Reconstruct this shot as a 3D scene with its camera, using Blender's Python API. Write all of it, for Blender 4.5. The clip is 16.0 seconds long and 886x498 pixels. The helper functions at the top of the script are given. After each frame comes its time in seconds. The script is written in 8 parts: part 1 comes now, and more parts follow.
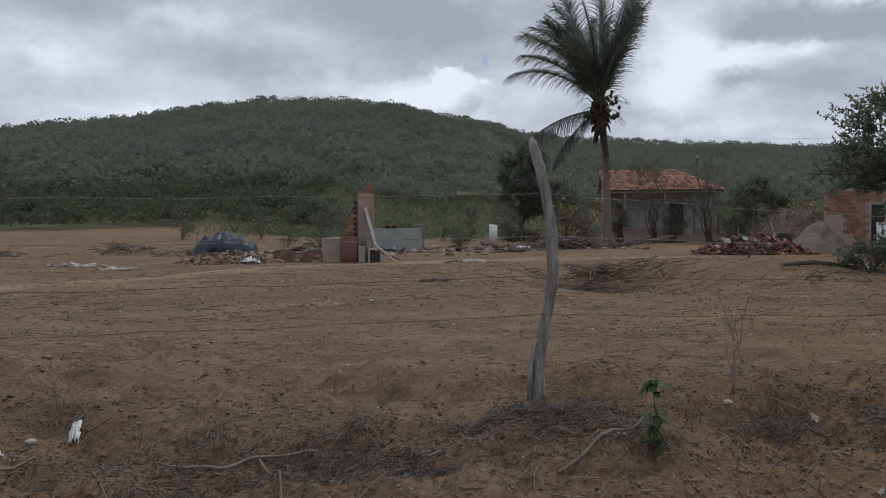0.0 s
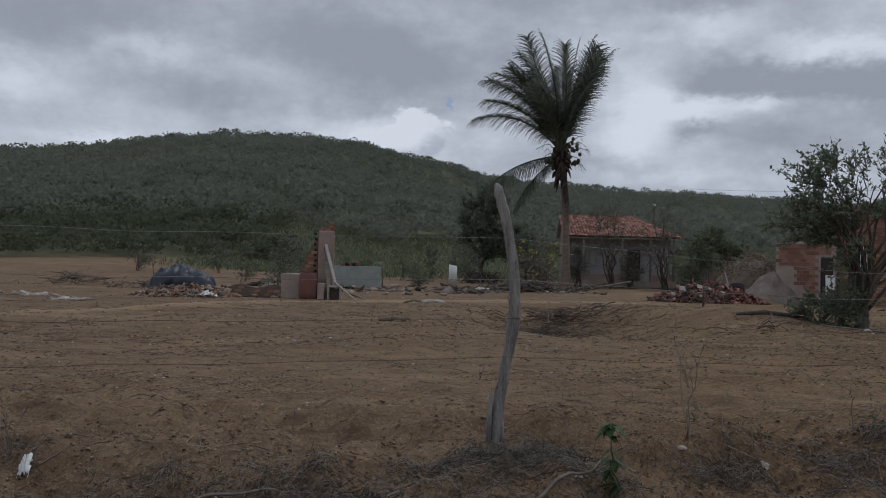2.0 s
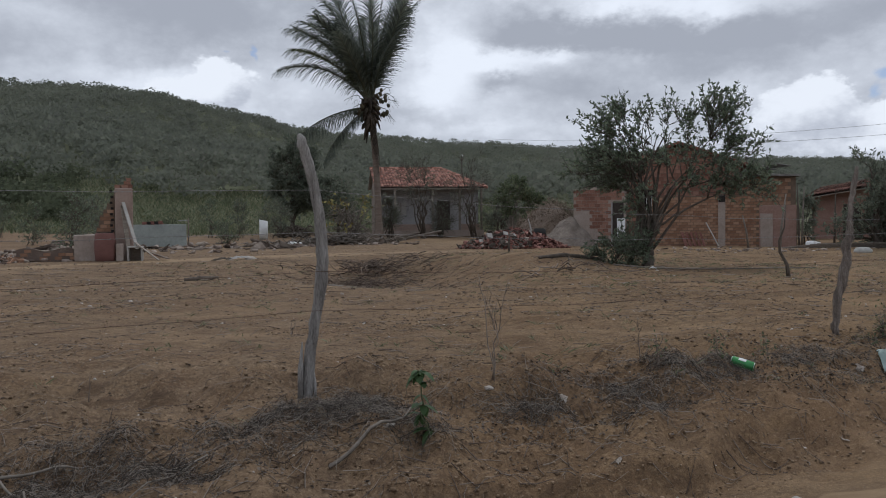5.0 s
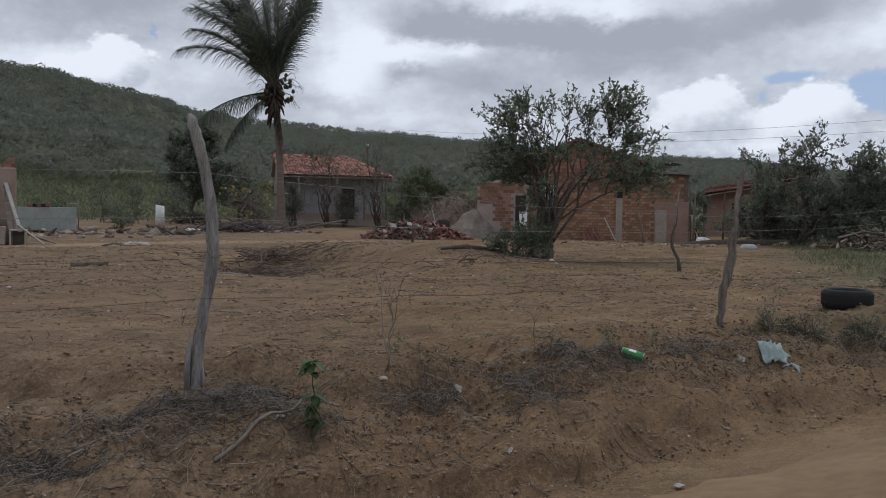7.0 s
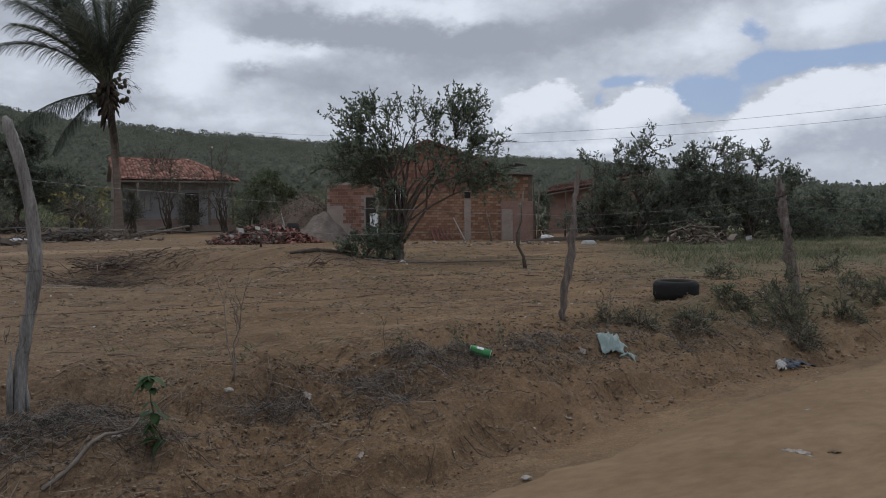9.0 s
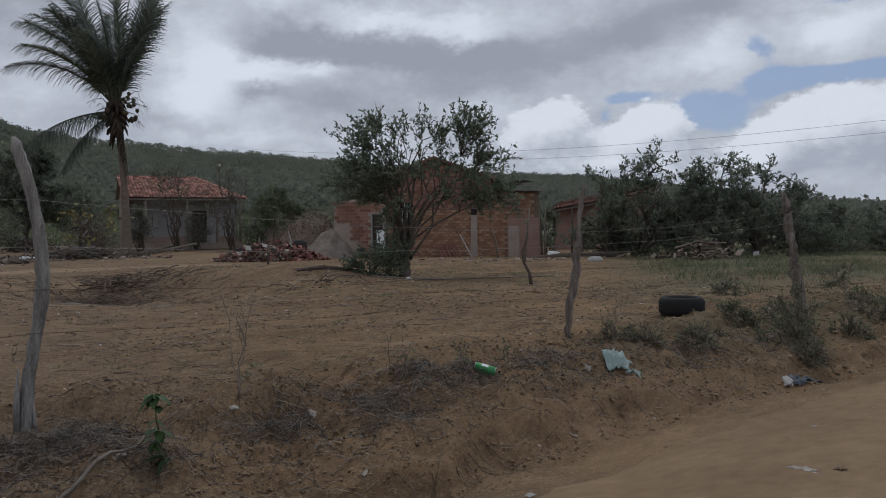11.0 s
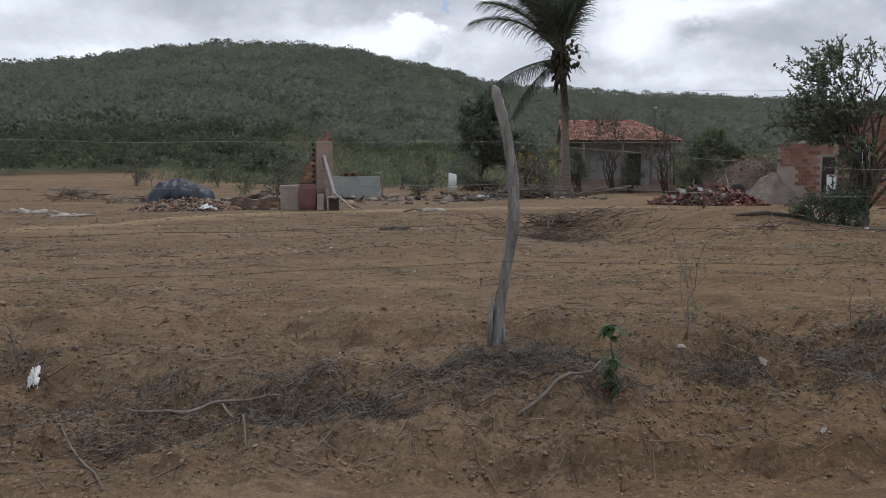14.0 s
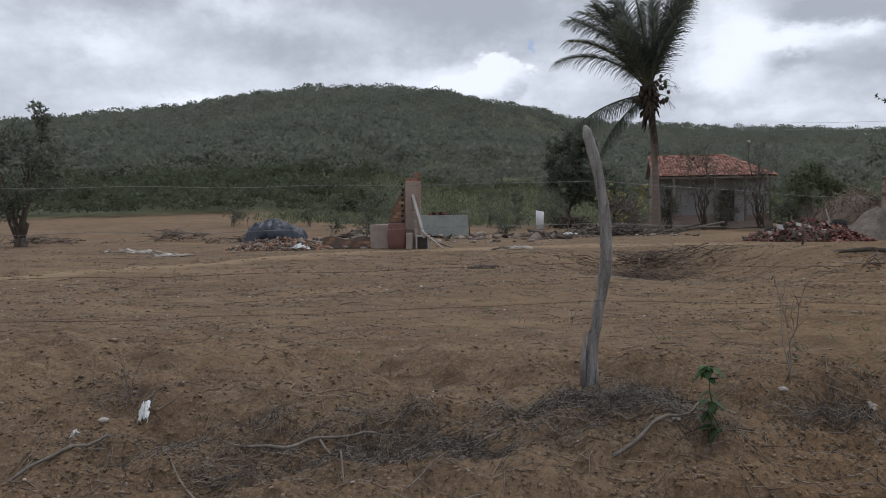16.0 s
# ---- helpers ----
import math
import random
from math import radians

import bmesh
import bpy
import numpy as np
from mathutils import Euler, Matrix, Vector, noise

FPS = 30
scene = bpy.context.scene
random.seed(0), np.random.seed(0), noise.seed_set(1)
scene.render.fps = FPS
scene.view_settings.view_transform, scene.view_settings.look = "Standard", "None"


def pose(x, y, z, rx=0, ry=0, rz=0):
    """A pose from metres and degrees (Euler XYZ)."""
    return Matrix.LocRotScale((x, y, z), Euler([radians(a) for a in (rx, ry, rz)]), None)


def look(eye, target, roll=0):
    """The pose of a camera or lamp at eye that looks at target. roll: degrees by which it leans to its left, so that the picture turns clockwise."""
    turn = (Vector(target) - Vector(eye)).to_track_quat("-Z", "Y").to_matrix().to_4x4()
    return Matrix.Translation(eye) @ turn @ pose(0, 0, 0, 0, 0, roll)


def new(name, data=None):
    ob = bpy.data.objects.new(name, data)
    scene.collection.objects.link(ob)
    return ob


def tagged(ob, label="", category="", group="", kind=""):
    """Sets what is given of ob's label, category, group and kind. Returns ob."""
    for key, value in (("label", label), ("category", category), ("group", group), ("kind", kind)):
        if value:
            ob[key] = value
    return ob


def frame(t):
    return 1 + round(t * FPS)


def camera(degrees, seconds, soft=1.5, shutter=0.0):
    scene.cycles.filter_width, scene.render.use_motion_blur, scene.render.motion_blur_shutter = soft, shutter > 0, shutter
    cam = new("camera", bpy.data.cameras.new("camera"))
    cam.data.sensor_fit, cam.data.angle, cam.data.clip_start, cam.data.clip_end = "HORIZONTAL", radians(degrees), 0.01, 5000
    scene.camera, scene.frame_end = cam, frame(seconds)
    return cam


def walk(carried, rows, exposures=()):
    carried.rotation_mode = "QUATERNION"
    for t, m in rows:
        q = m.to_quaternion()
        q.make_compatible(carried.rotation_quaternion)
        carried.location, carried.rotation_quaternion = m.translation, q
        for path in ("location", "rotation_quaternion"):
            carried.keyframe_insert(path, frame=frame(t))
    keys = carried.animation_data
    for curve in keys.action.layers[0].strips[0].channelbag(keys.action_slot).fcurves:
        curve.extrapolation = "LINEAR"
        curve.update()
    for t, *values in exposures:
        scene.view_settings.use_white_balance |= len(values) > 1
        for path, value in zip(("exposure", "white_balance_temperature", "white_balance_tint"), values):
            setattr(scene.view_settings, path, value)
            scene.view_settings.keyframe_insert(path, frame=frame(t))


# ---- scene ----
cam = camera(57.0, 16.0, soft=1.0)

PATH = [
    (0, (0.078, -0.039, 1.607), (0.04, 1.96, 1.557), -0.4),
    (0.5, (0.03, -0.082, 1.599), (0.018, 1.918, 1.582), 2.0),
    (1, (0.043, -0.074, 1.609), (0.06, 1.926, 1.603), 1.4),
    (1.5, (0.05, -0.092, 1.608), (0.052, 1.908, 1.626), 1.0),
    (2, (0.04, -0.114, 1.617), (0.101, 1.884, 1.665), 1.4),
    (2.5, (0.034, -0.101, 1.609), (0.137, 1.896, 1.581), 0.2),
    (3, (0.033, -0.109, 1.608), (0.144, 1.887, 1.557), 0.6),
    (3.5, (0.068, -0.063, 1.609), (0.381, 1.913, 1.578), 0.9),
    (4, (0.086, -0.051, 1.612), (0.503, 1.904, 1.573), -0.1),
    (4.2, (0.079, -0.087, 1.612), (0.525, 1.862, 1.563), -0.5),
    (6.3, (0.131, -0.002, 1.59), (0.694, 1.915, 1.507), 0.5),
    (6.5, (0.133, -0.011, 1.585), (0.705, 1.903, 1.485), 0.8),
    (7, (0.17, -0.006, 1.596), (0.902, 1.853, 1.509), 0.8),
    (7.5, (0.184, 0.0, 1.595), (1.056, 1.797, 1.483), 0.4),
    (8, (0.219, 0.011, 1.588), (1.193, 1.754, 1.479), -0.1),
    (8.2, (0.213, 0.006, 1.591), (1.239, 1.72, 1.489), -0.1),
    (10.3, (0.227, -0.048, 1.616), (1.286, 1.648, 1.558), -0.6),
    (10.5, (0.22, -0.062, 1.611), (1.259, 1.646, 1.565), -0.1),
    (11, (0.223, -0.044, 1.614), (1.263, 1.664, 1.573), -0.6),
    (11.5, (0.213, -0.04, 1.611), (1.229, 1.682, 1.586), -0.6),
    (12, (0.201, -0.041, 1.612), (1.146, 1.722, 1.593), -0.0),
    (12.5, (0.175, -0.075, 1.614), (1.017, 1.739, 1.601), -0.0),
    (13, (0.137, -0.031, 1.611), (0.789, 1.859, 1.567), 0.3),
    (13.5, (0.093, -0.025, 1.598), (0.504, 1.93, 1.492), 0.3),
    (14, (0.053, -0.069, 1.595), (0.116, 1.922, 1.42), 0.1),
    (14.5, (0.046, -0.058, 1.61), (-0.015, 1.936, 1.467), 0.5),
    (15, (0.032, -0.101, 1.61), (-0.078, 1.892, 1.486), 0.6),
    (15.5, (0.027, -0.116, 1.61), (-0.121, 1.875, 1.494), 0.7),
    (16, (0.016, -0.135, 1.613), (-0.133, 1.858, 1.531), -0.5),
]
EXPOSURES = [(0, 0.06, 5980, 10), (0.5, 0.05, 5980, 10), (1, -0.14, 5950, 10), (1.5, -0.2, 5950, 10), (2, -0.29, 5900, 10), (2.5, -0.2, 5900, 10), (3, 0.02, 5950, 10), (3.5, 0.08, 5980, 10), (4, 0.1, 5980, 10), (7.5, 0.07, 6000, 10), (8.2, 0.02, 5980, 10), (10.3, -0.16, 5950, 10), (12, -0.23, 5920, 10), (12.5, -0.24, 5920, 10), (13, -0.19, 5900, 10), (13.5, 0.07, 6010, 10), (14, 0.33, 6060, 10), (14.5, 0.47, 6110, 10), (15, 0.35, 6060, 10), (16, 0.24, 6010, 10)]
walk(cam, [(t, look(eye, target, roll)) for t, eye, target, roll in PATH], EXPOSURES)

# ---- world, sun, exposure ----
world = bpy.data.worlds.new("world")
scene.world = world
world.use_nodes = True
W = world.node_tree
W.nodes.clear()


def wmath(op, a, b=None, c=None):
    n = W.nodes.new("ShaderNodeMath")
    n.operation = op
    for i, v in enumerate((a, b, c)):
        if v is None:
            continue
        if isinstance(v, (int, float)):
            n.inputs[i].default_value = v
        else:
            W.links.new(v, n.inputs[i])
    return n.outputs[0]


def wnoise(vec, scale, detail, rough):
    n = W.nodes.new("ShaderNodeTexNoise")
    n.inputs["Scale"].default_value, n.inputs["Detail"].default_value, n.inputs["Roughness"].default_value = scale, detail, rough
    W.links.new(vec, n.inputs["Vector"])
    return n.outputs["Fac"]


def wmix(fac, a, b):
    n = W.nodes.new("ShaderNodeMix")
    n.data_type = "RGBA"
    W.links.new(fac, n.inputs[0])
    for i, v in ((6, a), (7, b)):
        if isinstance(v, tuple):
            n.inputs[i].default_value = (*v, 1)
        else:
            W.links.new(v, n.inputs[i])
    return n.outputs[2]


def wstep(v, lo, hi):
    n = W.nodes.new("ShaderNodeMapRange")
    n.interpolation_type = "SMOOTHSTEP"
    n.inputs[1].default_value, n.inputs[2].default_value = lo, hi
    W.links.new(v, n.inputs[0])
    return n.outputs[0]


SUN_AZ, SUN_EL = 35.0, 62.0
tc = W.nodes.new("ShaderNodeTexCoord")
sep = W.nodes.new("ShaderNodeSeparateXYZ")
W.links.new(tc.outputs["Generated"], sep.inputs[0])
azim = wmath("MULTIPLY", wmath("ARCTAN2", sep.outputs[0], sep.outputs[1]), 57.2958)
elev = wmath("MULTIPLY", wmath("ARCSINE", wmath("MULTIPLY", sep.outputs[2], 0.9999)), 57.2958)
comb = W.nodes.new("ShaderNodeCombineXYZ")
W.links.new(wmath("MULTIPLY", azim, 0.1), comb.inputs[0])
W.links.new(wmath("MULTIPLY", elev, 0.16), comb.inputs[1])
flat = comb.outputs[0]
n_big = wnoise(flat, 0.55, 3.0, 0.5)
n_mid = wnoise(flat, 1.25, 7.0, 0.52)
n_fine = wnoise(flat, 4.5, 8.0, 0.62)


def moved(vec, by):
    n = W.nodes.new("ShaderNodeVectorMath")
    n.operation = "ADD"
    n.inputs[1].default_value = by
    W.links.new(vec, n.inputs[0])
    return n.outputs[0]


def billows(vec, scale):
    """Rounded heads of cloud at several sizes: 0 in the creases, 1 on the heads."""
    n = W.nodes.new("ShaderNodeTexVoronoi")
    n.feature, n.normalize = "F1", True
    n.inputs["Scale"].default_value, n.inputs["Detail"].default_value, n.inputs["Roughness"].default_value, n.inputs["Lacunarity"].default_value = scale, 3.0, 0.55, 2.3
    W.links.new(vec, n.inputs["Vector"])
    return wmath("SUBTRACT", 1.0, wmath("MULTIPLY", n.outputs["Distance"], 1.25))


m_mid = wnoise(moved(flat, (7.3, 2.1, 4.4)), 1.9, 8.0, 0.6)
# edges of the clouds are ragged: azimuth and elevation are pushed about by noise
waz = wmath("ADD", azim, wmath("ADD", wmath("MULTIPLY_ADD", n_mid, 6.0, -3.0), wmath("MULTIPLY_ADD", n_fine, 1.6, -0.8)))
wel = wmath("ADD", elev, wmath("ADD", wmath("MULTIPLY_ADD", m_mid, 3.2, -1.6), wmath("MULTIPLY_ADD", n_fine, 1.6, -0.8)))
saz = wmath("ADD", azim, wmath("MULTIPLY_ADD", m_mid, 3.0, -1.5))
sel = wmath("ADD", elev, wmath("MULTIPLY_ADD", n_mid, 1.2, -0.6))


def blobs(rows, az_in, el_in, da0=0.0, de0=0.0):
    """Sum of soft ovals in the sky: azimuth, elevation, half width, half height, weight."""
    total = None
    for a, e, sa, se, w in rows:
        da = wmath("MULTIPLY", wmath("SUBTRACT", az_in, a - da0), 1 / sa)
        de = wmath("MULTIPLY", wmath("SUBTRACT", el_in, e - de0), 1 / se)
        q = wmath("ADD", wmath("MULTIPLY", da, da), wmath("MULTIPLY", de, de))
        g = wmath("MULTIPLY", wmath("POWER", 2.718, wmath("MULTIPLY", q, -1.0)), w)
        total = g if total is None else wmath("ADD", total, g)
    return total


WHITE = [(-27, 11.3, 3.2, 1.2, 0.6), (-18.5, 14.0, 3, 1.0, 0.5), (-20.5, 8.0, 3.2, 0.5, 0.6), (-4, 9.3, 4, 1.4, 0.8), (4.5, 9.0, 2.5, 1.5, 0.35), (15.5, 11.5, 2.0, 2.4, 1.1), (18.5, 11.2, 2.4, 0.8, 1.0), (14, 8.8, 2.2, 1.1, 0.6),
         (19, 16.3, 3.5, 1.3, 0.8), (22.8, 11.5, 2.0, 0.55, 0.8), (27, 14.4, 3.8, 0.8, 0.9), (33, 14.0, 3.0, 0.9, 0.8), (50, 11.3, 2.2, 1.8, 0.7), (57.5, 12.3, 2.2, 1.0, 0.8), (18, 6.4, 8, 0.7, 0.3), (36.5, 7.5, 2.5, 1.4, 0.4), (-45, 10, 8, 2, 0.6), (85, 12, 14, 4, 0.8)]
GREY = [(-1, 14.2, 7, 2.0, 0.75), (-8, 15.5, 6, 1.6, 0.4), (-25, 15.2, 5, 1.5, 0.55), (-14, 11.2, 7, 1.3, 0.3), (20, 13.0, 3.0, 0.8, 0.7), (24.5, 13.0, 3.0, 0.9, 0.55), (18.9, 9.8, 1.3, 0.7, 0.6), (27.5, 12.2, 3.6, 0.8, 0.75), (36.5, 12.0, 4.5, 0.9, 0.75), (32, 12.0, 3, 0.8, 0.5),
        (44, 13.0, 4.0, 1.1, 0.65), (49, 14.6, 4, 1.0, 0.5), (33, 10.3, 5, 0.8, 0.4), (24, 9.2, 4, 0.9, 0.3), (13, 7.2, 5, 0.7, 0.2), (8, 20, 18, 2.6, 0.4), (-25, 19.0, 12, 2.4, 0.5)]
BLUE = [(1.75, 11.4, 0.45, 0.85, 1.1), (0.0, 11.5, 0.7, 0.2, 0.8), (2.0, 9.8, 0.35, 0.2, 0.8), (43.2, 9.0, 1.2, 0.35, 0.8), (45.2, 9.1, 1.8, 0.6, 1.2), (48.5, 8.0, 1.6, 1.5, 1.4), (50.7, 7.6, 1.8, 1.4, 1.4), (53.1, 9.3, 1.9, 1.1, 1.4), (56.0, 9.6, 2.6, 0.8, 1.4),
        (59.7, 9.7, 2.8, 0.7, 1.3), (63.4, 10.3, 3.2, 1.2, 1.2), (53.3, 11.8, 0.9, 1.1, 1.0), (58.3, 14.2, 2.6, 0.5, 0.8), (43.2, 7.9, 0.6, 0.6, 0.9), (67.9, 10, 4, 1.6, 0.9), (110, 30, 30, 12, 0.6)]
CUMULI = [(46.0, 7.2, 1.8, 1.15, 1.3), (44.1, 5.9, 2.4, 1.3, 1.4), (47.3, 5.5, 1.4, 1.5, 1.0), (42.1, 4.7, 1.8, 0.6, 0.9), (39.6, 7.6, 1.7, 1.2, 1.1), (38.0, 6.4, 2.2, 1.7, 1.2), (40.7, 6.2, 1.5, 1.1, 0.9), (53.7, 5.6, 2.4, 1.5, 1.2), (57.4, 6.3, 3.2, 2.0, 1.4),
          (61.3, 6.0, 3.4, 2.2, 1.4), (52.4, 4.3, 2.0, 0.9, 0.9), (65.6, 5.5, 4, 2.6, 1.3), (0.0, 9.6, 1.5, 1.3, 1.2), (-2.5, 8.6, 2.4, 1.1, 1.1), (-5.0, 7.6, 2.2, 0.7, 0.7)]
VEIL = [(38.2, 6.4, 2.8, 2.0, 0.4), (57.9, 5.6, 5, 2.2, 0.38), (62.4, 5.5, 4, 2.2, 0.4), (53.3, 4.8, 2.0, 1.6, 0.25)]
bil = billows(flat, 3.6)
bil_fine = billows(moved(flat, (3.1, 9.2, 1.7)), 11.0)
heads = wmath("ADD", wmath("MULTIPLY_ADD", bil, 0.9, -0.45), wmath("MULTIPLY_ADD", bil_fine, 0.42, -0.21))
white = wmath("ADD", blobs(WHITE, waz, wel), wmath("ADD", wmath("MULTIPLY_ADD", n_mid, 1.15, -0.575), wmath("MULTIPLY", heads, 0.55)))
bright = wstep(wmath("SUBTRACT", wmath("ADD", white, wmath("MULTIPLY_ADD", n_big, 0.8, -0.36)), blobs(GREY, waz, wel)), -0.55, 1.1)
cloud = wmix(bright, (0.365, 0.377, 0.41), (0.80, 0.815, 0.845))
sky = W.nodes.new("ShaderNodeTexSky")
sky.sky_type, sky.sun_disc, sky.sun_elevation, sky.sun_rotation = "NISHITA", False, radians(SUN_EL), radians(SUN_AZ)
sky_tint = W.nodes.new("ShaderNodeVectorMath")
sky_tint.operation = "SCALE"
sky_tint.inputs["Scale"].default_value = 0.10
W.links.new(sky.outputs[0], sky_tint.inputs[0])
gap = wstep(wmath("ADD", blobs(BLUE, waz, sel), wmath("ADD", wmath("MULTIPLY_ADD", n_mid, 1.2, -0.6), wmath("MULTIPLY", heads, -0.9))), 0.42, 1.05)
hazed = wmix(wmath("ADD", 0.6, 0.0), sky_tint.outputs[0], (0.26, 0.315, 0.475))
veiled = wmix(wmath("MULTIPLY", gap, 0.88), cloud, hazed)
# towering cumuli stand before the blue, lit on the side of the sun
here = wmath("ADD", blobs(CUMULI, saz, sel), heads)
above = blobs(CUMULI, saz, sel, -0.8, 0.8)
lit = wstep(wmath("ADD", wmath("SUBTRACT", blobs(CUMULI, saz, sel), above), wmath("SUBTRACT", wmath("MULTIPLY", heads, 1.7), blobs(VEIL, saz, sel))), -1.0, 0.75)
heap_col = wmix(lit, (0.43, 0.445, 0.49), (0.80, 0.81, 0.83))
seen_sky = wmix(wstep(here, 0.40, 0.66), veiled, heap_col)
bg = W.nodes.new("ShaderNodeBackground")
bg.inputs["Strength"].default_value = 1.0
W.links.new(seen_sky, bg.inputs["Color"])
out = W.nodes.new("ShaderNodeOutputWorld")
W.links.new(bg.outputs[0], out.inputs["Surface"])

sun = new("sun", bpy.data.lights.new("sun", "SUN"))
sun.data.energy, sun.data.angle, sun.data.color = 0.9, radians(14), (1.0, 0.95, 0.87)
sun.matrix_world = look((60 * math.sin(radians(SUN_AZ)), 60 * math.cos(radians(SUN_AZ)), 112), (0, 0, 0))

# ---- materials ----
def material(name, colors, scale=3.0, rough=0.85, bump=0.3, bump_scale=40.0, metal=0.0, spec=0.25, object_vary=0.0, island_vary=0.0, stretch=(1, 1, 1), extra=None, bump_dist=0.01, two_sided_light=0.0):
    """A noise-blended surface: 2 to 4 colours over two scales, fine relief, and variation per object or island."""
    m = bpy.data.materials.new(name)
    m.use_nodes = True
    T = m.node_tree
    T.nodes.clear()
    N, L = T.nodes.new, T.links.new
    o, b = N("ShaderNodeOutputMaterial"), N("ShaderNodeBsdfPrincipled")
    L(b.outputs[0], o.inputs[0])
    co, mp = N("ShaderNodeTexCoord"), N("ShaderNodeMapping")
    L(co.outputs["Object"], mp.inputs[0])
    mp.inputs["Scale"].default_value = stretch
    n1, n2, n3 = N("ShaderNodeTexNoise"), N("ShaderNodeTexNoise"), N("ShaderNodeTexNoise")
    for n, s, d, r in ((n1, scale, 5, 0.6), (n2, scale * 7.3, 6, 0.65), (n3, bump_scale, 6, 0.65)):
        n.inputs["Scale"].default_value, n.inputs["Detail"].default_value, n.inputs["Roughness"].default_value = s, d, r
        L(mp.outputs[0], n.inputs["Vector"])
    mix = N("ShaderNodeMath")
    mix.operation = "MULTIPLY_ADD"
    mix.inputs[1].default_value = 0.45
    L(n2.outputs["Fac"], mix.inputs[0])
    half = N("ShaderNodeMath")
    half.operation = "MULTIPLY"
    half.inputs[1].default_value = 0.55
    L(n1.outputs["Fac"], half.inputs[0])
    L(half.outputs[0], mix.inputs[2])
    fac = mix.outputs[0]
    for kind, amount in (("ShaderNodeObjectInfo", object_vary), ("ShaderNodeNewGeometry", island_vary)):
        if amount:
            info = N(kind)
            add = N("ShaderNodeMath")
            add.operation = "MULTIPLY_ADD"
            add.inputs[1].default_value = amount
            L(info.outputs["Random" if kind == "ShaderNodeObjectInfo" else "Random Per Island"], add.inputs[0])
            shift = N("ShaderNodeMath")
            shift.operation = "SUBTRACT"
            shift.inputs[1].default_value = amount / 2
            L(fac, shift.inputs[0])
            L(shift.outputs[0], add.inputs[2])
            fac = add.outputs[0]
    ramp = N("ShaderNodeValToRGB")
    el = ramp.color_ramp.elements
    lo, hi = 0.32, 0.68
    while len(el) < len(colors):
        el.new(0.5)
    for i, c in enumerate(colors):
        el[i].position = lo + (hi - lo) * i / max(1, len(colors) - 1)
        el[i].color = (*c, 1)
    L(fac, ramp.inputs[0])
    L(ramp.outputs[0], b.inputs["Base Color"])
    b.inputs["Roughness"].default_value, b.inputs["Metallic"].default_value, b.inputs["Specular IOR Level"].default_value = rough, metal, spec
    if bump:
        bp = N("ShaderNodeBump")
        bp.inputs["Strength"].default_value, bp.inputs["Distance"].default_value = bump, bump_dist
        L(n3.outputs["Fac"], bp.inputs["Height"])
        L(bp.outputs[0], b.inputs["Normal"])
    if two_sided_light:
        tr, ms = N("ShaderNodeBsdfTranslucent"), N("ShaderNodeMixShader")
        ms.inputs[0].default_value = two_sided_light
        L(ramp.outputs[0], tr.inputs[0])
        L(b.outputs[0], ms.inputs[1])
        L(tr.outputs[0], ms.inputs[2])
        L(ms.outputs[0], o.inputs[0])
    return m


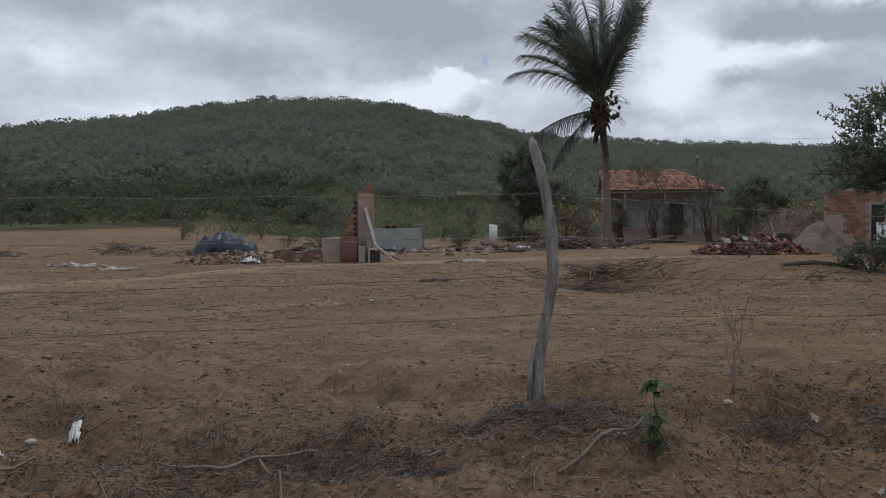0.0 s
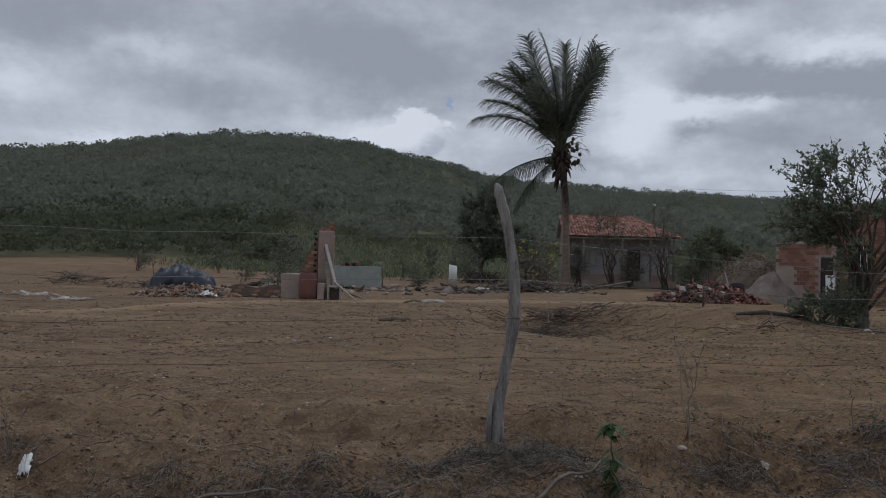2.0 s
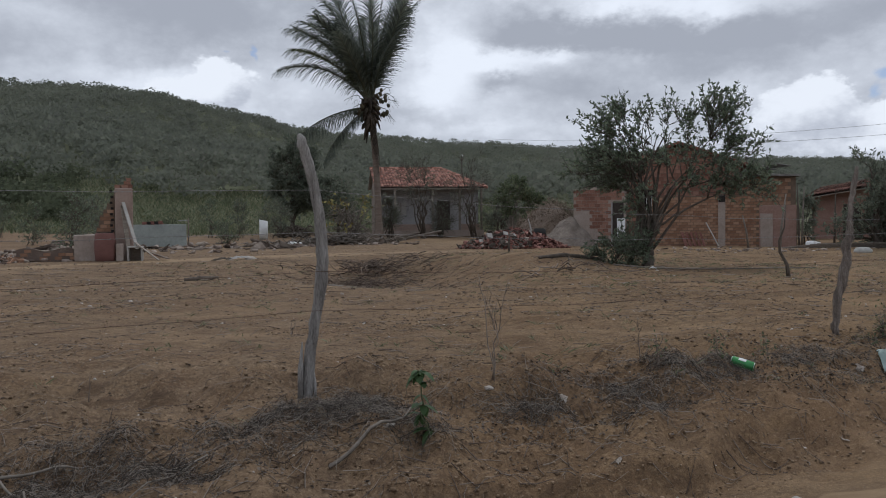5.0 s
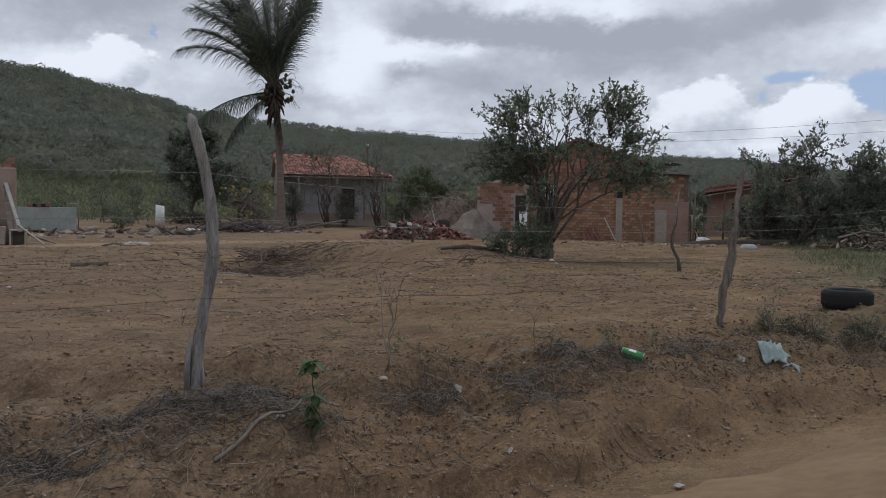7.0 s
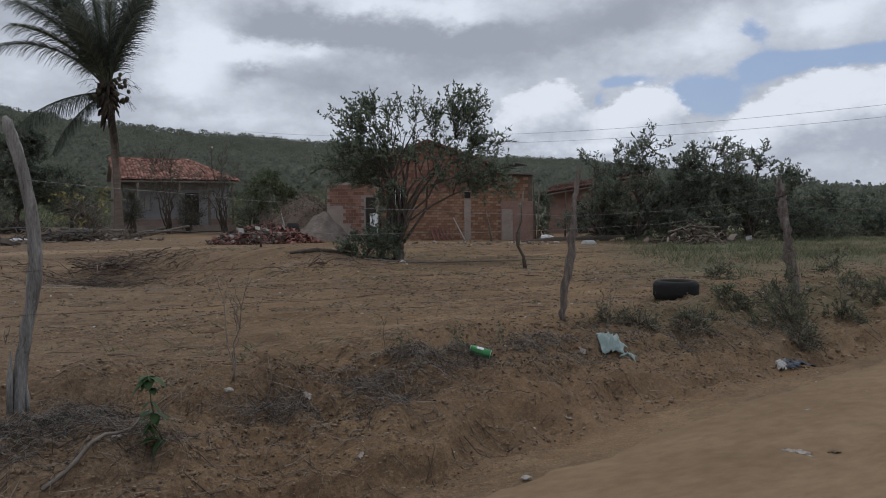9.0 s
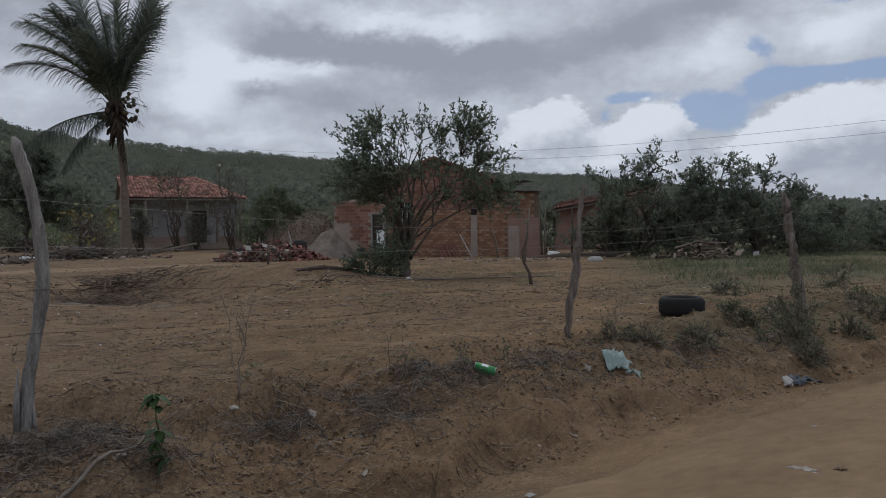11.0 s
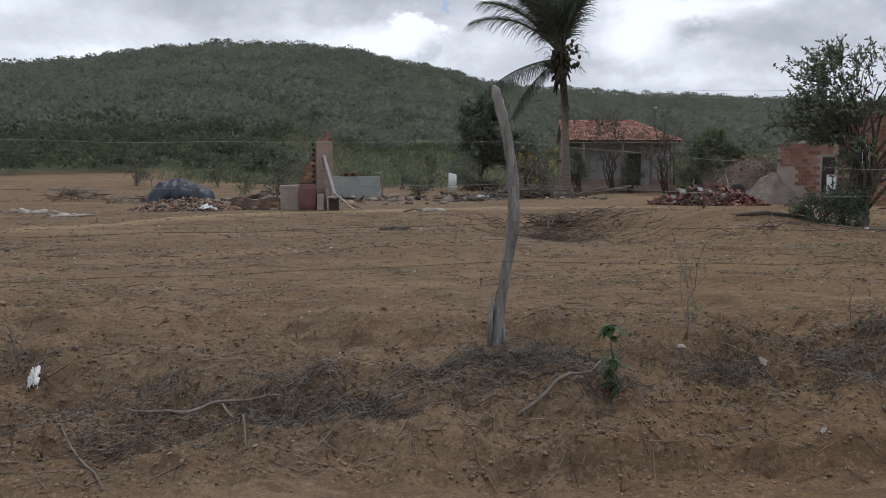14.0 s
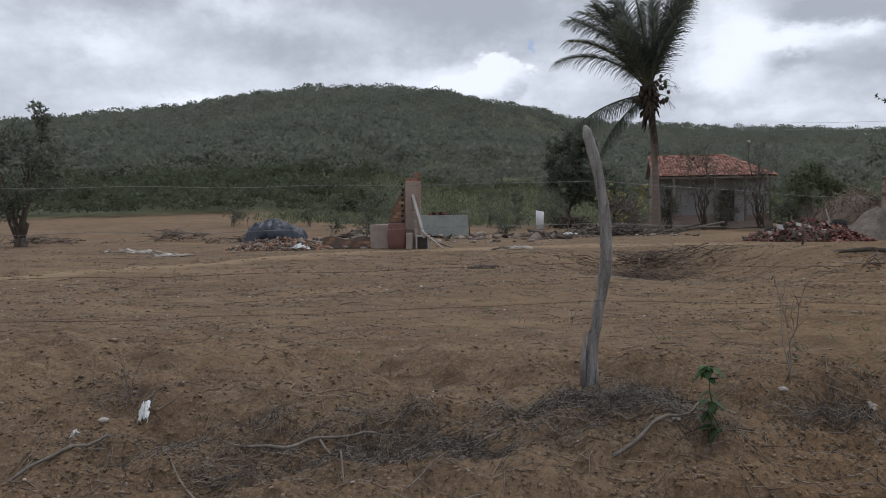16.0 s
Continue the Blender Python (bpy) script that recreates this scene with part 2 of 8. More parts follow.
def ground_material():
    """Soil, pale packed sand and dry or green sward, mixed by the sheet's own zone values."""
    m = bpy.data.materials.new("soil")
    m.use_nodes = True
    T = m.node_tree
    T.nodes.clear()
    N, L = T.nodes.new, T.links.new
    o, b = N("ShaderNodeOutputMaterial"), N("ShaderNodeBsdfPrincipled")
    L(b.outputs[0], o.inputs[0])
    co = N("ShaderNodeTexCoord")

    def noise_of(scale, detail=6, rough=0.62, stretch=None):
        n = N("ShaderNodeTexNoise")
        n.inputs["Scale"].default_value, n.inputs["Detail"].default_value, n.inputs["Roughness"].default_value = scale, detail, rough
        src = co.outputs["Object"]
        if stretch:
            mp = N("ShaderNodeMapping")
            mp.inputs["Scale"].default_value = stretch
            L(src, mp.inputs[0])
            src = mp.outputs[0]
        L(src, n.inputs["Vector"])
        return n.outputs["Fac"]

    def ramp_of(fac, stops):
        r = N("ShaderNodeValToRGB")
        e = r.color_ramp.elements
        while len(e) < len(stops):
            e.new(0.5)
        for i, (p, c) in enumerate(stops):
            e[i].position, e[i].color = p, (*c, 1)
        L(fac, r.inputs[0])
        return r.outputs[0]

    def mix_of(fac, a, c, mode="MIX"):
        x = N("ShaderNodeMix")
        x.data_type, x.blend_type = "RGBA", mode
        for i, v in ((0, fac), (6, a), (7, c)):
            if isinstance(v, (int, float)):
                x.inputs[i].default_value = v
            elif isinstance(v, tuple):
                x.inputs[i].default_value = (*v, 1)
            else:
                L(v, x.inputs[i])
        return x.outputs[2]

    def calc(op, a, c, d=None):
        x = N("ShaderNodeMath")
        x.operation, x.use_clamp = op, True
        for i, v in enumerate((a, c, d)):
            if v is None:
                continue
            if isinstance(v, (int, float)):
                x.inputs[i].default_value = v
            else:
                L(v, x.inputs[i])
        return x.outputs[0]

    zone = N("ShaderNodeVertexColor")
    zone.layer_name = "zone"
    sp = N("ShaderNodeSeparateColor")
    L(zone.outputs[0], sp.inputs[0])
    big, mid, fine = noise_of(0.35, 5), noise_of(2.2, 7, 0.68), noise_of(26, 6, 0.7)
    streak = noise_of(1.6, 6, 0.7, (0.45, 3.2, 1))
    dirt = ramp_of(calc("MULTIPLY_ADD", mid, 0.6, calc("MULTIPLY", big, 0.4)), [(0.34, SOIL[0]), (0.5, SOIL[1]), (0.66, SOIL[2])])
    dirt = mix_of(ramp_of(streak, [(0.44, (0, 0, 0)), (0.62, (0.55, 0.55, 0.55))]), dirt, SOIL[3])
    dirt = mix_of(ramp_of(fine, [(0.50, (0, 0, 0)), (0.64, (0.8, 0.8, 0.8))]), dirt, SOIL[4])
    dirt = mix_of(ramp_of(noise_of(0.8, 6, 0.66), [(0.48, (0, 0, 0)), (0.62, (0.55, 0.55, 0.55))]), dirt, (0.19, 0.122, 0.075))
    dirt = mix_of(ramp_of(noise_of(1.15, 6, 0.68, (0.7, 1.5, 1)), [(0.52, (0, 0, 0)), (0.66, (0.5, 0.5, 0.5))]), dirt, (0.305, 0.225, 0.152))
    grit = noise_of(58, 5, 0.72)
    dirt = mix_of(ramp_of(grit, [(0.50, (0, 0, 0)), (0.66, (0.7, 0.7, 0.7))]), dirt, SOIL[4])
    dirt = mix_of(ramp_of(noise_of(37, 5, 0.7), [(0.52, (0, 0, 0)), (0.66, (0.7, 0.7, 0.7))]), dirt, (0.35, 0.262, 0.178))
    dirt = mix_of(ramp_of(noise_of(7.5, 5, 0.7, (0.7, 1.8, 1)), [(0.50, (0, 0, 0)), (0.66, (0.6, 0.6, 0.6))]), dirt, SOIL[3])
    # trodden hollows and scuffs, loose and darker than the crust round them
    scuff = calc("MULTIPLY", noise_of(3.4, 4, 0.6, (0.55, 1.7, 1)), noise_of(0.55, 4, 0.6))
    dirt = mix_of(ramp_of(scuff, [(0.27, (0, 0, 0)), (0.36, (0.5, 0.5, 0.5))]), dirt, (0.088, 0.058, 0.040))
    dirt = mix_of(ramp_of(noise_of(10.5, 4, 0.62, (0.5, 2.0, 1)), [(0.56, (0, 0, 0)), (0.64, (0.5, 0.5, 0.5))]), dirt, (0.082, 0.056, 0.041))
    dirt = mix_of(ramp_of(noise_of(0.42, 5, 0.64, (0.6, 1.3, 1)), [(0.50, (0, 0, 0)), (0.66, (0.42, 0.42, 0.42))]), dirt, (0.32, 0.222, 0.138))
    # ochre earth of the bank and of the yard beyond the palm
    dirt = mix_of(zone.outputs["Alpha"], dirt, mix_of(1.0, dirt, (1.03, 0.985, 0.89), "MULTIPLY"))
    sand = ramp_of(calc("MULTIPLY_ADD", mid, 0.5, calc("MULTIPLY", fine, 0.5)), [(0.36, SAND[0]), (0.64, SAND[1])])
    sward = ramp_of(calc("MULTIPLY_ADD", mid, 0.5, calc("MULTIPLY", fine, 0.5)), [(0.36, SWARD[0]), (0.52, SWARD[1]), (0.66, SWARD[2])])
    edge = calc("MULTIPLY_ADD", mid, 0.9, -0.45)
    # reddish field soil, and the bank's shaded face darkened in colour
    red = mix_of(sp.outputs[2], dirt, mix_of(0.32, dirt, (0.20, 0.125, 0.076)))
    c = mix_of(calc("MULTIPLY", calc("ADD", sp.outputs[0], calc("MULTIPLY", edge, sp.outputs[0])), 1.0), red, sand)
    c = mix_of(calc("MULTIPLY_ADD", sp.outputs[1], 1.6, calc("MULTIPLY_ADD", mid, 1.2, -1.05)), c, sward)
    L(c, b.inputs["Base Color"])
    b.inputs["Roughness"].default_value, b.inputs["Specular IOR Level"].default_value = 0.95, 0.1
    h = calc("MULTIPLY_ADD", fine, 0.4, calc("MULTIPLY", mid, 0.6))
    bp = N("ShaderNodeBump")
    bp.inputs["Strength"].default_value, bp.inputs["Distance"].default_value = 0.9, 0.05
    L(h, bp.inputs["Height"])
    bp2 = N("ShaderNodeBump")
    bp2.inputs["Strength"].default_value, bp2.inputs["Distance"].default_value = 0.7, 0.012
    L(noise_of(70, 5, 0.7), bp2.inputs["Height"])
    L(bp.outputs[0], bp2.inputs["Normal"])
    L(bp2.outputs[0], b.inputs["Normal"])
    return m


SOIL = [(0.150, 0.099, 0.061), (0.222, 0.153, 0.094), (0.315, 0.224, 0.142), (0.118, 0.085, 0.060), (0.078, 0.058, 0.045)]
SAND = [(0.25, 0.175, 0.108), (0.335, 0.244, 0.155)]
SWARD = [(0.098, 0.098, 0.062), (0.115, 0.122, 0.075), (0.135, 0.142, 0.09)]
M_SOIL = ground_material()
M_ROAD = material("packed_sand", [(0.165, 0.110, 0.065), (0.218, 0.150, 0.090), (0.275, 0.196, 0.12)], 1.0, 0.95, 0.5, 45, bump_dist=0.012, stretch=(0.7, 1.6, 1), spec=0.1)
M_DUNG = material("dark_crumb", [(0.045, 0.036, 0.030), (0.08, 0.062, 0.05), (0.125, 0.10, 0.082)], 5, 0.95, 0, island_vary=0.8)
M_LITTER = material("dead_leaf_litter", [(0.06, 0.048, 0.04), (0.10, 0.08, 0.066), (0.17, 0.14, 0.113)], 5, 0.95, 0, island_vary=0.9)
M_CLOD = material("clod", [(0.15, 0.102, 0.064), (0.215, 0.152, 0.097), (0.30, 0.217, 0.142)], 4, 0.95, 0.5, 60, island_vary=0.35)
M_STONE = material("pale_stone", [(0.22, 0.18, 0.145), (0.34, 0.295, 0.25), (0.48, 0.435, 0.385)], 4, 0.9, 0.4, 50, island_vary=0.6)
M_STRAW = material("dry_straw", [(0.045, 0.037, 0.031), (0.11, 0.092, 0.077), (0.27, 0.235, 0.20)], 3, 0.9, 0, island_vary=0.9)
M_TWIG = material("dead_wood", [(0.085, 0.062, 0.048), (0.17, 0.135, 0.11), (0.27, 0.225, 0.185)], 6, 0.9, 0.3, 60, island_vary=0.6, stretch=(1, 1, 0.3))
M_BRUSH = material("dead_brush", [(0.06, 0.043, 0.034), (0.12, 0.09, 0.07), (0.22, 0.175, 0.14)], 6, 0.9, 0.3, 60, island_vary=0.7)
M_POST = material("weathered_post", [(0.05, 0.043, 0.039), (0.18, 0.167, 0.155), (0.30, 0.284, 0.266), (0.42, 0.40, 0.378)], 9, 0.9, 0.9, 30, stretch=(2.5, 2.5, 0.35), bump_dist=0.012)
M_POST2 = material("brown_post", [(0.05, 0.04, 0.034), (0.17, 0.142, 0.122), (0.36, 0.32, 0.285)], 9, 0.9, 0.9, 30, stretch=(2.5, 2.5, 0.35), bump_dist=0.012)
M_WIRE = material("galvanised_wire", [(0.16, 0.15, 0.145), (0.30, 0.29, 0.285)], 8, 0.55, 0, metal=0.6)
M_RUST = material("rusty_wire", [(0.10, 0.06, 0.04), (0.19, 0.13, 0.10)], 8, 0.8, 0, metal=0.3)
M_BARK = material("bark", [(0.055, 0.045, 0.036), (0.10, 0.083, 0.067), (0.17, 0.145, 0.12)], 6, 0.95, 0.8, 25, stretch=(1, 1, 0.4), bump_dist=0.02)
M_BARKL = material("pale_bark", [(0.10, 0.085, 0.07), (0.18, 0.155, 0.13), (0.27, 0.24, 0.205)], 6, 0.95, 0.6, 25, stretch=(1, 1, 0.4))
M_LEAF = material("tree_leaf", [(0.105, 0.13, 0.09), (0.15, 0.185, 0.124), (0.20, 0.238, 0.16)], 2, 0.5, 0, island_vary=0.9, two_sided_light=0.5, spec=0.4)
M_LEAFD = material("dark_leaf", [(0.125, 0.142, 0.112), (0.165, 0.19, 0.14), (0.21, 0.23, 0.172)], 1.2, 0.5, 0, island_vary=0.9, two_sided_light=0.62)
M_LEAFL = material("light_leaf", [(0.09, 0.11, 0.066), (0.13, 0.16, 0.09), (0.18, 0.205, 0.118)], 2, 0.65, 0, island_vary=0.9, two_sided_light=0.4)
# distance haze is put into this colour: paler and greyer than nearer scrub
M_HILL = material("hazed_scrub_leaf", [(0.165, 0.168, 0.147), (0.182, 0.194, 0.156), (0.198, 0.212, 0.165), (0.212, 0.212, 0.178)], 0.012, 0.9, 0, island_vary=0.22, two_sided_light=0.5, spec=0.05)
M_SCRUB = material("green_scrub_leaf", [(0.088, 0.098, 0.068), (0.11, 0.126, 0.08), (0.14, 0.155, 0.10)], 0.1, 0.8, 0, island_vary=0.35, two_sided_light=0.45, spec=0.05)
M_GRASS = material("grass_blade", [(0.115, 0.135, 0.072), (0.17, 0.19, 0.108), (0.25, 0.25, 0.16)], 0.4, 0.8, 0, island_vary=0.9, two_sided_light=0.2)
M_SEED = material("seedling_leaf", [(0.04, 0.075, 0.028), (0.07, 0.12, 0.045)], 5, 0.5, 0.2, 30, island_vary=0.5, two_sided_light=0.25)
M_PALM = material("palm_leaflet", [(0.07, 0.083, 0.069), (0.105, 0.124, 0.098), (0.15, 0.168, 0.128)], 0.8, 0.42, 0, island_vary=0.7, two_sided_light=0.4, spec=0.4)
M_PALMY = material("young_palm_leaflet", [(0.085, 0.105, 0.045), (0.13, 0.15, 0.07)], 0.8, 0.5, 0, island_vary=0.7, two_sided_light=0.2)
M_PALMD = material("dead_palm_leaf", [(0.045, 0.036, 0.028), (0.085, 0.066, 0.05)], 1.2, 0.85, 0, island_vary=0.7)
M_RACHIS = material("palm_rachis", [(0.065, 0.07, 0.045), (0.11, 0.115, 0.075)], 2, 0.6, 0.2)
M_PTRUNK = material("palm_trunk", [(0.11, 0.083, 0.066), (0.185, 0.145, 0.117), (0.25, 0.205, 0.17)], 3, 0.95, 0.8, 12, stretch=(0.5, 0.5, 3.5), bump_dist=0.03)
M_NUT = material("coconut", [(0.05, 0.045, 0.028), (0.095, 0.08, 0.048)], 3, 0.5, 0.1, object_vary=0.5)
M_BRICK = material("clay_brick", [(0.185, 0.092, 0.066), (0.25, 0.132, 0.095), (0.31, 0.177, 0.132)], 5, 0.9, 0.5, 50, object_vary=0.45)
M_BRICKT = material("tan_brick", [(0.22, 0.12, 0.074), (0.29, 0.168, 0.108), (0.36, 0.225, 0.15)], 5, 0.9, 0.5, 50, object_vary=0.45)
M_MORTAR = material("mortar", [(0.13, 0.092, 0.066), (0.20, 0.145, 0.108)], 5, 0.95, 0.6, 40)
M_PLASTER = material("stained_plaster", [(0.25, 0.20, 0.168), (0.34, 0.28, 0.24), (0.41, 0.35, 0.31)], 1.6, 0.9, 0.3, 25)
M_PINK = material("pink_plaster", [(0.22, 0.132, 0.105), (0.29, 0.185, 0.15), (0.35, 0.24, 0.20)], 1.8, 0.9, 0.4, 25)
M_JAMB = material("weathered_pink_plaster", [(0.24, 0.17, 0.14), (0.32, 0.24, 0.20), (0.38, 0.30, 0.255)], 2.2, 0.9, 0.5, 25)
M_WALL = material("grey_white_wash", [(0.29, 0.28, 0.28), (0.38, 0.37, 0.37), (0.46, 0.45, 0.445)], 1.1, 0.9, 0.2, 20)
M_TILE = material("terracotta_tile", [(0.17, 0.078, 0.058), (0.31, 0.145, 0.105), (0.44, 0.23, 0.175)], 2.2, 0.85, 0.3, 30, island_vary=0.75)
M_CEMENT = material("cement", [(0.23, 0.225, 0.205), (0.33, 0.325, 0.30), (0.42, 0.41, 0.385)], 1.5, 0.9, 0.4, 25)
M_TANK = material("painted_cement", [(0.23, 0.25, 0.235), (0.31, 0.335, 0.312), (0.38, 0.40, 0.372)], 1.2, 0.85, 0.3, 20)
M_GRAVEL = material("sand_heap", [(0.16, 0.132, 0.11), (0.245, 0.205, 0.172), (0.33, 0.285, 0.243)], 3, 0.95, 1.0, 14, bump_dist=0.09)
M_DOOR = material("dark_door", [(0.035, 0.028, 0.024), (0.065, 0.05, 0.042)], 3, 0.6, 0.2)
M_DARK = material("dark_interior", [(0.02, 0.018, 0.016), (0.035, 0.03, 0.028)], 2, 0.9, 0)
M_WOOD = material("grey_plank", [(0.13, 0.105, 0.085), (0.24, 0.205, 0.17), (0.36, 0.32, 0.275)], 5, 0.85, 0.4, 40, stretch=(0.4, 3, 3), object_vary=0.3)
M_PALE = material("pale_board", [(0.33, 0.31, 0.285), (0.48, 0.46, 0.43)], 4, 0.8, 0.3, 40, object_vary=0.2)
M_WHITE = material("white_plastic", [(0.60, 0.61, 0.60), (0.76, 0.77, 0.765)], 6, 0.5, 0.15, 20)
M_BAG = material("pale_green_plastic", [(0.34, 0.43, 0.41), (0.47, 0.56, 0.54)], 8, 0.4, 0.2, 25, two_sided_light=0.3)
M_CAN = material("green_can", [(0.04, 0.19, 0.055), (0.075, 0.27, 0.10)], 6, 0.4, 0.1, metal=0.3)
M_ALU = material("can_metal", [(0.5, 0.52, 0.5), (0.65, 0.66, 0.64)], 8, 0.3, 0, metal=0.9)
M_RUBBER = material("tyre_rubber", [(0.012, 0.012, 0.012), (0.024, 0.023, 0.022)], 8, 0.75, 0.3, 40)
M_TARP = material("dark_blue_tarp", [(0.024, 0.029, 0.040), (0.043, 0.052, 0.07)], 4, 0.45, 0.3, 12, bump_dist=0.02, spec=0.4)
M_BARREL = material("red_clay_barrel", [(0.14, 0.066, 0.056), (0.20, 0.098, 0.083)], 3, 0.7, 0.2)
M_DEBRIS = material("rubble", [(0.14, 0.105, 0.085), (0.24, 0.19, 0.155), (0.34, 0.285, 0.24)], 3, 0.9, 0.3, 30, island_vary=0.9)
M_REDRUB = material("broken_tile", [(0.10, 0.043, 0.036), (0.20, 0.088, 0.07), (0.32, 0.165, 0.135)], 3, 0.9, 0.3, 30, island_vary=0.9)
M_HAY = material("dry_brush", [(0.15, 0.115, 0.09), (0.23, 0.18, 0.14), (0.31, 0.25, 0.20)], 2, 0.95, 0, island_vary=0.8)
M_SHEET = material("weathered_fibre_sheet", [(0.12, 0.115, 0.105), (0.19, 0.18, 0.165), (0.27, 0.255, 0.235)], 2, 0.9, 0.4, 25)
M_STEEL = material("grey_steel", [(0.25, 0.25, 0.25), (0.4, 0.4, 0.4)], 5, 0.5, 0.1, metal=0.5)
M_YELLOW = material("dry_banana_leaf", [(0.20, 0.17, 0.06), (0.32, 0.28, 0.11)], 4, 0.8, 0.2, island_vary=0.6)

# ---- mesh helpers ----
rng = np.random.default_rng(7)


def fill(mesh, V, F):
    """Fills a mesh from arrays of corners and of faces that all have the same number of sides."""
    V, F = np.asarray(V, np.float32), np.asarray(F, np.int32)
    k = F.shape[1]
    mesh.vertices.add(len(V))
    mesh.vertices.foreach_set("co", V.ravel())
    mesh.loops.add(F.size)
    mesh.loops.foreach_set("vertex_index", F.ravel())
    mesh.polygons.add(len(F))
    mesh.polygons.foreach_set("loop_start", np.arange(0, F.size, k, dtype=np.int32))
    mesh.update(calc_edges=True)
    return mesh


def solid(name, V, F, mat, parent=None, label="", smooth=False):
    ob = new(name, fill(bpy.data.meshes.new(name), V, F))
    ob.data.materials.append(mat)
    if smooth:
        ob.data.polygons.foreach_set("use_smooth", np.ones(len(F), bool))
    ob.parent = parent
    return tagged(ob, label)


def part(name, bm, mat, parent=None, label="", smooth=False):
    """Links a bmesh as one mesh object, under a thing or a part."""
    me = bpy.data.meshes.new(name)
    bm.to_mesh(me)
    bm.free()
    me.materials.append(mat)
    if smooth:
        for p in me.polygons:
            p.use_smooth = True
    ob = new(name, me)
    ob.parent = parent
    return tagged(ob, label)


def thing(name, at, label, category, group="", turn=0.0):
    ob = new(name)
    ob.empty_display_size = 0.2
    ob.matrix_world = pose(*at, 0, 0, turn)
    return tagged(ob, label, category, group)


class Acc:
    """Gathers quads of many tubes and cards."""

    def __init__(self):
        self.V, self.F, self.n = [], [], 0

    def add(self, V, F):
        self.V.append(np.asarray(V, float))
        self.F.append(np.asarray(F, int) + self.n)
        self.n += len(V)

    def tube(self, pts, radii, sides=5, wob=0.0, r=None):
        pts = np.asarray(pts, float)
        radii = np.broadcast_to(np.asarray(radii, float), (len(pts),))
        tan = np.gradient(pts, axis=0)
        tan /= np.linalg.norm(tan, axis=1)[:, None] + 1e-9
        ref = np.where(np.abs(tan[:, 2:3]) > 0.9, np.array([[1.0, 0, 0]]), np.array([[0, 0, 1.0]]))
        a = np.cross(tan, ref)
        a /= np.linalg.norm(a, axis=1)[:, None] + 1e-9
        for i in range(1, len(a)):
            if a[i] @ a[i - 1] < 0:
                a[i] = -a[i]
        b = np.cross(tan, a)
        th = np.linspace(0, 2 * np.pi, sides, endpoint=False)
        rad = radii[:, None] * (1 + (wob * (r or rng).normal(size=(len(pts), sides)) if wob else 0))
        ring = pts[:, None] + rad[..., None] * (np.cos(th)[None, :, None] * a[:, None] + np.sin(th)[None, :, None] * b[:, None])
        V = ring.reshape(-1, 3)
        i, j = np.meshgrid(np.arange(len(pts) - 1), np.arange(sides), indexing="ij")
        k = (j + 1) % sides
        F = np.stack([i * sides + j, i * sides + k, (i + 1) * sides + k, (i + 1) * sides + j], -1).reshape(-1, 4)
        caps = []
        if sides == 4:
            caps = [[3, 2, 1, 0], list((len(pts) - 1) * 4 + np.arange(4))]
        if sides in (6, 8, 10):
            for base, rev in ((0, True), ((len(pts) - 1) * sides, False)):
                for s in range(1, sides - 2, 2):
                    q = [base, base + s, base + s + 1, base + s + 2]
                    caps.append(q[::-1] if rev else q)
        self.add(V, np.vstack([F, caps]) if caps else F)

    def cards(self, P, A, B):
        """Four-cornered leaves: centre P, half length A, half width B (arrays n x 3), pointed at both ends."""
        n = len(P)
        V = np.stack([P - A, P + B - 0.15 * A, P + A, P - B - 0.15 * A], 1).reshape(-1, 3)
        self.add(V, np.arange(4 * n).reshape(-1, 4))

    def arrays(self):
        return np.vstack(self.V), np.vstack(self.F)

    def ob(self, name, mat, parent=None, label="", smooth=False):
        V, F = self.arrays()
        return solid(name, V, F, mat, parent, label, smooth)


def unit(n, r):
    v = r.normal(size=(n, 3))
    return v / np.linalg.norm(v, axis=1)[:, None]


# ---- ground: one sheet to the horizon ----
def lattice(x, y, s):
    """Smooth value noise on a grid of size 1, seed s."""
    xi, yi = np.floor(x).astype(np.int64), np.floor(y).astype(np.int64)
    fx, fy = x - xi, y - yi
    fx, fy = fx * fx * fx * (fx * (fx * 6 - 15) + 10), fy * fy * fy * (fy * (fy * 6 - 15) + 10)

    def h(a, b):
        n = (a * 374761393 + b * 668265263 + s * 974634777) & 0x7FFFFFFF
        n = ((n ^ (n >> 13)) * 1274126177) & 0x7FFFFFFF
        return ((n ^ (n >> 16)) & 0xFFFF) / 32767.5 - 1

    return (h(xi, yi) * (1 - fx) + h(xi + 1, yi) * fx) * (1 - fy) + (h(xi, yi + 1) * (1 - fx) + h(xi + 1, yi + 1) * fx) * fy


def fbm(x, y, s, octaves=4, gain=0.5):
    total, amp = 0, 1.0
    for o in range(octaves):
        total = total + amp * lattice(x * 2 ** o + 17.3 * o, y * 2 ** o - 9.1 * o, s + o)
        amp *= gain
    return total


def ease(u):
    u = np.clip(u, 0, 1)
    return u * u * (3 - 2 * u)


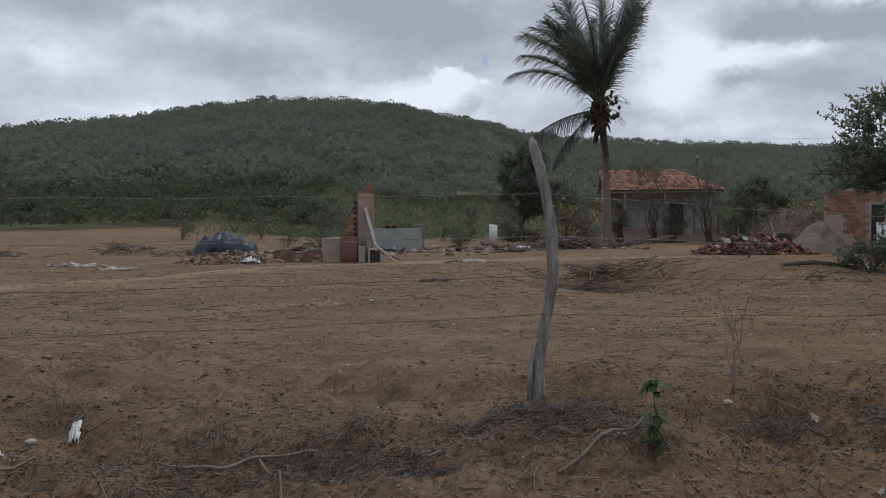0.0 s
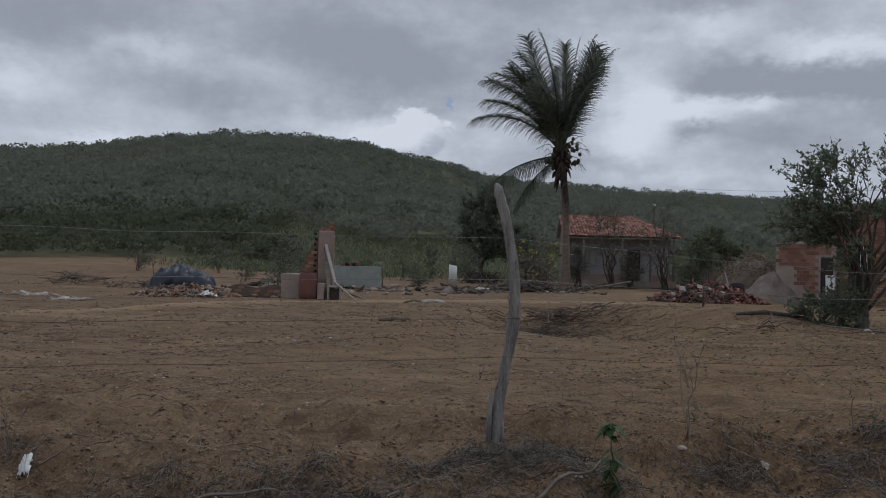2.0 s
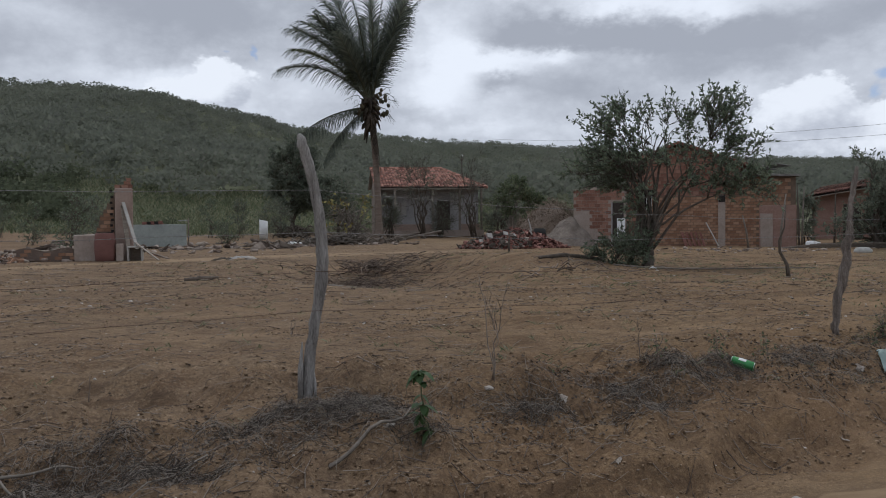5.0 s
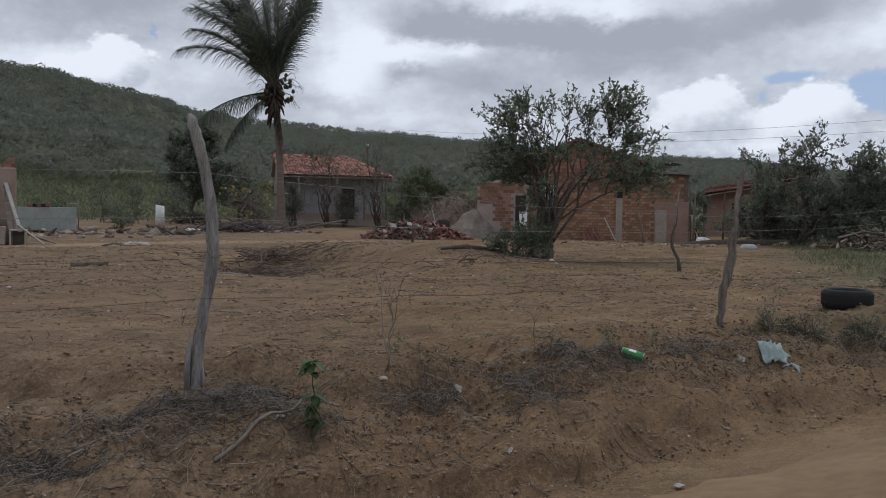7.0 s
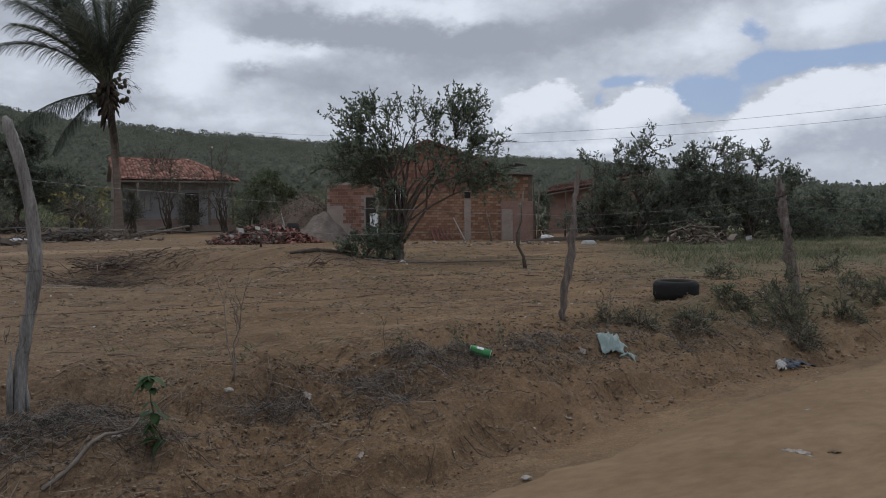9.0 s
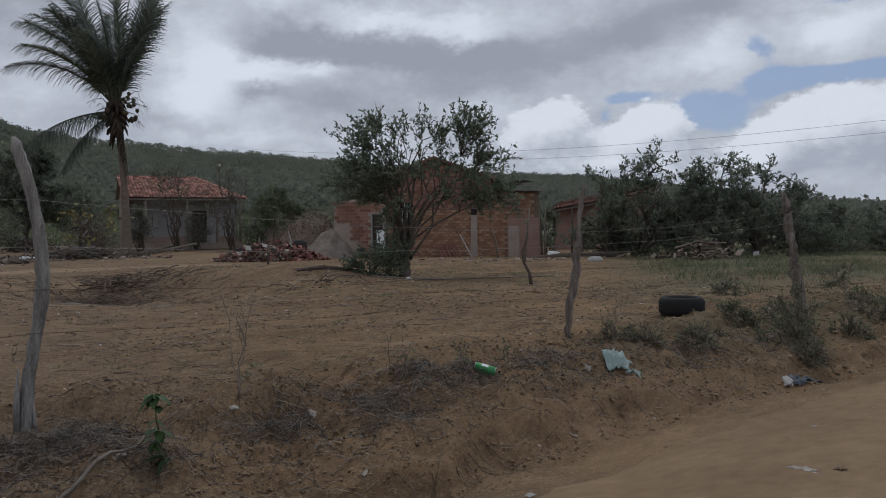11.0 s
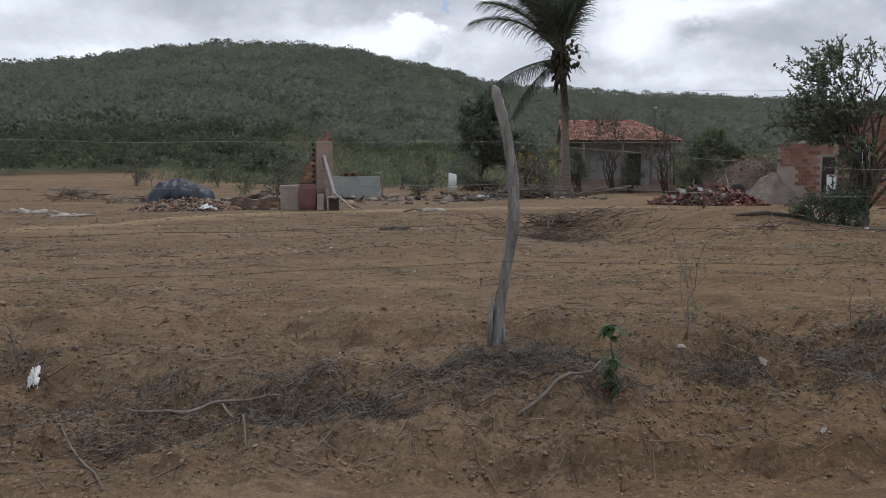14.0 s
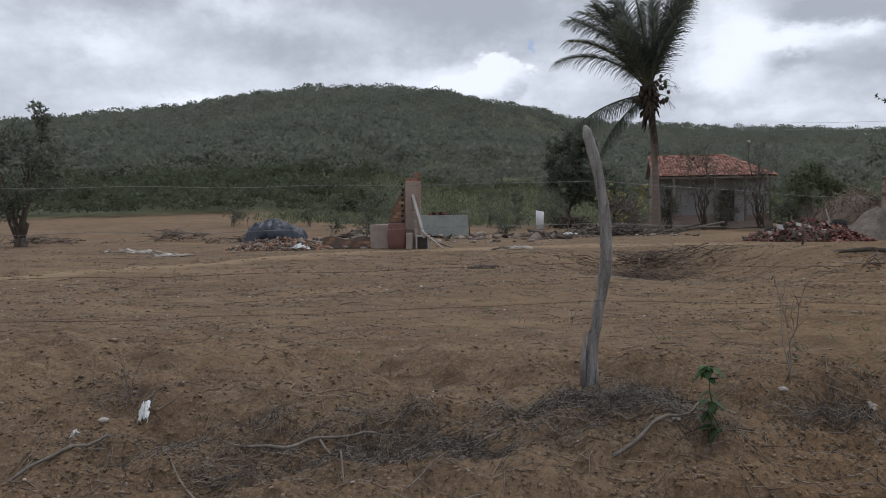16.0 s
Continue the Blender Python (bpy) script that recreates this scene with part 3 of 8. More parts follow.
EYE_Z = 1.61
CREST_AZ = [-180, -90, -60, -40, -29.5, -26, -21, -17.7, -13.4, -9.8, -6.3, -2.4, 1.6, 4.7, 8, 11.3, 16.8, 23, 36, 42, 50, 56, 65, 90, 180]
CREST_EL = [2, 2, 3.5, 5.2, 6.1, 6.6, 7.3, 8.1, 8.7, 8.9, 8.7, 8.1, 7.4, 6.6, 6.3, 6.2, 5.7, 5.2, 4.1, 3.9, 2.8, 1.5, 1.3, 1.2, 2]
ROAD_X = [-60, -10, 0, 2.5, 3.2, 4.8, 6.2, 7.5, 10, 16, 60]
ROAD_Y = [2.6, 3.5, 3.62, 3.78, 3.98, 4.42, 4.72, 4.88, 5.25, 6.1, 12]


def road_edge(x):
    return np.interp(x, ROAD_X, ROAD_Y)


def crest(x, y):
    az = np.degrees(np.arctan2(x, y))
    R = 370 + 40 * np.sin(np.radians(az * 2.3)) + 60 * ease((az - 3) / 12)
    return R, EYE_Z + R * np.tan(np.radians(np.interp(az, CREST_AZ, CREST_EL) - 0.42))


TRACK_X = [-40, -16, -12, -9.4, -8.3, -7.4, -6.1, -4.9, -2.1, 1.4, 9, 16]
TRACK_Y = [4.0, 10.5, 14.0, 16.8, 18.6, 20.7, 23.4, 25.9, 28.2, 28.9, 31.0, 33.0]


def off_track(x, y):
    """Distance across the pale cart track from its middle line, positive behind it."""
    f = np.interp(x, TRACK_X, TRACK_Y)
    slope = (np.interp(x + 0.5, TRACK_X, TRACK_Y) - np.interp(x - 0.5, TRACK_X, TRACK_Y))
    return (y - f) / np.sqrt(1 + slope ** 2)


def ground_z(x, y, fine=True):
    x, y = np.asarray(x, float), np.asarray(y, float)
    ye = road_edge(x)
    d = y - ye
    w = np.interp(x, [-8, -3, -0.4, 1, 2, 3.5, 6, 10], [3.4, 3.5, 3.3, 2.6, 2.4, 2.2, 2.2, 2.2])
    u = d / w
    rise = 0.55 * ease(u) + 0.45 * np.clip(u, 0, 1)
    top = np.interp(x, [-8, -1, 1, 3.5, 12], [0.40, 0.40, 0.42, 0.47, 0.46])
    z = top * rise
    if fine:
        on_bank = ease(u * 5) * ease((1.5 - u) * 1.6)
        z = z + on_bank * (0.078 * fbm(x * 1.7, y * 2.3, 3, 4) + 0.042 * fbm(x * 5.3, y * 6.4, 13, 3) + 0.016 * np.abs(fbm(x * 9.1, y * 10.2, 17, 2)) - 0.05 * np.clip(np.abs(fbm(x * 1.1 + 4, y * 1.6, 11, 3)) * -1 + 0.25, 0, 1) * 2)
        # a crumbling lip low on the bank
        lip = fbm(x * 0.8, x * 0.0 + 3.3, 21, 3) * 0.16
        z = z + on_bank * 0.11 * np.tanh((d - 0.55 * w * 0.45 - lip) * 30) * (0.6 + 0.4 * lattice(x * 0.6, x * 0, 5)) * ease((x + 1.5) / 2.0)
        field = ease(d - 1.2)
        near = np.exp(-np.clip(y - 5, 0, None) / 30)
        z = z + field * near * (0.030 * fbm(x * 0.9, y * 1.4, 31, 4, 0.55) + 0.022 * fbm(x * 0.35 + y * 0.1, y * 2.4, 41, 3))
        z = z + field * np.exp(-np.clip(y - 5, 0, None) / 9) * 0.02 * fbm(x * 3.2, y * 5.2, 36, 3)
        z = z + field * 0.05 * fbm(x * 0.12, y * 0.2, 51, 3)
        z = z + (1 - ease(d * 2 + 1)) * 0.012 * fbm(x * 0.8, y * 2.5, 61, 4)
    # wheel-worn ditch and the hollow that holds the brush
    hx, hy = (x - 3.9) / 2.6, (y - 21.0) / 5.5
    z = z - 0.62 * np.exp(-(hx * hx + hy * hy) ** 1.6)
    z = z + 0.36 * np.exp(-(((x - 7.3) / 1.9) ** 2 + ((y - 20.0) / 5.0) ** 2)) + 0.12 * np.exp(-(((x - 1.0) / 1.2) ** 2 + ((y - 21.5) / 5.0) ** 2))
    ot = off_track(x, y)
    z = z - 0.26 * np.exp(-((ot - 1.25) / 0.6) ** 2) * ease((-4.5 - x) / 3) + 0.07 * np.exp(-(ot / 0.6) ** 2) * ease((-3 - x) / 3)
    r = np.hypot(x, y)
    z = z + 0.022 * np.clip(y - 46, 0, 80) + 0.030 * np.clip(y - 40, 0, 60) * ease((-x - 4) / 22)
    R, top_z = crest(x, y)
    foot = 78.0
    s = np.clip((r - foot) / (R - foot), 0, None)
    up = np.where(s <= 1, s ** 1.22, np.clip(1 - (s - 1) * 0.9, -0.05, 1))
    hill = up * (top_z - 2.0)
    if fine:
        hill = hill + ease(s * 4) * (2.2 * fbm(x * 0.012, y * 0.012, 71, 3) * np.clip(s * 1.4, 0, 1) * ease((1.02 - s) * 6))
    back = ease((y + 40) / 30)
    return z + hill * (0.35 + 0.65 * back)


def spaced(stops):
    """Coordinates with a step that changes from stretch to stretch: (start, step), ..."""
    out = [stops[0][0]]
    for (a, st), (b, _) in zip(stops, stops[1:]):
        n = max(1, round((b - a) / st))
        out += list(a + (b - a) * (np.arange(n) + 1) / n)
    return np.array(out)


GX = spaced([(-1500, 90), (-600, 30), (-250, 10), (-90, 3), (-30, 0.9), (-12, 0.25), (-5, 0.055), (10, 0.07), (14, 0.25), (30, 0.8), (60, 2.5), (110, 8), (250, 20), (500, 60), (1500, 1)])
GY = spaced([(-600, 80), (-100, 12), (-20, 2), (0, 0.3), (2.5, 0.05), (9, 0.09), (16, 0.16), (30, 0.4), (60, 1.2), (110, 5), (250, 9), (480, 30), (900, 150), (1500, 1)])
XX, YY = np.meshgrid(GX, GY, indexing="ij")
ZZ = ground_z(XX, YY)
nx, ny = XX.shape
gi, gj = np.meshgrid(np.arange(nx - 1), np.arange(ny - 1), indexing="ij")
GF = np.stack([gi * ny + gj, (gi + 1) * ny + gj, (gi + 1) * ny + gj + 1, gi * ny + gj + 1], -1).reshape(-1, 4)
ground = solid("ground", np.stack([XX, YY, ZZ], -1).reshape(-1, 3), GF, M_SOIL, smooth=True)
tagged(ground, "bare reddish-brown sandy soil rising to a scrub-covered hill", "ground", kind="structure")


def zones(x, y):
    d = y - road_edge(x)
    sand = 0.25 * (1 - ease(d * 1.7 + 0.5))
    sand = np.maximum(sand, 0.9 * ease(1.6 - np.abs(off_track(x, y)) / np.interp(x, [-12, -6, 0, 10], [0.33, 0.5, 0.9, 0.8])) * ease((12 - x) / 5))
    sand = np.maximum(sand, 0.35 * np.exp(-((x - 12) / 6) ** 2 - ((y - 42) / 5) ** 2))
    r = np.hypot(x, y)
    az = np.degrees(np.arctan2(x, y))
    green = ease((r - 62) / 14) * ease((az + 15) / 6)
    green = np.maximum(green, ease((r - 74) / 12))
    green = np.maximum(green, 0.5 * ease((x - 0.92 * y - 0.3) / 3.5) * ease((y - 9.0) / 3) * ease(0.45 + 1.4 * fbm(x * 0.4, y * 0.55, 19, 3)))
    green = np.maximum(green, 0.25 * ease((x - 0.85 * y - 0.5) / 3) * ease((y - 8.6) / 2))
    green = np.maximum(green, 0.30 * np.exp(-((d - 1.6) / 0.7) ** 2) * ease((x - 5) / 4))
    # red field at left; the road-facing bank's shade is put in as darker soil
    red = np.maximum(0.5 * ease((y - 26) / 12) * ease((-x - 2) / 8), (0.45 + 0.45 * ease((x - 1.8) / 2.5)) * ease(d / 0.3) * ease((2.8 - d) / 1.2))
    return np.stack([np.clip(sand, 0, 1), np.clip(green, 0, 1), np.clip(red, 0, 1), np.clip(0.25 + 0.75 * ease((az - 4) / 22), 0, 1)], -1)


ca = ground.data.color_attributes.new("zone", "FLOAT_COLOR", "POINT")
ca.data.foreach_set("color", zones(XX, YY).astype(np.float32).ravel())


def gz(x, y):
    return float(ground_z(np.array([x]), np.array([y]))[0])

# ---- plants ----
def bent(p, q, r, sag=0.12, n=5, jitter=0.04):
    """A crooked line from p to q that starts steep and arches over."""
    p, q = np.asarray(p, float), np.asarray(q, float)
    t = np.linspace(0, 1, n)[:, None]
    L = np.linalg.norm(q - p)
    pts = p + (q - p) * t
    pts[:, 2] += (sag * L * 4 * t * (1 - t))[:, 0]
    pts[1:-1] += r.normal(size=(n - 2, 3)) * jitter * L
    return pts


def crown_points(ovals, n, r, shell=0.35):
    """Points inside a union of ovals (cx, cy, cz, rx, ry, rz), denser towards the skin."""
    vol = np.array([o[3] * o[4] * o[5] for o in ovals])
    pick = r.choice(len(ovals), n, p=vol / vol.sum())
    rad = (shell + (1 - shell) * r.random(n)) ** 0.6
    o = np.array(ovals)[pick]
    return o[:, :3] + unit(n, r) * rad[:, None] * o[:, 3:]


def tree(name, at, ovals, label, category="tree", group="", limbs=6, targets=60, twigs=5, twig_len=0.45, leaves=14, leaf=(0.05, 0.018), trunk_r=0.12,
         fork=0.25, seed=1, bark=None, leafm=None, stems=1, droop=0.0, leaf_up=0.3, spread_base=0.12):
    """A tree: limbs reach into the crown's ovals, branches to points in it, twigs from them, and leaves along the twigs."""
    r = np.random.default_rng(seed)
    base = np.array([0.0, 0.0, -0.08])
    ov = [(o[0] - at[0], o[1] - at[1], o[2] - at[2], *o[3:]) for o in ovals]
    mid = np.mean([o[:3] for o in ov], axis=0)
    wood, green = Acc(), Acc()
    lines = []
    ends = crown_points(ov, limbs, r, 0.2)
    ends = mid + (ends - mid) * 0.72
    for s in range(stems):
        b = base + np.array([*(r.normal(size=2) * spread_base * (stems > 1)), 0])
        mine = ends[s::stems]
        f = b + (mine.mean(axis=0) - b) * fork
        f[:2] = b[:2] + (mine.mean(axis=0)[:2] - b[:2]) * fork * 0.8
        tr = trunk_r / math.sqrt(stems) * r.uniform(0.85, 1.15)
        stem = bent(b, f, r, 0.0, 5, 0.05)
        wood.tube(stem, np.linspace(tr * 1.25, tr * 0.9, 5), 8, 0.06, r)
        for e in mine:
            pts = bent(f, e, r, 0.10, 8, 0.035)
            wood.tube(pts, np.linspace(tr * 0.62, tr * 0.14, 8), 6, 0.04, r)
            lines.append((pts, tr * 0.62))
    allp = np.vstack([p for p, _ in lines])
    allr = np.concatenate([np.linspace(q, q * 0.25, len(p)) for p, q in lines])
    T = crown_points(ov, targets, r)
    tips, dirs = [], []
    for q in T:
        cost = np.linalg.norm(allp - q, axis=1) + 0.9 * np.clip(allp[:, 2] - q[2] + 0.1, 0, None)
        k = int(np.argmin(cost))
        pts = bent(allp[k], q, r, 0.08, 5, 0.05)
        rb = min(allr[k] * 0.6, trunk_r * 0.16)
        wood.tube(pts, np.linspace(rb, 0.004, 5), 4)
        out_dir = q - (mid * 0.6 + allp[k] * 0.4)
        out_dir /= np.linalg.norm(out_dir) + 1e-6
        for _ in range(twigs):
            v = out_dir * 0.7 + unit(1, r)[0] * 0.75 + np.array([0, 0, leaf_up - droop])
            v /= np.linalg.norm(v)
            s0 = pts[r.integers(2, 5)]
            tip = s0 + v * twig_len * r.uniform(0.5, 1.25)
            tw = bent(s0, tip, r, 0.05, 4, 0.05)
            wood.tube(tw, np.linspace(0.006, 0.002, 4) * (1 + twig_len), 3)
            tips.append(tw)
    tw = np.array(tips)
    if leaves:
        n = len(tw) * leaves
        which = np.repeat(np.arange(len(tw)), leaves)
        t = r.random(n) ** 0.7 * 2.999
        i = t.astype(int)
        fr = (t - i)[:, None]
        P = tw[which, i] * (1 - fr) + tw[which, i + 1] * fr
        along = tw[which, 3] - tw[which, 0]
        along /= np.linalg.norm(along, axis=1)[:, None] + 1e-9
        A = along * 0.6 + unit(n, r) * 0.8 + np.array([0, 0, 0.15 - droop])
        A /= np.linalg.norm(A, axis=1)[:, None]
        side = np.cross(A, unit(n, r))
        side /= np.linalg.norm(side, axis=1)[:, None] + 1e-9
        size = r.uniform(0.65, 1.3, n)[:, None]
        green.cards(P + A * leaf[0] * size, A * leaf[0] * size, side * leaf[1] * size)
    ob = thing(name, at, label, category, group)
    wood.ob("trunk", bark or M_BARK, ob, smooth=True)
    if leaves:
        green.ob("crown", leafm or M_LEAF, ob)
    return ob


def frond(L, rise, droop, r, n=46, width=0.55, tilt=0.0, sag=0.5):
    """A palm frond along +x: rib and hanging leaflets."""
    t = np.linspace(0, 1, 12)
    ang = rise - droop * t ** 1.3
    step = L / 11
    pts = np.zeros((12, 3))
    for i in range(1, 12):
        pts[i] = pts[i - 1] + step * np.array([math.cos(ang[i]), 0, math.sin(ang[i])])
    rib, leaf = Acc(), Acc()
    rib.tube(pts, np.linspace(0.05, 0.008, 12) * L / 4.5, 5)
    for side in (-1, 1):
        for k in range(n):
            u = 0.13 + 0.86 * (k + r.uniform(-0.3, 0.3)) / n
            u = min(max(u, 0.1), 0.995)
            f = u * 11
            i = min(int(f), 10)
            p = pts[i] + (pts[i + 1] - pts[i]) * (f - i)
            tan = pts[i + 1] - pts[i]
            tan /= np.linalg.norm(tan)
            up = np.array([-tan[2], 0, tan[0]])
            lat = np.array([0, side, 0.0])
            l = width * (0.45 + 1.1 * math.sin(math.pi * min(1, u * 0.86 + 0.1)) ** 0.8) * r.uniform(0.85, 1.15)
            d0 = lat * 0.62 + tan * (0.55 + 0.35 * u) + up * (0.22 + tilt)
            d0 /= np.linalg.norm(d0)
            w = np.cross(d0, up)
            w = w / (np.linalg.norm(w) + 1e-9)
            cuts, q, d = [], p.copy(), d0.copy()
            for s in range(4):
                hw = 0.025 * (1 - (s / 3.2) ** 2 * 0.9)
                cuts += [q - w * hw, q + w * hw]
                q = q + d * l / 3
                d = d + np.array([0, 0, -sag * r.uniform(0.5, 1.5)])
                d /= np.linalg.norm(d)
            leaf.add(np.array(cuts), [[0, 1, 3, 2], [2, 3, 5, 4], [4, 5, 7, 6]])
    return rib, leaf


def palm(at, top, label):
    r = np.random.default_rng(5)
    ob = thing("coconut_palm", at, label, "palm tree")
    rel = np.array(top) - np.array(at)
    t = np.linspace(0, 1, 40)[:, None]
    pts = rel * t + np.array([0.12, 0, 0]) * np.sin(t * math.pi)
    pts[0, 2] = -0.1
    rad = 0.19 + 0.17 * np.exp(-t[:, 0] * 9) - 0.03 * t[:, 0] + 0.012 * (np.arange(40) % 2)
    a = Acc()
    a.tube(pts, rad, 10, 0.02, r)
    a.ob("trunk", M_PTRUNK, ob, smooth=False)
    crown = pts[-1]
    # fibrous boot under the crown, ragged with old sheaths
    boot = Acc()
    for k in range(110):
        an, z0 = r.uniform(0, 6.28), r.uniform(-1.15, 0.75)
        o = np.array([math.cos(an), math.sin(an), 0])
        p0 = crown + np.array([0, 0, z0]) + o * 0.14
        p1 = p0 + o * r.uniform(0.16, 0.5) * (1.1 + 0.35 * z0) + np.array([0, 0, r.uniform(-0.95, -0.1)])
        boot.tube(bent(p0, p1, r, 0.12, 4), [0.11, 0.10, 0.07, 0.02], 4)
    boot.ob("sheath", M_PALMD, ob, "ragged brown dead sheaths")
    # direction in degrees round the trunk (0 to the right, 90 away), rise at the base, droop, length
    rows = [(180, 74, 54, 6.5), (184, 68, 58, 6.4), (177, 56, 78, 6.0), (172, 82, 44, 6.5), (188, 85, 36, 6.6), (165, 79, 50, 6.2), (195, 72, 56, 6.2), (178, 87, 20, 6.9), (100, 89, 8, 7.2), (0, 87, 10, 7.0), (352, 86, 22, 6.8), (6, 82, 34, 6.6), (345, 86, 30, 6.4),
            (12, 80, 30, 6.0), (330, 76, 36, 5.0), (270, 84, 30, 6.2), (250, 66, 52, 5.4), (290, 86, 24, 6.4), (90, 82, 34, 6.2), (60, 84, 28, 6.2), (125, 82, 36, 6.2), (182, 62, 62, 5.6), (20, 86, 28, 6.0), (338, 82, 32, 5.6), (170, 86, 32, 6.0), (230, 86, 26, 6.2), (205, 82, 42, 6.0)]
    for i, (dirn, rise, droop, L) in enumerate(rows):
        rib, leaf = frond(L, radians(rise), radians(droop), r, 72, 0.92 if rise > 78 else 1.05, -0.15, 0.36 if rise > 78 else 0.62)
        m = Matrix.Translation(Vector(crown) + Vector((0, 0, 0.35))) @ pose(0, 0, 0, 0, 0, dirn + r.uniform(-6, 6)) @ pose(0.1, 0, 0, r.uniform(-20, 20), 0, 0)
        fr = rib.ob("frond", M_RACHIS, ob)
        fr.matrix_local = m
        leaf.ob("leaf_blade", M_PALMY if i == 21 else M_PALM, fr)
    for dirn, rise, droop, L in [(183, -6, 40, 5.0), (188, -34, 34, 4.6)]:
        rib, leaf = frond(L, radians(rise), radians(droop), r, 84, 0.95 if rise > -10 else 0.6, -0.75, 0.9)
        fr = rib.ob("frond", M_RACHIS, ob, "hanging old frond")
        fr.matrix_local = Matrix.Translation(Vector(crown) + Vector((0, 0, 0.1))) @ pose(0, 0, 0, 0, 0, dirn)
        leaf.ob("leaf_blade", M_PALM, fr)
    for dirn, rise, droop, L in [(340, -78, 8, 3.6), (300, -70, 14, 2.6)]:
        rib, leaf = frond(L, radians(rise), radians(droop), r, 26, 0.4, -0.8)
        fr = rib.ob("frond", M_PALMD, ob, "dry brown hanging frond")
        fr.matrix_local = Matrix.Translation(Vector(crown) + Vector((0.05, -0.1, -0.2))) @ pose(0, 0, 0, 0, 0, dirn)
        leaf.ob("leaf_blade", M_PALMD, fr)
    for dirn, rise, L in [(5, 40, 1.7), (350, 10, 1.5), (330, -30, 1.5), (20, 25, 1.6), (200, 15, 1.4), (190, -20, 1.3)]:
        a = Acc()
        v = np.array([math.cos(radians(dirn)) * math.cos(radians(rise)), math.sin(radians(dirn)) * math.cos(radians(rise)), math.sin(radians(rise))])
        p0 = crown + np.array([0, 0, 0.2])
        a.tube(bent(p0, p0 + v * L, r, 0.18, 6), np.linspace(0.035, 0.012, 6), 5)
        for _ in range(9):
            s = p0 + v * L * r.uniform(0.5, 1)
            a.tube(bent(s, s + v * 0.3 + np.array([0, 0, -0.35]) + r.normal(size=3) * 0.12, r, 0.1, 4), 0.008, 3)
        a.ob("flower_stalk", M_RACHIS, ob)
    nut = bpy.data.meshes.new("coconut")
    bm = bmesh.new()
    bmesh.ops.create_icosphere(bm, subdivisions=2, radius=0.105)
    bmesh.ops.scale(bm, vec=(1, 1, 1.22), verts=bm.verts)
    bm.to_mesh(nut)
    bm.free()
    nut.materials.append(M_NUT)
    for cx, cz, n in [(0.75, 0.25, 7), (0.85, -0.45, 8), (-0.75, -0.55, 8), (-0.45, -0.25, 6), (0.35, -0.15, 5), (0.5, 0.55, 4)]:
        for _ in range(n):
            o = new("coconut", nut)
            o.parent = ob
            o.location = Vector(crown) + Vector((cx + r.normal() * 0.16, r.uniform(-0.55, 0.2), cz + 0.2 + r.normal() * 0.17))
    return ob

# ---- building helpers ----
def block(name, size, mat, parent=None, at=(0, 0, 0), turn=(0, 0, 0), bevel=0.008, label="", warp=0.0):
    """A worked block, its foot at the given place."""
    bm = bmesh.new()
    bmesh.ops.create_cube(bm, size=1)
    bmesh.ops.scale(bm, vec=size, verts=bm.verts)
    bmesh.ops.translate(bm, vec=(0, 0, size[2] / 2), verts=bm.verts)
    if bevel:
        bmesh.ops.bevel(bm, geom=bm.edges[:], offset=min(bevel, min(size) * 0.3), segments=1, affect="EDGES")
    if warp:
        for v in bm.verts:
            v.co += Vector((random.uniform(-1, 1), random.uniform(-1, 1), random.uniform(-1, 1))) * warp
    ob = part(name, bm, mat, parent, label)
    ob.matrix_local = pose(*at, *turn)
    return ob


BRICKS = {}


def brick_mesh(bl, bh, mat):
    key = (round(bl, 3), round(bh, 3), mat.name)
    if key not in BRICKS:
        bm = bmesh.new()
        bmesh.ops.create_cube(bm, size=1)
        bmesh.ops.scale(bm, vec=(bl - 0.016, 0.05, bh - 0.018), verts=bm.verts)
        bmesh.ops.bevel(bm, geom=[e for e in bm.edges if abs(e.verts[0].co.y + e.verts[1].co.y) < -0.04 or True][:4], offset=0.006, segments=1, affect="EDGES")
        me = bpy.data.meshes.new("brick")
        bm.to_mesh(me)
        bm.free()
        me.materials.append(mat)
        BRICKS[key] = me
    return BRICKS[key]


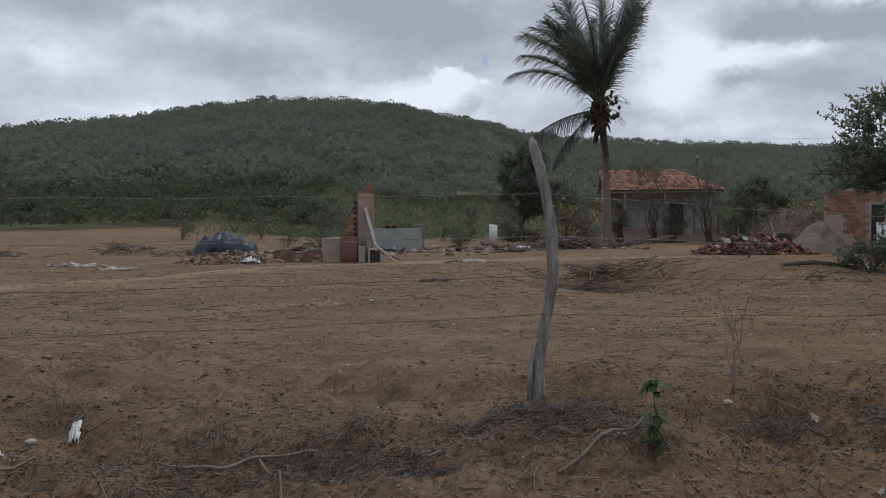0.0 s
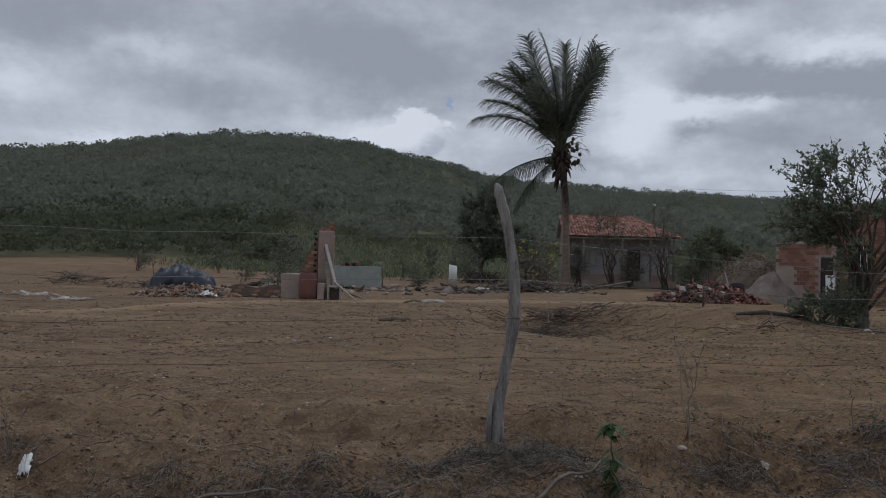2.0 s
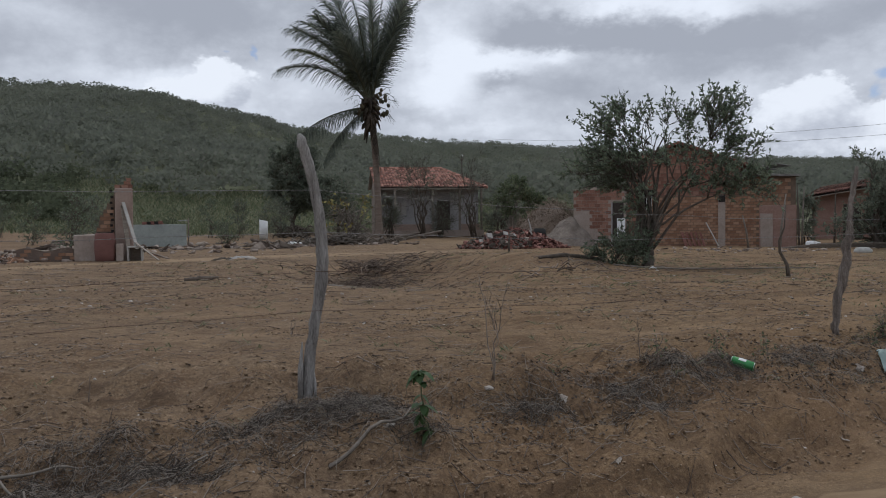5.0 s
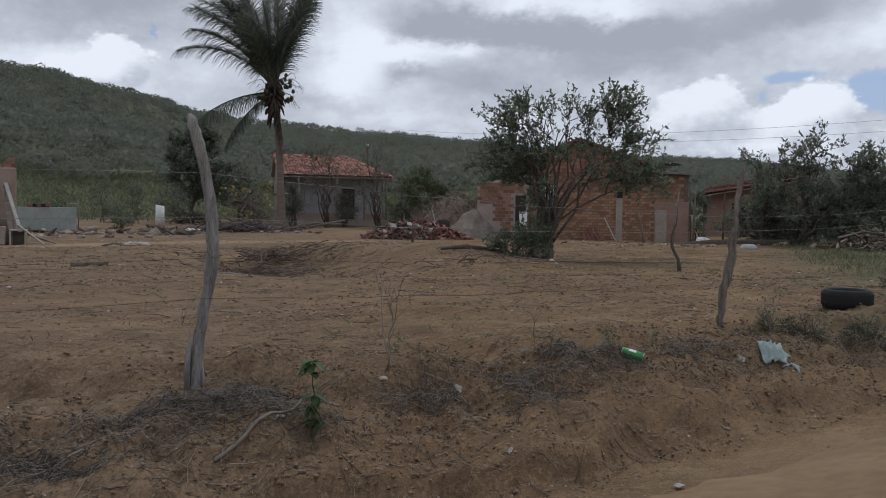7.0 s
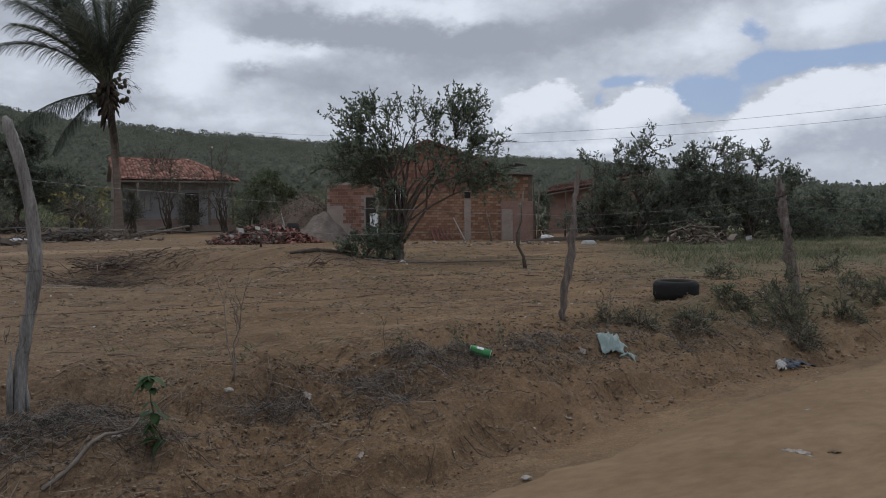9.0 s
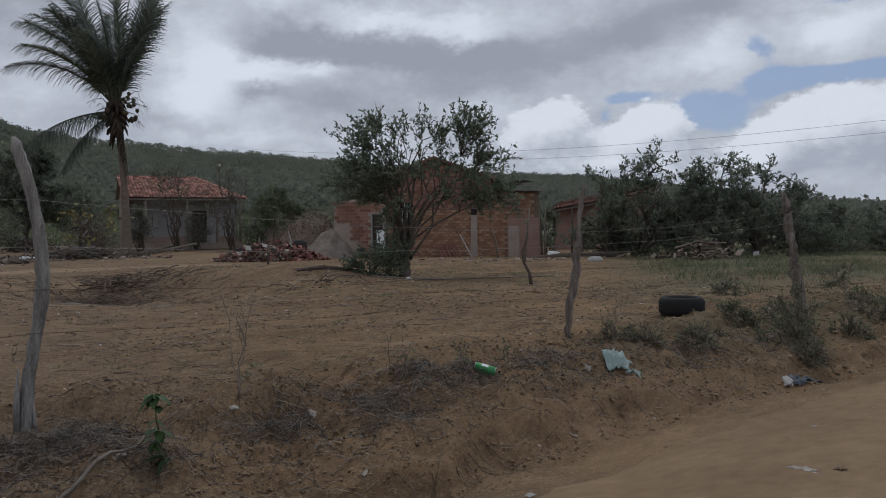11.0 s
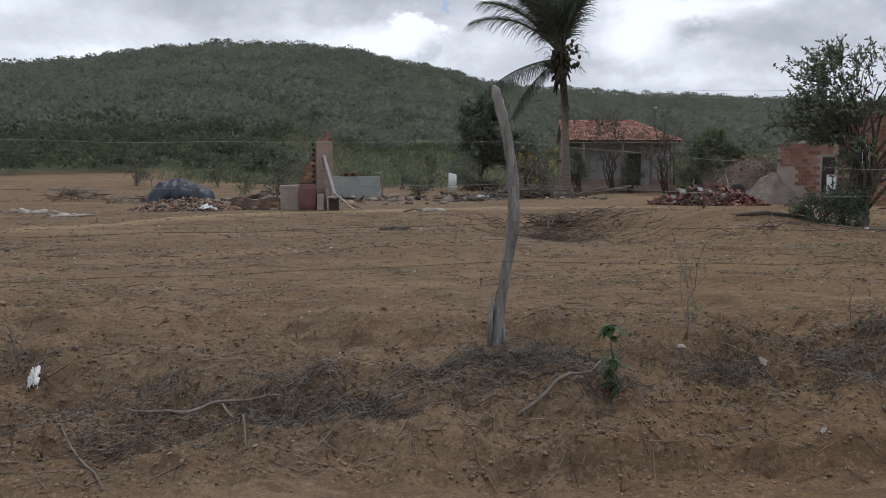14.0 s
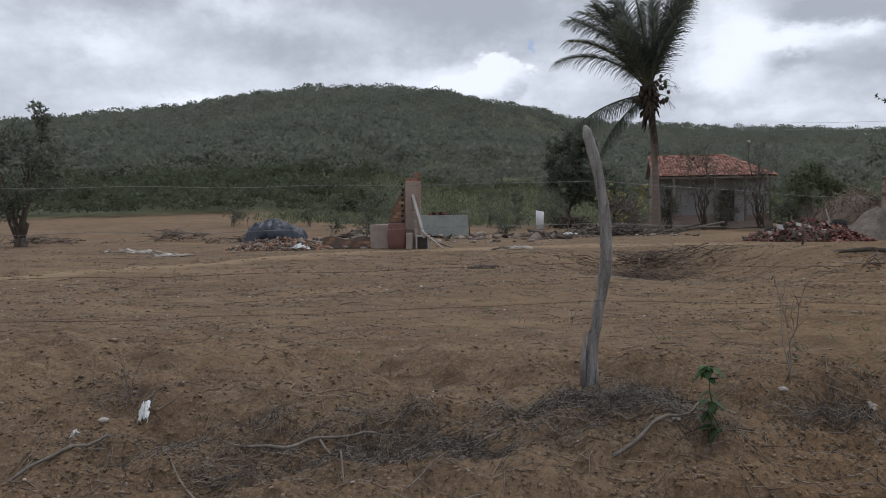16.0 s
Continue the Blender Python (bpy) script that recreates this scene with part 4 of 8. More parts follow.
def brick_wall(parent, p0, p1, z0, top, holes=(), mat=None, bl=0.29, bh=0.19, thick=0.14, bare=None, name="wall", back=None, seed=1, miss=0.0):
    """A wall from p0 to p1 (parent's plane). top(s): its height along it. holes: (s0, s1, z0, z1). bare(s, z): where the bricks show; elsewhere it is rendered smooth."""
    r = random.Random(seed)
    p0, p1 = Vector((*p0, 0)), Vector((*p1, 0))
    L = (p1 - p0).length
    ux = (p1 - p0) / L
    nrm = Vector((ux.y, -ux.x, 0))
    cuts = sorted({0.0, L, *[v for h in holes for v in h[:2]], *[L * i / 24 for i in range(25)]})
    levels = sorted({z0, *[v for h in holes for v in h[2:]]}) + [99]
    bm = bmesh.new()
    for a, b in zip(cuts, cuts[1:]):
        if b - a < 1e-4:
            continue
        m = (a + b) / 2
        for lo, hi in zip(levels, levels[1:]):
            if any(h[0] < m < h[1] and h[2] - 1e-6 <= lo < h[3] - 1e-6 for h in holes):
                continue
            ha, hb = min(hi, top(a)), min(hi, top(b))
            if min(ha, hb) <= lo + 0.01:
                continue
            vs = []
            for depth in (0, thick):
                for s, z in ((a, lo), (b, lo), (b, hb), (a, ha)):
                    q = p0 + ux * s - nrm * depth
                    vs.append(bm.verts.new((q.x, q.y, z)))
            for f in ((0, 1, 2, 3), (7, 6, 5, 4), (0, 4, 5, 1), (1, 5, 6, 2), (2, 6, 7, 3), (3, 7, 4, 0)):
                bm.faces.new([vs[i] for i in f])
    bmesh.ops.remove_doubles(bm, verts=bm.verts, dist=1e-4)
    wall = part(name, bm, back or M_MORTAR, parent)
    me = brick_mesh(bl, bh, mat or M_BRICK)
    rows = int((max(top(L * i / 20) for i in range(21)) - z0) / bh)
    yaw = math.degrees(math.atan2(ux.y, ux.x))
    for i in range(rows):
        z = z0 + (i + 0.5) * bh
        s = bl / 2 if i % 2 else bl
        while s < L - bl * 0.4:
            inside = z + bh * 0.4 < min(top(max(0, s - bl * 0.45)), top(min(L, s + bl * 0.45)))
            free = all(not (h[0] - bl * 0.42 < s < h[1] + bl * 0.42 and h[2] - bh * 0.3 < z < h[3] + bh * 0.3) for h in holes)
            if inside and free and (bare is None or bare(s, z)) and r.random() > miss:
                q = p0 + ux * s + nrm * (0.012 + r.uniform(-0.004, 0.004) - 0.02)
                o = new("brick", me)
                o.parent = wall
                o.matrix_local = pose(q.x, q.y, z, r.uniform(-0.6, 0.6), r.uniform(-0.5, 0.5), yaw + r.uniform(-0.5, 0.5))
            s += bl
    return wall


def plank(p, q, w, t, mat, name="plank", label="", category="plank", group="", parent=None, roll=0.0):
    """A board from p to q."""
    p, q = Vector(p), Vector(q)
    L = (q - p).length
    bm = bmesh.new()
    bmesh.ops.create_cube(bm, size=1)
    bmesh.ops.scale(bm, vec=(w, t, L), verts=bm.verts)
    bmesh.ops.bevel(bm, geom=bm.edges[:], offset=min(w, t) * 0.15, segments=1, affect="EDGES")
    ob = part(name, bm, mat, parent, label)
    rot = (q - p).to_track_quat("Z", "Y").to_matrix().to_4x4()
    ob.matrix_local = Matrix.Translation((p + q) / 2) @ rot @ pose(0, 0, 0, 0, 0, roll)
    if parent is None:
        tagged(ob, label, category, group)
    return ob


def log(name, pts, radii, mat, label, category, sides=6, wob=0.06, group="", seed=3):
    """A crooked piece of wood as one thing; its origin lies at its first point."""
    a = Acc()
    pts = np.asarray(pts, float)
    radii = np.interp(np.linspace(0, 1, len(pts)), np.linspace(0, 1, len(radii)), radii)
    a.tube(pts - pts[0], radii, sides, wob, np.random.default_rng(seed))
    ob = a.ob(name, mat, None, smooth=True)
    ob.location = pts[0]
    return tagged(ob, label, category, group)


# ---- fence: crooked posts and four strands of barbed wire ----
def smooth_line(pts, n):
    pts = np.asarray(pts, float)
    s = np.linspace(0, 1, len(pts))
    t = np.linspace(0, 1, n)
    out = np.stack([np.interp(t, s, pts[:, i]) for i in range(3)], 1)
    for _ in range(3):
        out[1:-1] = (out[:-2] + 2 * out[1:-1] + out[2:]) / 4
    return out


def fence_post(at, right, rows, mat, label, stub=False, seed=2):
    """rows: share of the height, offset to the side, radius."""
    ob = thing("fence_post", at, label, "fence post", "fence posts")
    rows = np.array(rows)
    rx, ry = right
    pts = np.stack([rows[:, 1] * rx, rows[:, 1] * ry, rows[:, 0]], 1)
    t = np.linspace(0, 1, len(rows))
    line = smooth_line(pts, 36)
    rad = np.interp(np.linspace(0, 1, 36), t, rows[:, 2])
    a = Acc()
    r = np.random.default_rng(seed)
    gnarl = 0.05 if stub else 0.07
    rad = rad * (1 + (gnarl if stub else 0.16) * np.interp(np.linspace(0, 9, 36), np.arange(10), r.normal(size=10)))
    line[2:-2, :2] += 0.12 * rad[2:-2, None] * r.normal(size=(32, 2)) * (0.5 if stub else 1.9)
    a.tube(line, rad, 10, 0.07 if stub else 0.13, r)
    a.ob("shaft", mat, ob)
    if stub:
        b = Acc()
        b.tube([(-0.055 * rx, -0.03, -0.1), (-0.05 * rx, -0.035, 0.2), (-0.035 * rx, -0.03, 0.40)], [0.022, 0.02, 0.006], 6, 0.1)
        b.ob("split_side", mat, ob)
        c = Acc()
        c.tube([(0.055 * rx, -0.02, -0.1), (0.05 * rx, -0.02, 0.1), (0.046 * rx, -0.01, 0.19)], [0.016, 0.014, 0.004], 6, 0.1)
        c.ob("split_side", mat, ob)
    return ob


P1, P2, P3, P0 = (0.636, 5.838), (6.26, 7.16), (10.53, 7.15), (-7.2, 3.98)
POST1 = [(-0.12, 0, 0.040), (0.0, 0.0, 0.041), (0.14, 0.004, 0.043), (0.29, 0.018, 0.044), (0.50, 0.052, 0.043), (0.72, 0.092, 0.043), (0.93, 0.120, 0.042), (1.09, 0.124, 0.040),
         (1.29, 0.100, 0.039), (1.50, 0.068, 0.040), (1.69, 0.025, 0.038), (1.80, -0.010, 0.037), (1.86, -0.028, 0.030), (1.885, -0.034, 0.012)]
POST2 = [(-0.1, 0, 0.05), (0.0, 0.0, 0.046), (0.1, 0.008, 0.038), (0.38, 0.035, 0.037), (0.72, 0.095, 0.04), (1.02, 0.128, 0.045), (1.12, 0.128, 0.034), (1.36, 0.135, 0.031), (1.6, 0.175, 0.024), (1.75, 0.20, 0.010)]
POST3 = [(-0.1, 0.02, 0.13), (0.0, 0.0, 0.115), (0.3, -0.035, 0.09), (0.6, -0.075, 0.08), (0.8, -0.105, 0.085), (1.1, -0.155, 0.066), (1.35, -0.19, 0.07), (1.5, -0.215, 0.055), (1.62, -0.23, 0.03), (1.70, -0.235, 0.010)]
b1, b2, b3, b0 = (gz(*p) for p in (P1, P2, P3, P0))
fence_post((*P1, b1), (1, 0), POST1, M_POST, "crooked silver-grey weathered wooden fence post in dry litter", True)
fence_post((*P2, b2), (0.755, -0.656), POST2, M_POST2, "thin crooked brown-grey wooden fence post", seed=5)
fence_post((*P3, b3), (0.56, -0.83), POST3, M_POST2, "thick weathered wooden fence post behind a green bush", seed=8)
fence_post((*P0, b0), (1, 0), POST2, M_POST2, "thin crooked brown-grey wooden fence post", seed=9)


def strand(anchors, label, mat, seed):
    """One barbed strand through its anchors: two twisted wires and small barbs."""
    r = np.random.default_rng(seed)
    a = Acc()
    for p, q in zip(anchors, anchors[1:]):
        p, q = np.array(p), np.array(q)
        n = int(np.linalg.norm(q - p) / 0.04)
        t = np.linspace(0, 1, n)[:, None]
        base = p + (q - p) * t - np.array([0, 0, 0.05]) * 4 * t * (1 - t)
        base[:, 2] += 0.007 * np.sin(t[:, 0] * np.linalg.norm(q - p) * 5 + seed) * np.sin(t[:, 0] * math.pi)
        tw = t[:, 0] * np.linalg.norm(q - p) * 2 * math.pi / 0.09
        o = np.stack([0 * tw, np.cos(tw), np.sin(tw)], 1) * 0.0016
        a.tube(base + o, 0.0014, 3)
        a.tube(base - o, 0.0014, 3)
        for s in np.arange(0.08, np.linalg.norm(q - p), 0.125):
            c = base[min(n - 1, int(s / np.linalg.norm(q - p) * n))]
            for sg in (1, -1):
                v = np.array([r.normal() * 0.4, r.normal(), r.normal()])
                v = v / np.linalg.norm(v) * 0.014
                a.tube([c - v, c, c + v], [0.0007, 0.0012, 0.0007], 3)
    ob = a.ob("barbed_wire", mat, None)
    return tagged(ob, label, "wire", "fence wires")


def offset(rows, h):
    rows = np.array(rows)
    return float(np.interp(h, rows[:, 0], rows[:, 1])), float(np.interp(h, rows[:, 0], rows[:, 2]))


WIRE_Z = [(1.88, 1.85, 1.60, 1.86), (1.58, 1.55, 1.45, 1.70), (1.28, 1.27, 1.18, 1.35), (1.0, 0.99, 0.92, 1.08)]
for k, (w0, w1, w2, w3) in enumerate(WIRE_Z):
    o1, r1 = offset(POST1, w1 - b1)
    o2, r2 = offset(POST2, w2 - b2)
    o3, r3 = offset(POST3, w3 - b3)
    o0, r0 = offset(POST2, w0 - b0)
    chain = [(P0[0] + o0, P0[1] - r0 - 0.004, w0), (P1[0] + o1, P1[1] - r1 - 0.003, w1), (P2[0] + o2 * 0.755 - 0.02, P2[1] - o2 * 0.656 - r2 - 0.003, w2),
             (P3[0] + o3 * 0.56 - 0.03, P3[1] - o3 * 0.83 - r3 - 0.003, w3), (18.5, 7.6, w3 + 0.02)]
    strand(chain, "thin sagging barbed wire strand on the fence", M_WIRE if k < 2 else M_RUST, k + 3)
fence_post((18.5, 7.6, gz(18.5, 7.6)), (0.56, -0.83), POST3, M_POST2, "thick weathered wooden fence post", seed=12)

# ---- coconut palm ----
palm((8.72, 47.3, gz(8.72, 47.3)), (8.3, 47.3, 8.3), "tall coconut palm with dark drooping fronds and green nuts")


# ---- whitewashed house with a tiled roof ----
def tiled_slope(parent, o, along, up, width, length, seed, keep=None):
    """Rows of half-round clay tiles on a plane: o its eave corner, along the eave, up the slope; keep(u, s) bounds it."""
    r = np.random.default_rng(seed)
    o, along, up = (np.array(v, float) for v in (o, along, up))
    along, up = along / np.linalg.norm(along), up / np.linalg.norm(up)
    nrm = np.cross(along, up)
    a = Acc()
    cols, rows = int(width / 0.21), int(length / 0.36) + 1
    th = np.linspace(0, math.pi, 6)
    for c in range(cols):
        for k in range(rows):
            u = (c + 0.5) * 0.21 + r.normal() * 0.008
            s0, s1 = k * length / rows - 0.04, (k + 1) * length / rows + 0.03
            if keep is not None and not keep(u, (s0 + s1) / 2):
                continue
            lift = 0.02 + r.normal() * 0.008
            V = []
            for q, h, w in ((s0, lift + 0.03, 0.115), (s1, lift, 0.095)):
                for t in th:
                    V.append(o + along * (u + w * math.cos(t)) + up * q + nrm * (h + 0.075 * math.sin(t)))
            a.add(V, [[i, i + 1, i + 7, i + 6] for i in range(5)])
    return a.ob("roof_tiles", M_TILE, parent, "faded red clay tiles")


def white_house():
    at = (10.3, 56.1, gz(12, 56) - 0.02)
    h = thing("farmhouse", at, "small whitewashed farmhouse with a hipped red clay tile roof", "house", turn=-5.7)
    W_, D_, Y0 = 7.3, 6.3, 1.0

    def side_top(s):
        return float(np.interp(s, [0, 2.35, 6.3], [3.75, 4.85, 3.35]))

    # left gable runs from the rear to the front of the veranda
    brick_wall(h, (0, D_), (0, 0), 0, side_top, [], bare=lambda s, z: False, back=M_PLASTER, name="gable_wall")
    brick_wall(h, (W_, Y0), (W_, D_), 0, lambda s: 3.4, [], bare=lambda s, z: False, back=M_WALL, name="side_wall")
    brick_wall(h, (0.004, Y0), (W_ - 0.004, Y0), 0, lambda s: 3.6, [(4.3, 5.25, 0.42, 2.6), (1.3, 2.1, 1.5, 2.4)], bare=lambda s, z: False, back=M_WALL, name="front_wall")
    brick_wall(h, (W_ - 0.004, D_), (0.004, D_), 0, lambda s: 3.5, [], bare=lambda s, z: False, back=M_WALL, name="rear_wall")
    block("floor_slab", (W_, Y0 + 1.0, 0.42), M_PLASTER, h, (W_ / 2, (Y0 - 1.0) / 2 - 0.02, 0), label="worn plinth of the veranda")
    d = block("door", (0.93, 0.05, 2.16), M_DOOR, h, (4.775, Y0 + 0.08, 0.425), label="dark wooden door, half open")
    block("door_handle", (0.03, 0.06, 0.12), M_STEEL, d, (-0.36, -0.04, 0.95))
    # near-black sheet in place of the unlit room behind the door
    block("inner_dark", (1.2, 0.05, 2.3), M_DARK, h, (4.775, Y0 + 0.32, 0.42))
    w = block("window_shutter", (0.79, 0.05, 0.89), M_PALE, h, (1.7, Y0 + 0.09, 1.505))
    block("window_bar", (0.05, 0.03, 0.89), M_WOOD, w, (0, -0.035, 0))
    for x in (1.1, 3.7, 5.6, 7.15):
        block("veranda_post", (0.14, 0.14, 2.95), M_WOOD, h, (x, -0.9, 0.42), label="rough timber post")
    for x0, x1 in ((0.1, 3.6), (5.7, 7.0)):
        block("parapet", (x1 - x0, 0.12, 0.42), M_JAMB, h, ((x0 + x1) / 2, -0.93, 0.42))
    # roof: gable to the left, hip to the right; eaves, ridge
    fl, fr, br, bl = (-0.25, -1.05, 3.33), (W_ + 0.22, -1.05, 3.33), (W_ + 0.22, 6.6, 3.6), (-0.25, 6.6, 3.6)
    rl, rr = (-0.25, 3.95, 4.93), (5.0, 3.95, 4.93)
    bm = bmesh.new()
    v = [bm.verts.new(p) for p in (fl, fr, br, bl, rl, rr)]
    for f in ((0, 1, 5, 4), (1, 2, 5), (2, 3, 4, 5)):
        bm.faces.new([v[i] for i in f])
    roof = part("roof", bm, M_WOOD, h, "timber roof deck")
    md = roof.modifiers.new("thick", "SOLIDIFY")
    md.thickness = 0.09
    lf = math.hypot(5.0, 1.6)
    tiled_slope(roof, (-0.3, -1.1, 3.36), (1, 0, 0), (0, 5.0, 1.6), W_ + 0.55, lf, 4, lambda u, q: u < W_ + 0.5 - 2.2 * q / lf)
    tiled_slope(roof, (W_ + 0.26, -1.1, 3.38), (0, 1, 0), (-2.22, 0, 1.55), 7.7, 2.75, 5, lambda u, q: 5.0 * q / 2.7 < u < 7.7 - 2.65 * q / 2.7)
    tiled_slope(roof, (W_ + 0.25, 6.65, 3.63), (-1, 0, 0), (0, -2.7, 1.3), W_ + 0.55, 3.0, 6, lambda u, q: u > 2.2 * q / 3.0)
    a = Acc()
    for i in range(15):
        x = -0.3 + i * 0.36
        a.tube([(x, 3.95, 5.02), (x + 0.38, 3.95, 5.04)], [0.12, 0.10], 6)
    for i in range(14):
        q0, q1 = i / 14, (i + 1.08) / 14
        a.tube([(5.05 + 2.45 * q0, 3.95 - 5.0 * q0, 5.0 - 1.6 * q0), (5.05 + 2.45 * q1, 3.95 - 5.0 * q1, 5.0 - 1.6 * q1)], [0.10, 0.11], 6)
    a.ob("ridge_tiles", M_TILE, roof)
    return h


white_house()


# ---- unfinished brick house ----
def brick_house():
    A, B = Vector((18.35, 35.0)), Vector((22.75, 32.45))
    g0 = gz(20, 33.5) - 0.05
    h = thing("brick_house", (A.x, A.y, g0), "unfinished house of bare red hollow bricks under a low gable roof", "house")

    def loc(p):
        return (p[0] - A.x, p[1] - A.y)

    u = (B - A).normalized()
    n = Vector((u.y, -u.x))
    back = -n
    w = (B - A).length

    def gable(s):
        return float(np.interp(s, [0, w * 0.46, w], [3.75, 4.68, 3.72]))

    brick_wall(h, (0, 0), loc(B), 0, gable, [(0.62, 1.32, 1.55, 2.65)], name="gable_wall", seed=2, bl=0.26, bh=0.17, bare=lambda s, z: z > 1.2)
    far_a, far_b = A + back * 7.5, B + back * 7.5
    brick_wall(h, loc(B), loc(far_b), 0, lambda s: 3.7, [], bl=0.38, name="side_wall", seed=3, bare=lambda s, z: s < 3)
    brick_wall(h, loc(far_a), (0, 0), 0, lambda s: 3.7, [], name="side_wall", bare=lambda s, z: s > 5.5, seed=4)
    brick_wall(h, loc(far_b), loc(far_a), 0, lambda s: gable(w - s), [], name="rear_wall", bare=lambda s, z: False)
    # window with white bars; a near-black panel paints the unlit room behind them
    c = u * 0.97 + n * 0.03
    fr = block("window_dark", (0.74, 0.05, 1.1), M_DARK, h, (u.x * 0.97 + back.x * 0.1, u.y * 0.97 + back.y * 0.1, 1.55), (0, 0, math.degrees(math.atan2(u.y, u.x))), label="dark window with white bars")
    for i in range(6):
        block("window_bar", (0.025, 0.025, 1.06), M_WHITE, fr, (-0.3 + i * 0.12, -0.06, 0.02), bevel=0.004)
    # roof
    rid = u * (w * 0.46)
    bm = bmesh.new()
    for k, dep in enumerate((n * 0.35, back * 7.7)):
        for s, z in ((-0.35, 3.68), (w * 0.46, 4.74), (w + 0.35, 3.62)):
            q = u * s + dep
            for dz in (0, 0.12):
                bm.verts.new((q.x, q.y, z + dz))
    v = list(bm.verts)
    for f in ((0, 6, 8, 2), (2, 8, 10, 4), (1, 3, 9, 7), (3, 5, 11, 9), (0, 2, 3, 1), (2, 4, 5, 3), (6, 7, 9, 8), (8, 9, 11, 10), (0, 1, 7, 6), (4, 10, 11, 5)):
        bm.faces.new([v[i] for i in f])
    bmesh.ops.recalc_face_normals(bm, faces=bm.faces)
    part("roof", bm, M_TILE, h, "weathered dark red roof edge")
    # left wing with a doorway
    C = Vector((16.35, 36.6))
    wl = (A - C).length

    brick_wall(h, loc(C), (-0.02, 0.0), 0, lambda s: float(np.interp(s, [0, 0.5, 0.55, 1.1, 1.15, wl], [2.75, 2.75, 2.85, 2.85, 2.75, 2.75])), [(1.9, 2.42, 0, 2.14)], name="wing_wall", bl=0.26, bh=0.17, seed=6,
               bare=lambda s, z: z > 1.75 or s > 1.2 or (s > 0.85 and z > 0.9), back=M_PLASTER)
    uw = (A - C).normalized()
    dl = block("door", (0.54, 0.04, 2.08), M_DOOR, h, ((C + uw * 2.16 - Vector((uw.y, -uw.x)) * 0.1).x - A.x, (C + uw * 2.16 - Vector((uw.y, -uw.x)) * 0.1).y - A.y, 0), (0, 0, math.degrees(math.atan2(uw.y, uw.x))), label="dark iron door")
    block("door_frame", (0.05, 0.08, 2.1), M_STEEL, dl, (-0.29, -0.10, 0), bevel=0.005)
    # low front wall of thin bricks, with one pier and a rendered end
    D, E = Vector((18.75, 33.35)), Vector((23.9, 30.1))
    wf = (E - D).length
    uf = (E - D).normalized()
    nf = Vector((uf.y, -uf.x))
    yaw = math.degrees(math.atan2(uf.y, uf.x))

    def front_top(s):
        return 2.3 if s < 4.55 else 1.85

    q = D + uf * 5.3 + nf * 0.012
    block("end_wall", (1.5, 0.06, 1.84), M_PINK, h, (q.x - A.x, q.y - A.y, 0), (0, 0, yaw), bevel=0.01, label="pink rendered end of the wall")
    brick_wall(h, loc(D), loc(E), 0, front_top, [], mat=M_BRICKT, name="front_wall", bl=0.24, bh=0.125, seed=8, bare=lambda s, z: s < 4.5, back=M_MORTAR)
    q = D + uf * 3.0
    block("pier", (0.3, 0.2, 2.32), M_PLASTER, h, (q.x - A.x, q.y - A.y, 0), (0, 0, yaw))
    q = D + uf * 3.0 + nf * 0.09
    block("bracket", (0.28, 0.12, 0.3), M_DARK, h, (q.x - A.x, q.y - A.y, 2.0), (0, 0, yaw), label="dark iron bracket")
    q = D + uf * 4.85 + nf * 0.05
    block("render_patch", (0.5, 0.06, 1.45), M_PLASTER, h, (q.x - A.x, q.y - A.y, 0.02), (0, 0, yaw), bevel=0.02, label="grey patch of cement render", warp=0.015)
    # side room with a sagging slab
    F_, G_ = B + u * 0.02 + n * 0.0, B + u * 2.3 + n * 0.1
    brick_wall(h, loc(F_), loc(G_), 0, lambda s: 3.28 - 0.06 * s, [], name="annex_wall", mat=M_BRICKT, bl=0.26, bh=0.17, seed=9, bare=lambda s, z: s < 2.0, back=M_MORTAR)
    ge = G_ + back * 4.0
    brick_wall(h, loc(G_), loc(ge), 0, lambda s: 3.1, [], name="annex_wall", bare=lambda s, z: False, back=M_MORTAR)
    mid = (F_ + G_) / 2 + back * 1.8
    block("slab", (2.6, 4.2, 0.1), M_SHEET, h, (mid.x - A.x, mid.y - A.y, 3.22), (1.5, 2, math.degrees(math.atan2(u.y, u.x))), label="grey fibre-cement roof sheet")
    for k in range(3):
        q = F_ + u * (0.5 + k * 0.45) + back * 0.4
        block("roof_sheet", (0.8, 1.3, 0.04), M_SHEET, h, (q.x - A.x, q.y - A.y, 3.38 + 0.12 * k), (4 - 3 * k, 5, 20 * k - 30), label="loose roof sheet")
    return h


brick_house()


